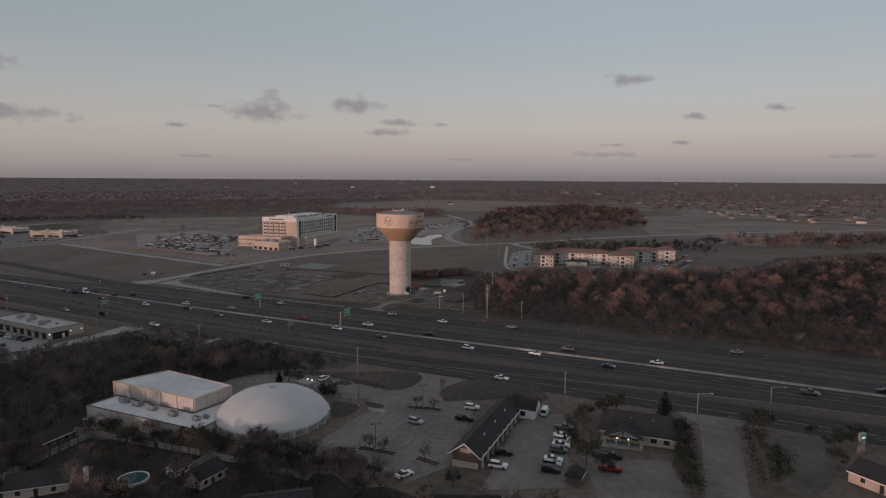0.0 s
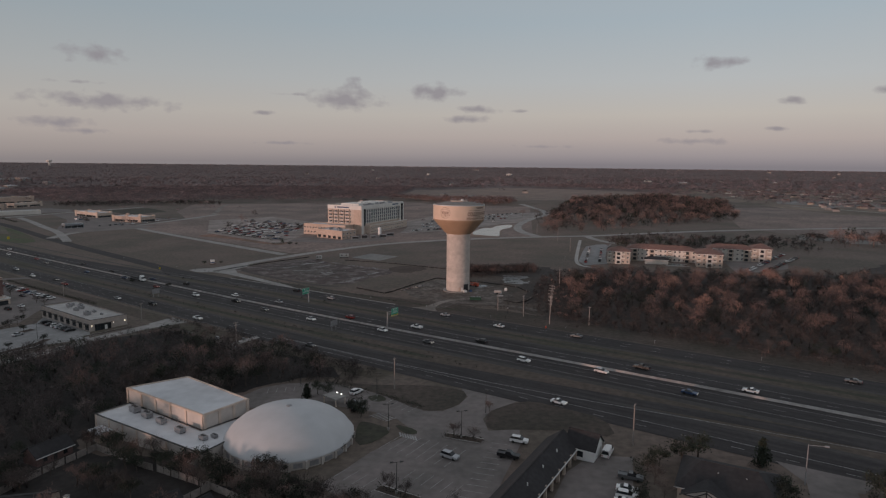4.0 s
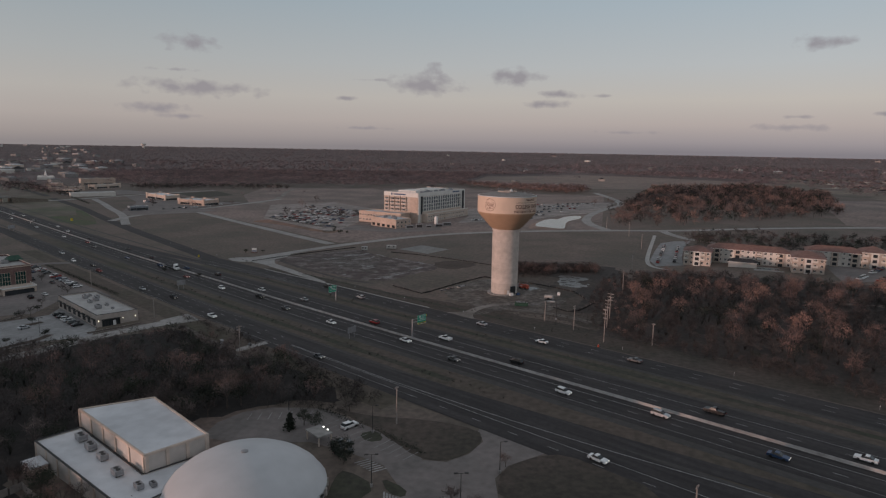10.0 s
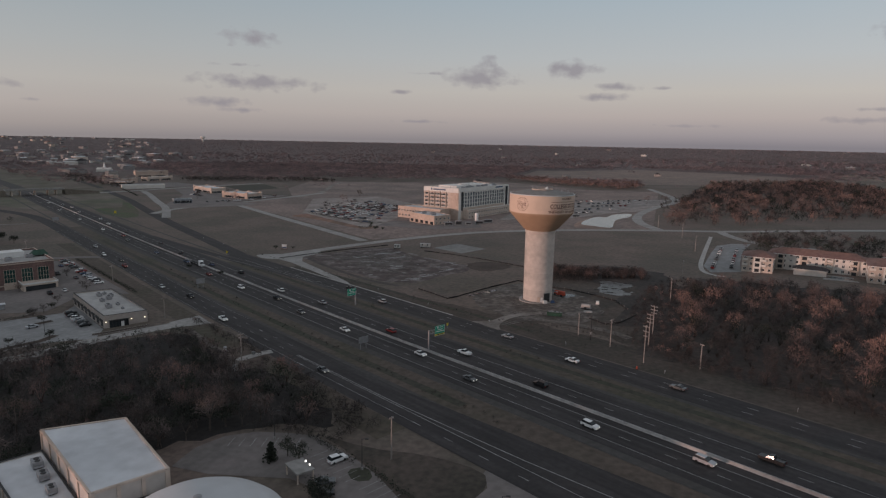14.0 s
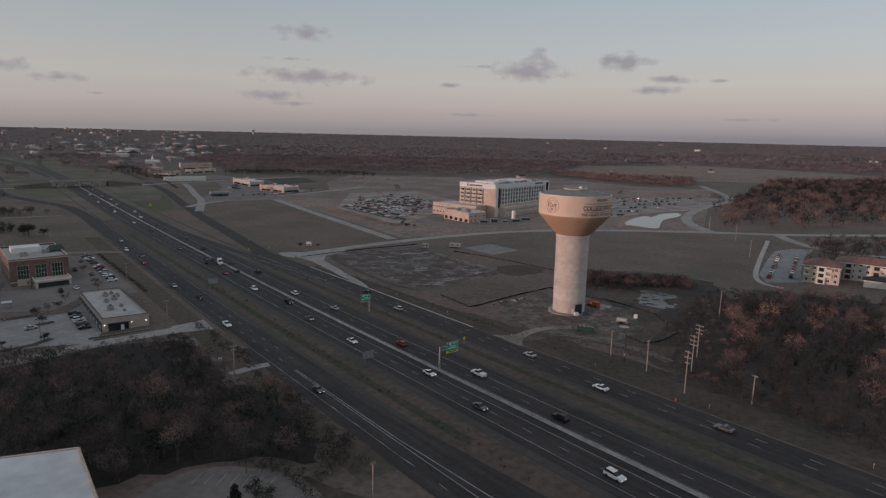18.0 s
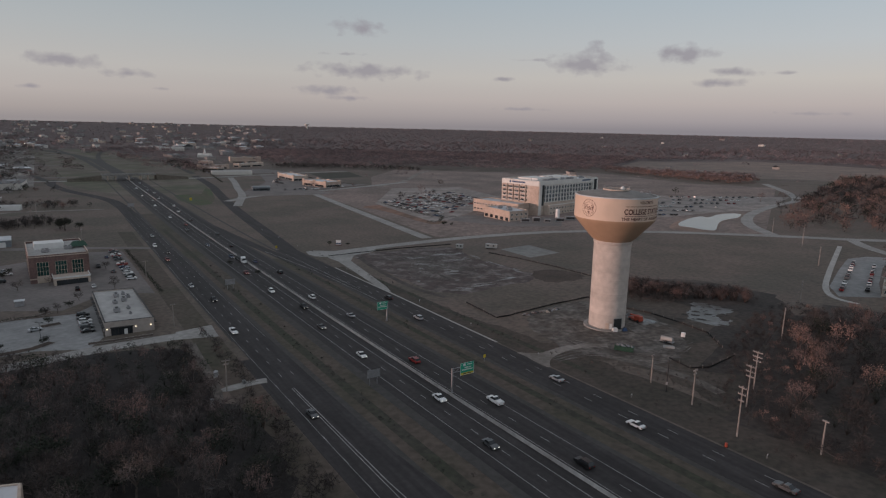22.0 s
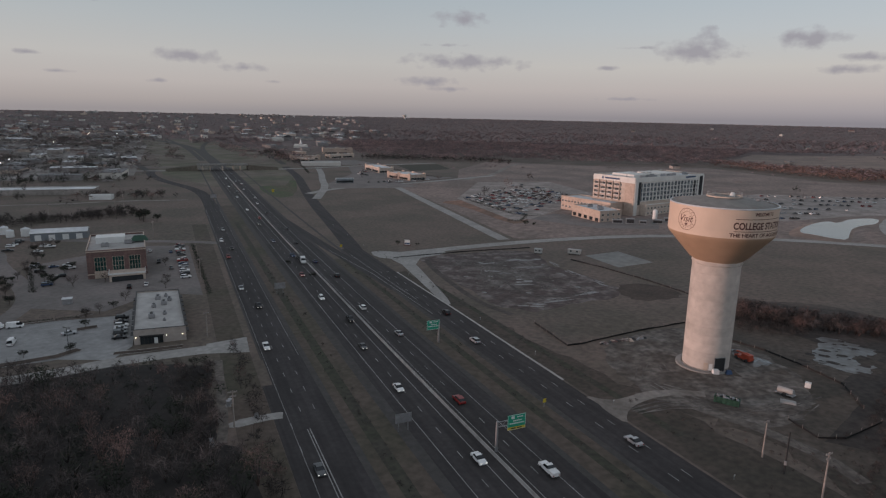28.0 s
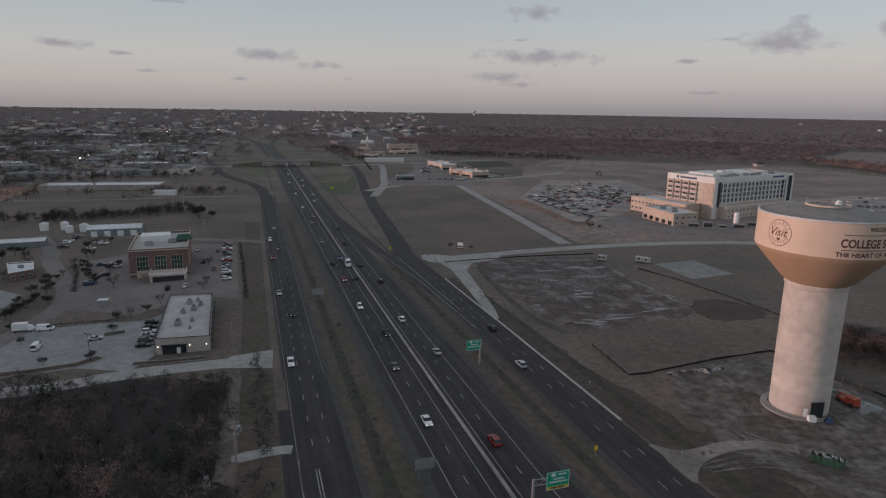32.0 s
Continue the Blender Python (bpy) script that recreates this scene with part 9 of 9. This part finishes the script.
# tall hedgerow of mixed trees along the garden fences before the dome
for a, b, n, w in (((-62, -207), (-42, -212), 11, 3.0), ((-44, -215), (-22, -218), 11, 3.0), ((-22, -218), (8, -228), 24, 4.0), ((-24, -226), (16, -236), 26, 6.0), ((-66, -216), (-48, -222), 9, 4.0), ((-92, -212), (-74, -222), 10, 6.0), ((-58, -236), (-30, -240), 14, 4.0), ((-78, -198), (-66, -204), 6, 2.5)):
    for i in range(n):
        x, y = lerp(a, b, (i + rw.uniform(0.1, 0.9)) / n)
        y += rw.uniform(-w, w)
        if clear_of_houses(x, y):
            tree(x, y, pick(rw, (("twig", 0.45), ("rust", 0.25), ("ever", 0.30))), rw.uniform(0.42, 0.72), rw, "garden hedgerow")
for x, y, k, s in ((-301, -75, "twig", 0.55), (-290, -78, "twig", 0.5), (-270, -95, "ever", 0.5), (-278, -92, "ever", 0.5), (-262, -102, "ever", 0.5), (-250, -110, "ever", 0.45), (-246, -62, "twig", 0.5), (-250, -74, "twig", 0.5), (-215, -50, "twig", 0.5), (-225, -44, "twig", 0.45), (-255, -28, "twig", 0.5), (-388.7, 29.4, "ever", 1.1), (-383, 36, "ever", 0.9), (-413, 22, "twig", 0.7), (-320, -90, "twig", 0.6), (-334, -88, "twig", 0.6), (-210, -70, "twig", 0.4), (-175, 0, "ever", 0.35), (-205, 10, "ever", 0.35), (-198, 85, "ever", 0.35), (-188, 91, "ever", 0.3), (-175, 196, "ever", 0.5), (-170, 199, "ever", 0.4)):
    tree(x, y, k, s, rw, "office trees")
for a, b, n, s0 in (((-226, -122), (-264, -93), 9, 0.5), ((-306, -70), (-256, -80), 9, 0.42), ((-285, -84), (-277, -91), 3, 0.4), ((-315, -68), (-322, -58), 3, 0.5), ((-240, -98), (-243, -111), 3, 0.5), ((-204, -77), (-200, -91), 3, 0.4), ((-276, -68), (-288, -58), 3, 0.4), ((-340, -60), (-352, -40), 5, 0.5), ((-404, 38), (-394, 28), 4, 0.8), ((-352, -84), (-338, -104), 5, 0.6), ((-300, -104), (-284, -122), 6, 0.6)):
    for i in range(n):
        x, y = lerp(a, b, (i + rw.random()) / n)
        tree(x + rw.uniform(-1.5, 1.5), y + rw.uniform(-1.5, 1.5), pick(rw, (("ever", 0.6), ("twig", 0.4))), s0 * rw.uniform(0.8, 1.2), rw, "office trees")
rest = []
for i in range(26):       # reddish brush behind the tower
    x, y = lerp((-8, 58), (44, 66), i / 25)
    rest.append((x + rw.uniform(-3, 3), y + rw.uniform(-8, 6), "rust" if i % 3 == 0 else "twig", rw.uniform(0.35, 0.55)))
for i in range(40):       # car park trees at the hospital
    a = lerp((-300, 300), (-325, 430), rw.random())
    p = lerp(a, (-205, 330), rw.random())
    rest.append((p[0], p[1], "rust" if rw.random() < 0.5 else "twig", rw.uniform(0.4, 0.6)))
for x, y in scatter([(-122, -86), (-104, -97), (-84, -109), (-70, -116), (-78, -124), (-104, -108), (-126, -96)], 2.3, rw):
    rest.append((x, y, pick(rw, (("twig", 0.9), ("rust", 0.1))), rw.uniform(0.16, 0.36)))
for i in range(30):       # thicket edge shrubs along the frontage road
    rest.append((*hw(-20 + i * 3.4, -127 + rw.uniform(-2, 2)), "twig" if rw.random() < 0.8 else "rust", rw.uniform(0.3, 0.5)))


for x, y in scatter([(-150, -240), (-90, -212), (-62, -214), (-52, -236), (-22, -214), (2, -236), (28, -242), (60, -248), (60, -330), (-150, -330)], 8.0, rw):
    if rw.random() < 0.85 and clear_of_houses(x, y) and not (-75 < x < -50 and -228 < y < -206):
        rest.append((x, y, pick(rw, (("twig", 0.5), ("rust", 0.3), ("ever", 0.2))), rw.uniform(0.6, 1.0)))
for x, y in scatter([(52, -56), (129, -102), (330, -212), (330, -222), (125, -112), (50, -64)], 3.2, rw):
    rest.append((x, y, pick(rw, (("twig", 0.92), ("rust", 0.08))), rw.uniform(0.25, 0.5)))
for x, y in scatter([(44, -52), (62, -66), (74, 40), (62, 66), (46, 36), (42, -10)], 2.9, rw):
    rest.append((x, y, pick(rw, (("twig", 0.80), ("rust", 0.12), ("rose", 0.08))), rw.uniform(0.14, 0.34) * (1.6 if rw.random() < 0.08 else 1)))
for x, y in scatter([(-6, -40), (24, -44), (44, -62), (56, -40), (58, 40), (44, 12), (40, -20), (34, -38), (10, -38)], 2.6, rw):
    rest.append((x, y, pick(rw, (("twig", 0.86), ("rust", 0.14))), rw.uniform(0.06, 0.15)))
for i in range(170):       # rank weeds along the ditches
    v = rw.choice((-102.7, -102.7, -61.5, -38))
    rest.append((*hw(rw.uniform(-90, 200), v + rw.gauss(0, 1.2)), pick(rw, (("twig", 0.8), ("ever", 0.2))), rw.uniform(0.08, 0.17)))
for x, y in scatter([(-5, 40), (6, 37), (18, 41), (22, 52), (46, 57), (44, 68), (20, 64), (-6, 70), (-8, 55)], 2.4, rw):
    deep = y > 52 - 0.1 * x
    rest.append((x, y, pick(rw, (("twig", 0.45), ("rust", 0.3), ("ash", 0.25)) if deep else (("twig", 0.92), ("rust", 0.08))), rw.uniform(0.5, 0.68) if deep else rw.uniform(0.22, 0.4)))
for i in range(170):       # dark trees behind the flats
    p = lerp((112, 184), (262, 172), rw.random())
    rest.append((p[0], p[1] + rw.uniform(-22, 70) * (0.35 + 0.65 * (p[0] - 112) / 150), pick(rw, (("twig", 0.45), ("ever", 0.35), ("rust", 0.2))), rw.uniform(0.5, 0.8)))
for i in range(150):       # trees round the hotel and the church
    p = lerp((-985, 590), (-812, 488), rw.random()) if i % 3 else lerp((-812, 488), (-705, 440), rw.random())
    k = 1.0 if i % 3 else 0.45
    rest.append((p[0] + rw.gauss(0, 16) * k, p[1] + rw.gauss(0, 12) * k, pick(rw, (("twig", 0.4), ("ever", 0.5), ("rust", 0.1))), rw.uniform(0.6, 1.0) * (0.5 + 0.5 * k)))
for x, y in scatter([(-742, 596), (-675, 618), (-648, 676), (-560, 694), (-500, 704), (-520, 740), (-640, 720), (-760, 650)], 9.0, rw):
    rest.append((x, y, pick(rw, (("twig", 0.6), ("ash", 0.15), ("ever", 0.25))), rw.uniform(0.7, 1.1)))
for x, y in scatter([(-60, -110), (-30, -126), (-12, -139), (-20, -150), (-44, -150), (-32, -137)], 3.2, rw):
    rest.append((x, y, "twig", rw.uniform(0.28, 0.5)))
BELT_W = smooth_line([(-560, -120), (-478, -72), (-449, -38), (-429, -4), (-432, 34)], 2)
for i in range(320):       # hedgerow across the fields behind the sheds
    p = rw.choice(BELT_W)
    rest.append((p[0] + rw.uniform(-14, 14), p[1] + rw.uniform(-14, 14), pick(rw, (("twig", 0.84), ("ever", 0.16))), rw.uniform(0.35, 0.75)))
for x, y in scatter([(98, 128), (202, 128), (232, 205), (165, 275), (112, 240)], 9.0, rw):
    rest.append((x, y, pick(rw, (("twig", 0.6), ("rust", 0.2), ("ever", 0.2))), rw.uniform(0.35, 0.7)))
for i in range(300):       # evergreen and bare trees along the town streets
    u, v = rw.uniform(470, 1000), -rw.uniform(190, 520)
    x, y = hw(u, v)
    if u < 640 and v > -260 or any((x - q[0]) ** 2 + (y - q[1]) ** 2 < (q[2] * 0.9) ** 2 for q in SITES[:60]):
        continue
    for _ in range(rw.randint(1, 4)):
        rest.append((x + rw.uniform(-9, 9), y + rw.uniform(-9, 9), pick(rw, (("ever", 0.6), ("twig", 0.4))), rw.uniform(0.5, 0.95)))
for i in range(46):        # roadside trees by the long store
    p = lerp((-560, 55), (-500, 100), rw.random())
    rest.append((p[0] + rw.uniform(-14, 14), p[1] + rw.uniform(-10, 14), pick(rw, (("twig", 0.5), ("ever", 0.3), ("rust", 0.2))), rw.uniform(0.5, 0.9)))
for i in range(60):
    p = lerp((-690, -30), (-660, 150), rw.random())
    rest.append((p[0] + rw.uniform(-40, 30), p[1] + rw.uniform(-20, 20), pick(rw, (("twig", 0.3), ("ever", 0.6), ("rust", 0.1))), rw.uniform(0.6, 1.0)))
join_trees("garden_canopy", rest, "bare garden and roadside trees and brush")


# woods farther off, joined
def cloud_trees(name, pts, sizes, per, piece, mat, label, seed, top=False):
    rn = np.random.default_rng(seed)
    n = len(pts)
    c = np.repeat(np.asarray(pts), per, axis=0)
    s = np.repeat(np.asarray(sizes), per)
    d = rn.normal(size=(n * per, 3))
    d /= np.linalg.norm(d, axis=1, keepdims=True) + 1e-9
    d[:, 2] = np.where(rn.random(n * per) < 0.8, np.abs(d[:, 2]), d[:, 2])
    if top:
        d[:, 2] = np.abs(d[:, 2]) + 0.35
        d /= np.linalg.norm(d, axis=1, keepdims=True)
    r = rn.uniform(0.6, 1.0, n * per)
    ctr = c + d * (r * s)[:, None] * np.array([0.55, 0.55, 0.42]) + np.stack([0 * s, 0 * s, s * 0.52], 1)
    e = rn.normal(size=(n * per, 3, 3))
    e /= np.linalg.norm(e, axis=2, keepdims=True)
    e[:, :, 2] *= 0.45 if top else 0.85
    tri = ctr[:, None, :] + e * (piece * s)[:, None, None] * rn.uniform(0.6, 1.2, (n * per, 3, 1))
    v = tri.reshape(-1, 3)
    return bulk_mesh(name, v, np.arange(len(v)), np.full(n * per, 3), mat, label)


FIELD = [(-279, 1434), (-36, 1572), (467, 1057), (339, 1096), (129, 868), (-4, 870), (-113, 930), (-258, 1039)]
BLOCK = [(52, 290), (74, 519), (129, 868), (313, 970), (379, 770), (290, 440), (174, 345), (100, 288)]
BELT = [(225, 196), (379, 120), (520, 250), (480, 290), (407, 300), (284, 232)]
TREELINE = [(-240, 959), (-4, 735), (20, 770), (10, 862), (-110, 925), (-250, 1030)]
ESTATE = [(455, 560), (620, 425), (1380, 1480), (420, 1520), (385, 930)]
LOWER = [(262, 342), (330, 660), (450, 700), (520, 500), (640, 430), (520, 318), (300, 262)]
EDGE_X, EDGE_Y = [-1600, -1000, -766, -610, -550, -402, -196, -77, 60], [1200, 800, 632, 668, 776, 811, 960, 1200, 1560]


def wood_density(x, y):
    u, v = hv(x, y)
    if inside((x, y), BLOCK) or inside((x, y), BELT) or inside((x, y), TREELINE):
        return 1.0
    if inside((x, y), FIELD) or inside((x, y), LOWER):
        return 0.0
    if inside((x, y), ESTATE):
        return 0.28
    if v < -150 and u > 420:                       # town side
        if u < 640:
            return 0.9 if abs(x + 470 + (y + 20) * 0.9 - 30) < 16 and y < 40 else (0.30 if v < -300 else 0.02)
        k = noise.noise(Vector((x * 0.006, y * 0.006, 0)))
        return (0.34 + 0.6 * (k > 0.1)) * min(1.0, (-v - 140) / 120)
    if -150 <= v <= 60 + max(0, (u - 1000) * 0.08):   # highway corridor
        off = abs(v + 80 - np.interp(u, [800, 1200, 1441, 1641, 1810, 2200], [0, -11, -42, -89, -166, -380]))
        return 0.0 if u < 850 or off < 42 else 0.65 if noise.noise(Vector((x * 0.012, y * 0.012, 4))) > 0.0 else 0.05
    if x < 60 and y > np.interp(x, EDGE_X, EDGE_Y):
        if 60 < v < 60 + (u - 900) * 0.3:
            return 0.35
        return 0.97
    if x >= 60 and (y > 1000 or x > 640):
        return 0.85
    if x > 300 and y < 200:
        return 0.5
    return 0.015 if y > 330 else 0.0


rn = random.Random(77)
mid, sizes = [], []
tries = 0
while len(mid) < 26000 and tries < 260000:
    tries += 1
    r = 330 + 1500 * math.sqrt(rn.random())
    a = radians(rn.uniform(42, 184))
    x, y = 30 + r * math.cos(a), -240 + r * math.sin(a)
    u, v = hv(x, y)
    if v < 20 and u < 420 or (x > 50 and y < 190 and x < 440):
        continue
    if any((x - q[0]) ** 2 + (y - q[1]) ** 2 < (q[2] * 0.8) ** 2 for q in SITES[:60]):
        continue
    if rn.random() < wood_density(x, y):
        mid.append((x, y, terrain(x, y) - 0.5))
        sizes.append(rn.uniform(6.5, 13.5))
near = [i for i, p in enumerate(mid) if inside(p, BLOCK) or math.hypot(p[0] - 30, p[1] + 170) < 760 and hv(p[0], p[1])[1] > -100]
join_trees("mid_canopy", [(mid[i][0], mid[i][1], "ever" if i % 9 == 0 else "rose" if i % 8 == 3 else "twig" if i % 2 else "rust", sizes[i] / 9.5) for i in near], "scattered trees beyond the fields", coarse=True)
skip_ = set(near)
town = [i for i, p in enumerate(mid) if i not in skip_ and hv(p[0], p[1])[1] < -100]
keep = [i for i in range(len(mid)) if i not in skip_ and hv(mid[i][0], mid[i][1])[1] >= -100]
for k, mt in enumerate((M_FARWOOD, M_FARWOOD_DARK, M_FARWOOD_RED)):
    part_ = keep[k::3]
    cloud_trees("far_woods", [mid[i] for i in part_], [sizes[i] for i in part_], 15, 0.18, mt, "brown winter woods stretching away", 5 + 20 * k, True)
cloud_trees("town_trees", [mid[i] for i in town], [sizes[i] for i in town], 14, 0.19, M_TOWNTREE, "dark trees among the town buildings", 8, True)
far, sizes = [], []
tries = 0
while len(far) < 38000 and tries < 300000:
    tries += 1
    r = 1450 + 3500 * rn.random() ** 0.62
    a = radians(rn.uniform(44, 182))
    x, y = 30 + r * math.cos(a), -240 + r * math.sin(a)
    if rn.random() < (0.70 if hv(x, y)[1] < -120 else min(1.0, wood_density(x, y) + 0.12)):
        far.append((x, y, terrain(x, y) - 1))
        sizes.append(rn.uniform(8, 14) if r < 2800 else rn.uniform(6, 9))
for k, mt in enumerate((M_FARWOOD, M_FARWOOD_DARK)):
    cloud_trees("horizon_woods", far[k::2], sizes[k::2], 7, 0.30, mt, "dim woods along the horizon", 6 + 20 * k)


line_, tall = [], []
for x, y in scatter([(-262, 1000), (-250, 962), (-120, 835), (-4, 735), (20, 770), (10, 830), (-90, 900)], 6.5, rn):
    line_.append((x, y, terrain(x, y) - 0.5))
    tall.append(rn.uniform(8, 13))
cloud_trees("tree_line", line_, tall, 22, 0.15, M_RUST, "dense reddish tree line along the field", 11)
# tall unseen woods added behind, towards the setting sun, to block it
back, sizes = [], []
for x, y in scatter([(-190, -290), (-250, -205), (-330, -175), (-700, -120), (-800, -400), (-420, -720), (-70, -440), (-75, -350)], 10.0, rn):
    # gap left so that a patch of sun reaches the dome
    if abs((x + 33) * math.sin(SUN_AZ) - (y + 197) * math.cos(SUN_AZ)) < 30:
        continue
    back.append((x, y, terrain(x, y) - 0.5))
    sizes.append(rn.uniform(13, 19))
cloud_trees("back_woods", back, sizes, 22, 0.22, M_FARWOOD, "unseen tall woods added to block the setting sun", 9)


# clipped hedges
def hedge(pts, w, h, mat=None, label="dense dark clipped hedge row"):
    rg = random.Random(int(abs(pts[0][0]) * 10))
    x0, y0 = pts[0]
    z0 = terrain(x0, y0)
    cs = []
    for p in resample(pts, 0.9):
        cs.append((Vector((p[0] - x0 + rg.uniform(-0.2, 0.2), p[1] - y0 + rg.uniform(-0.2, 0.2), terrain(*p[:2]) - z0 + h * 0.5)), rg.uniform(0.8, 1.15)))
    v, q = leaf_cloud(rg, cs, 20, w * 0.36, 0.3)
    s = Shape()
    s.add([(x, y, max(z, -0.3)) for x, y, z in v], q)
    solid("hedge", s, mat or M_EVER, label, "hedge", pose(x0, y0, z0), "hedges")


hedge([(-259, -101), (-248, -108), (-238, -116)], 1.8, 1.4)
hedge([(-301, -74), (-280, -80), (-262, -86), (-252, -89)], 1.8, 1.4)
hedge([(-190, -44), (-215, -31), (-250, -13), (-289, 7)], 1.6, 1.3)
hedge([(-212, -107), (-203, -92)], 1.0, 0.7)
hedge([(-8, -157.5), (7, -166.5)], 1.4, 0.9)
hedge([(-29, -147.5), (-12, -156)], 1.4, 0.9)
hedge([(16.9, -185.6), (26.5, -188.4)], 1.6, 0.7)
hedge([(5.4, -214.2), (14.5, -218.2)], 1.6, 0.7)
hedge([(64, -196), (64.5, -206), (63, -216)], 1.6, 1.1)
hedge([(96, -207), (90, -226), (85, -242)], 2.2, 1.6)
hedge([(112, -206), (106, -222), (101, -238)], 2.0, 1.4)
hedge([(-200, 240), (-188, 212), (-196, 206)], 2.0, 1.2)
hedge([(-300, 294), (-250, 262), (-208, 236)], 2.0, 1.0)
hedge([(-700, 430), (-640, 388), (-590, 352)], 2.5, 1.8)
hedge([(-598, 505), (-500, 455), (-440, 440)], 2.0, 1.2)
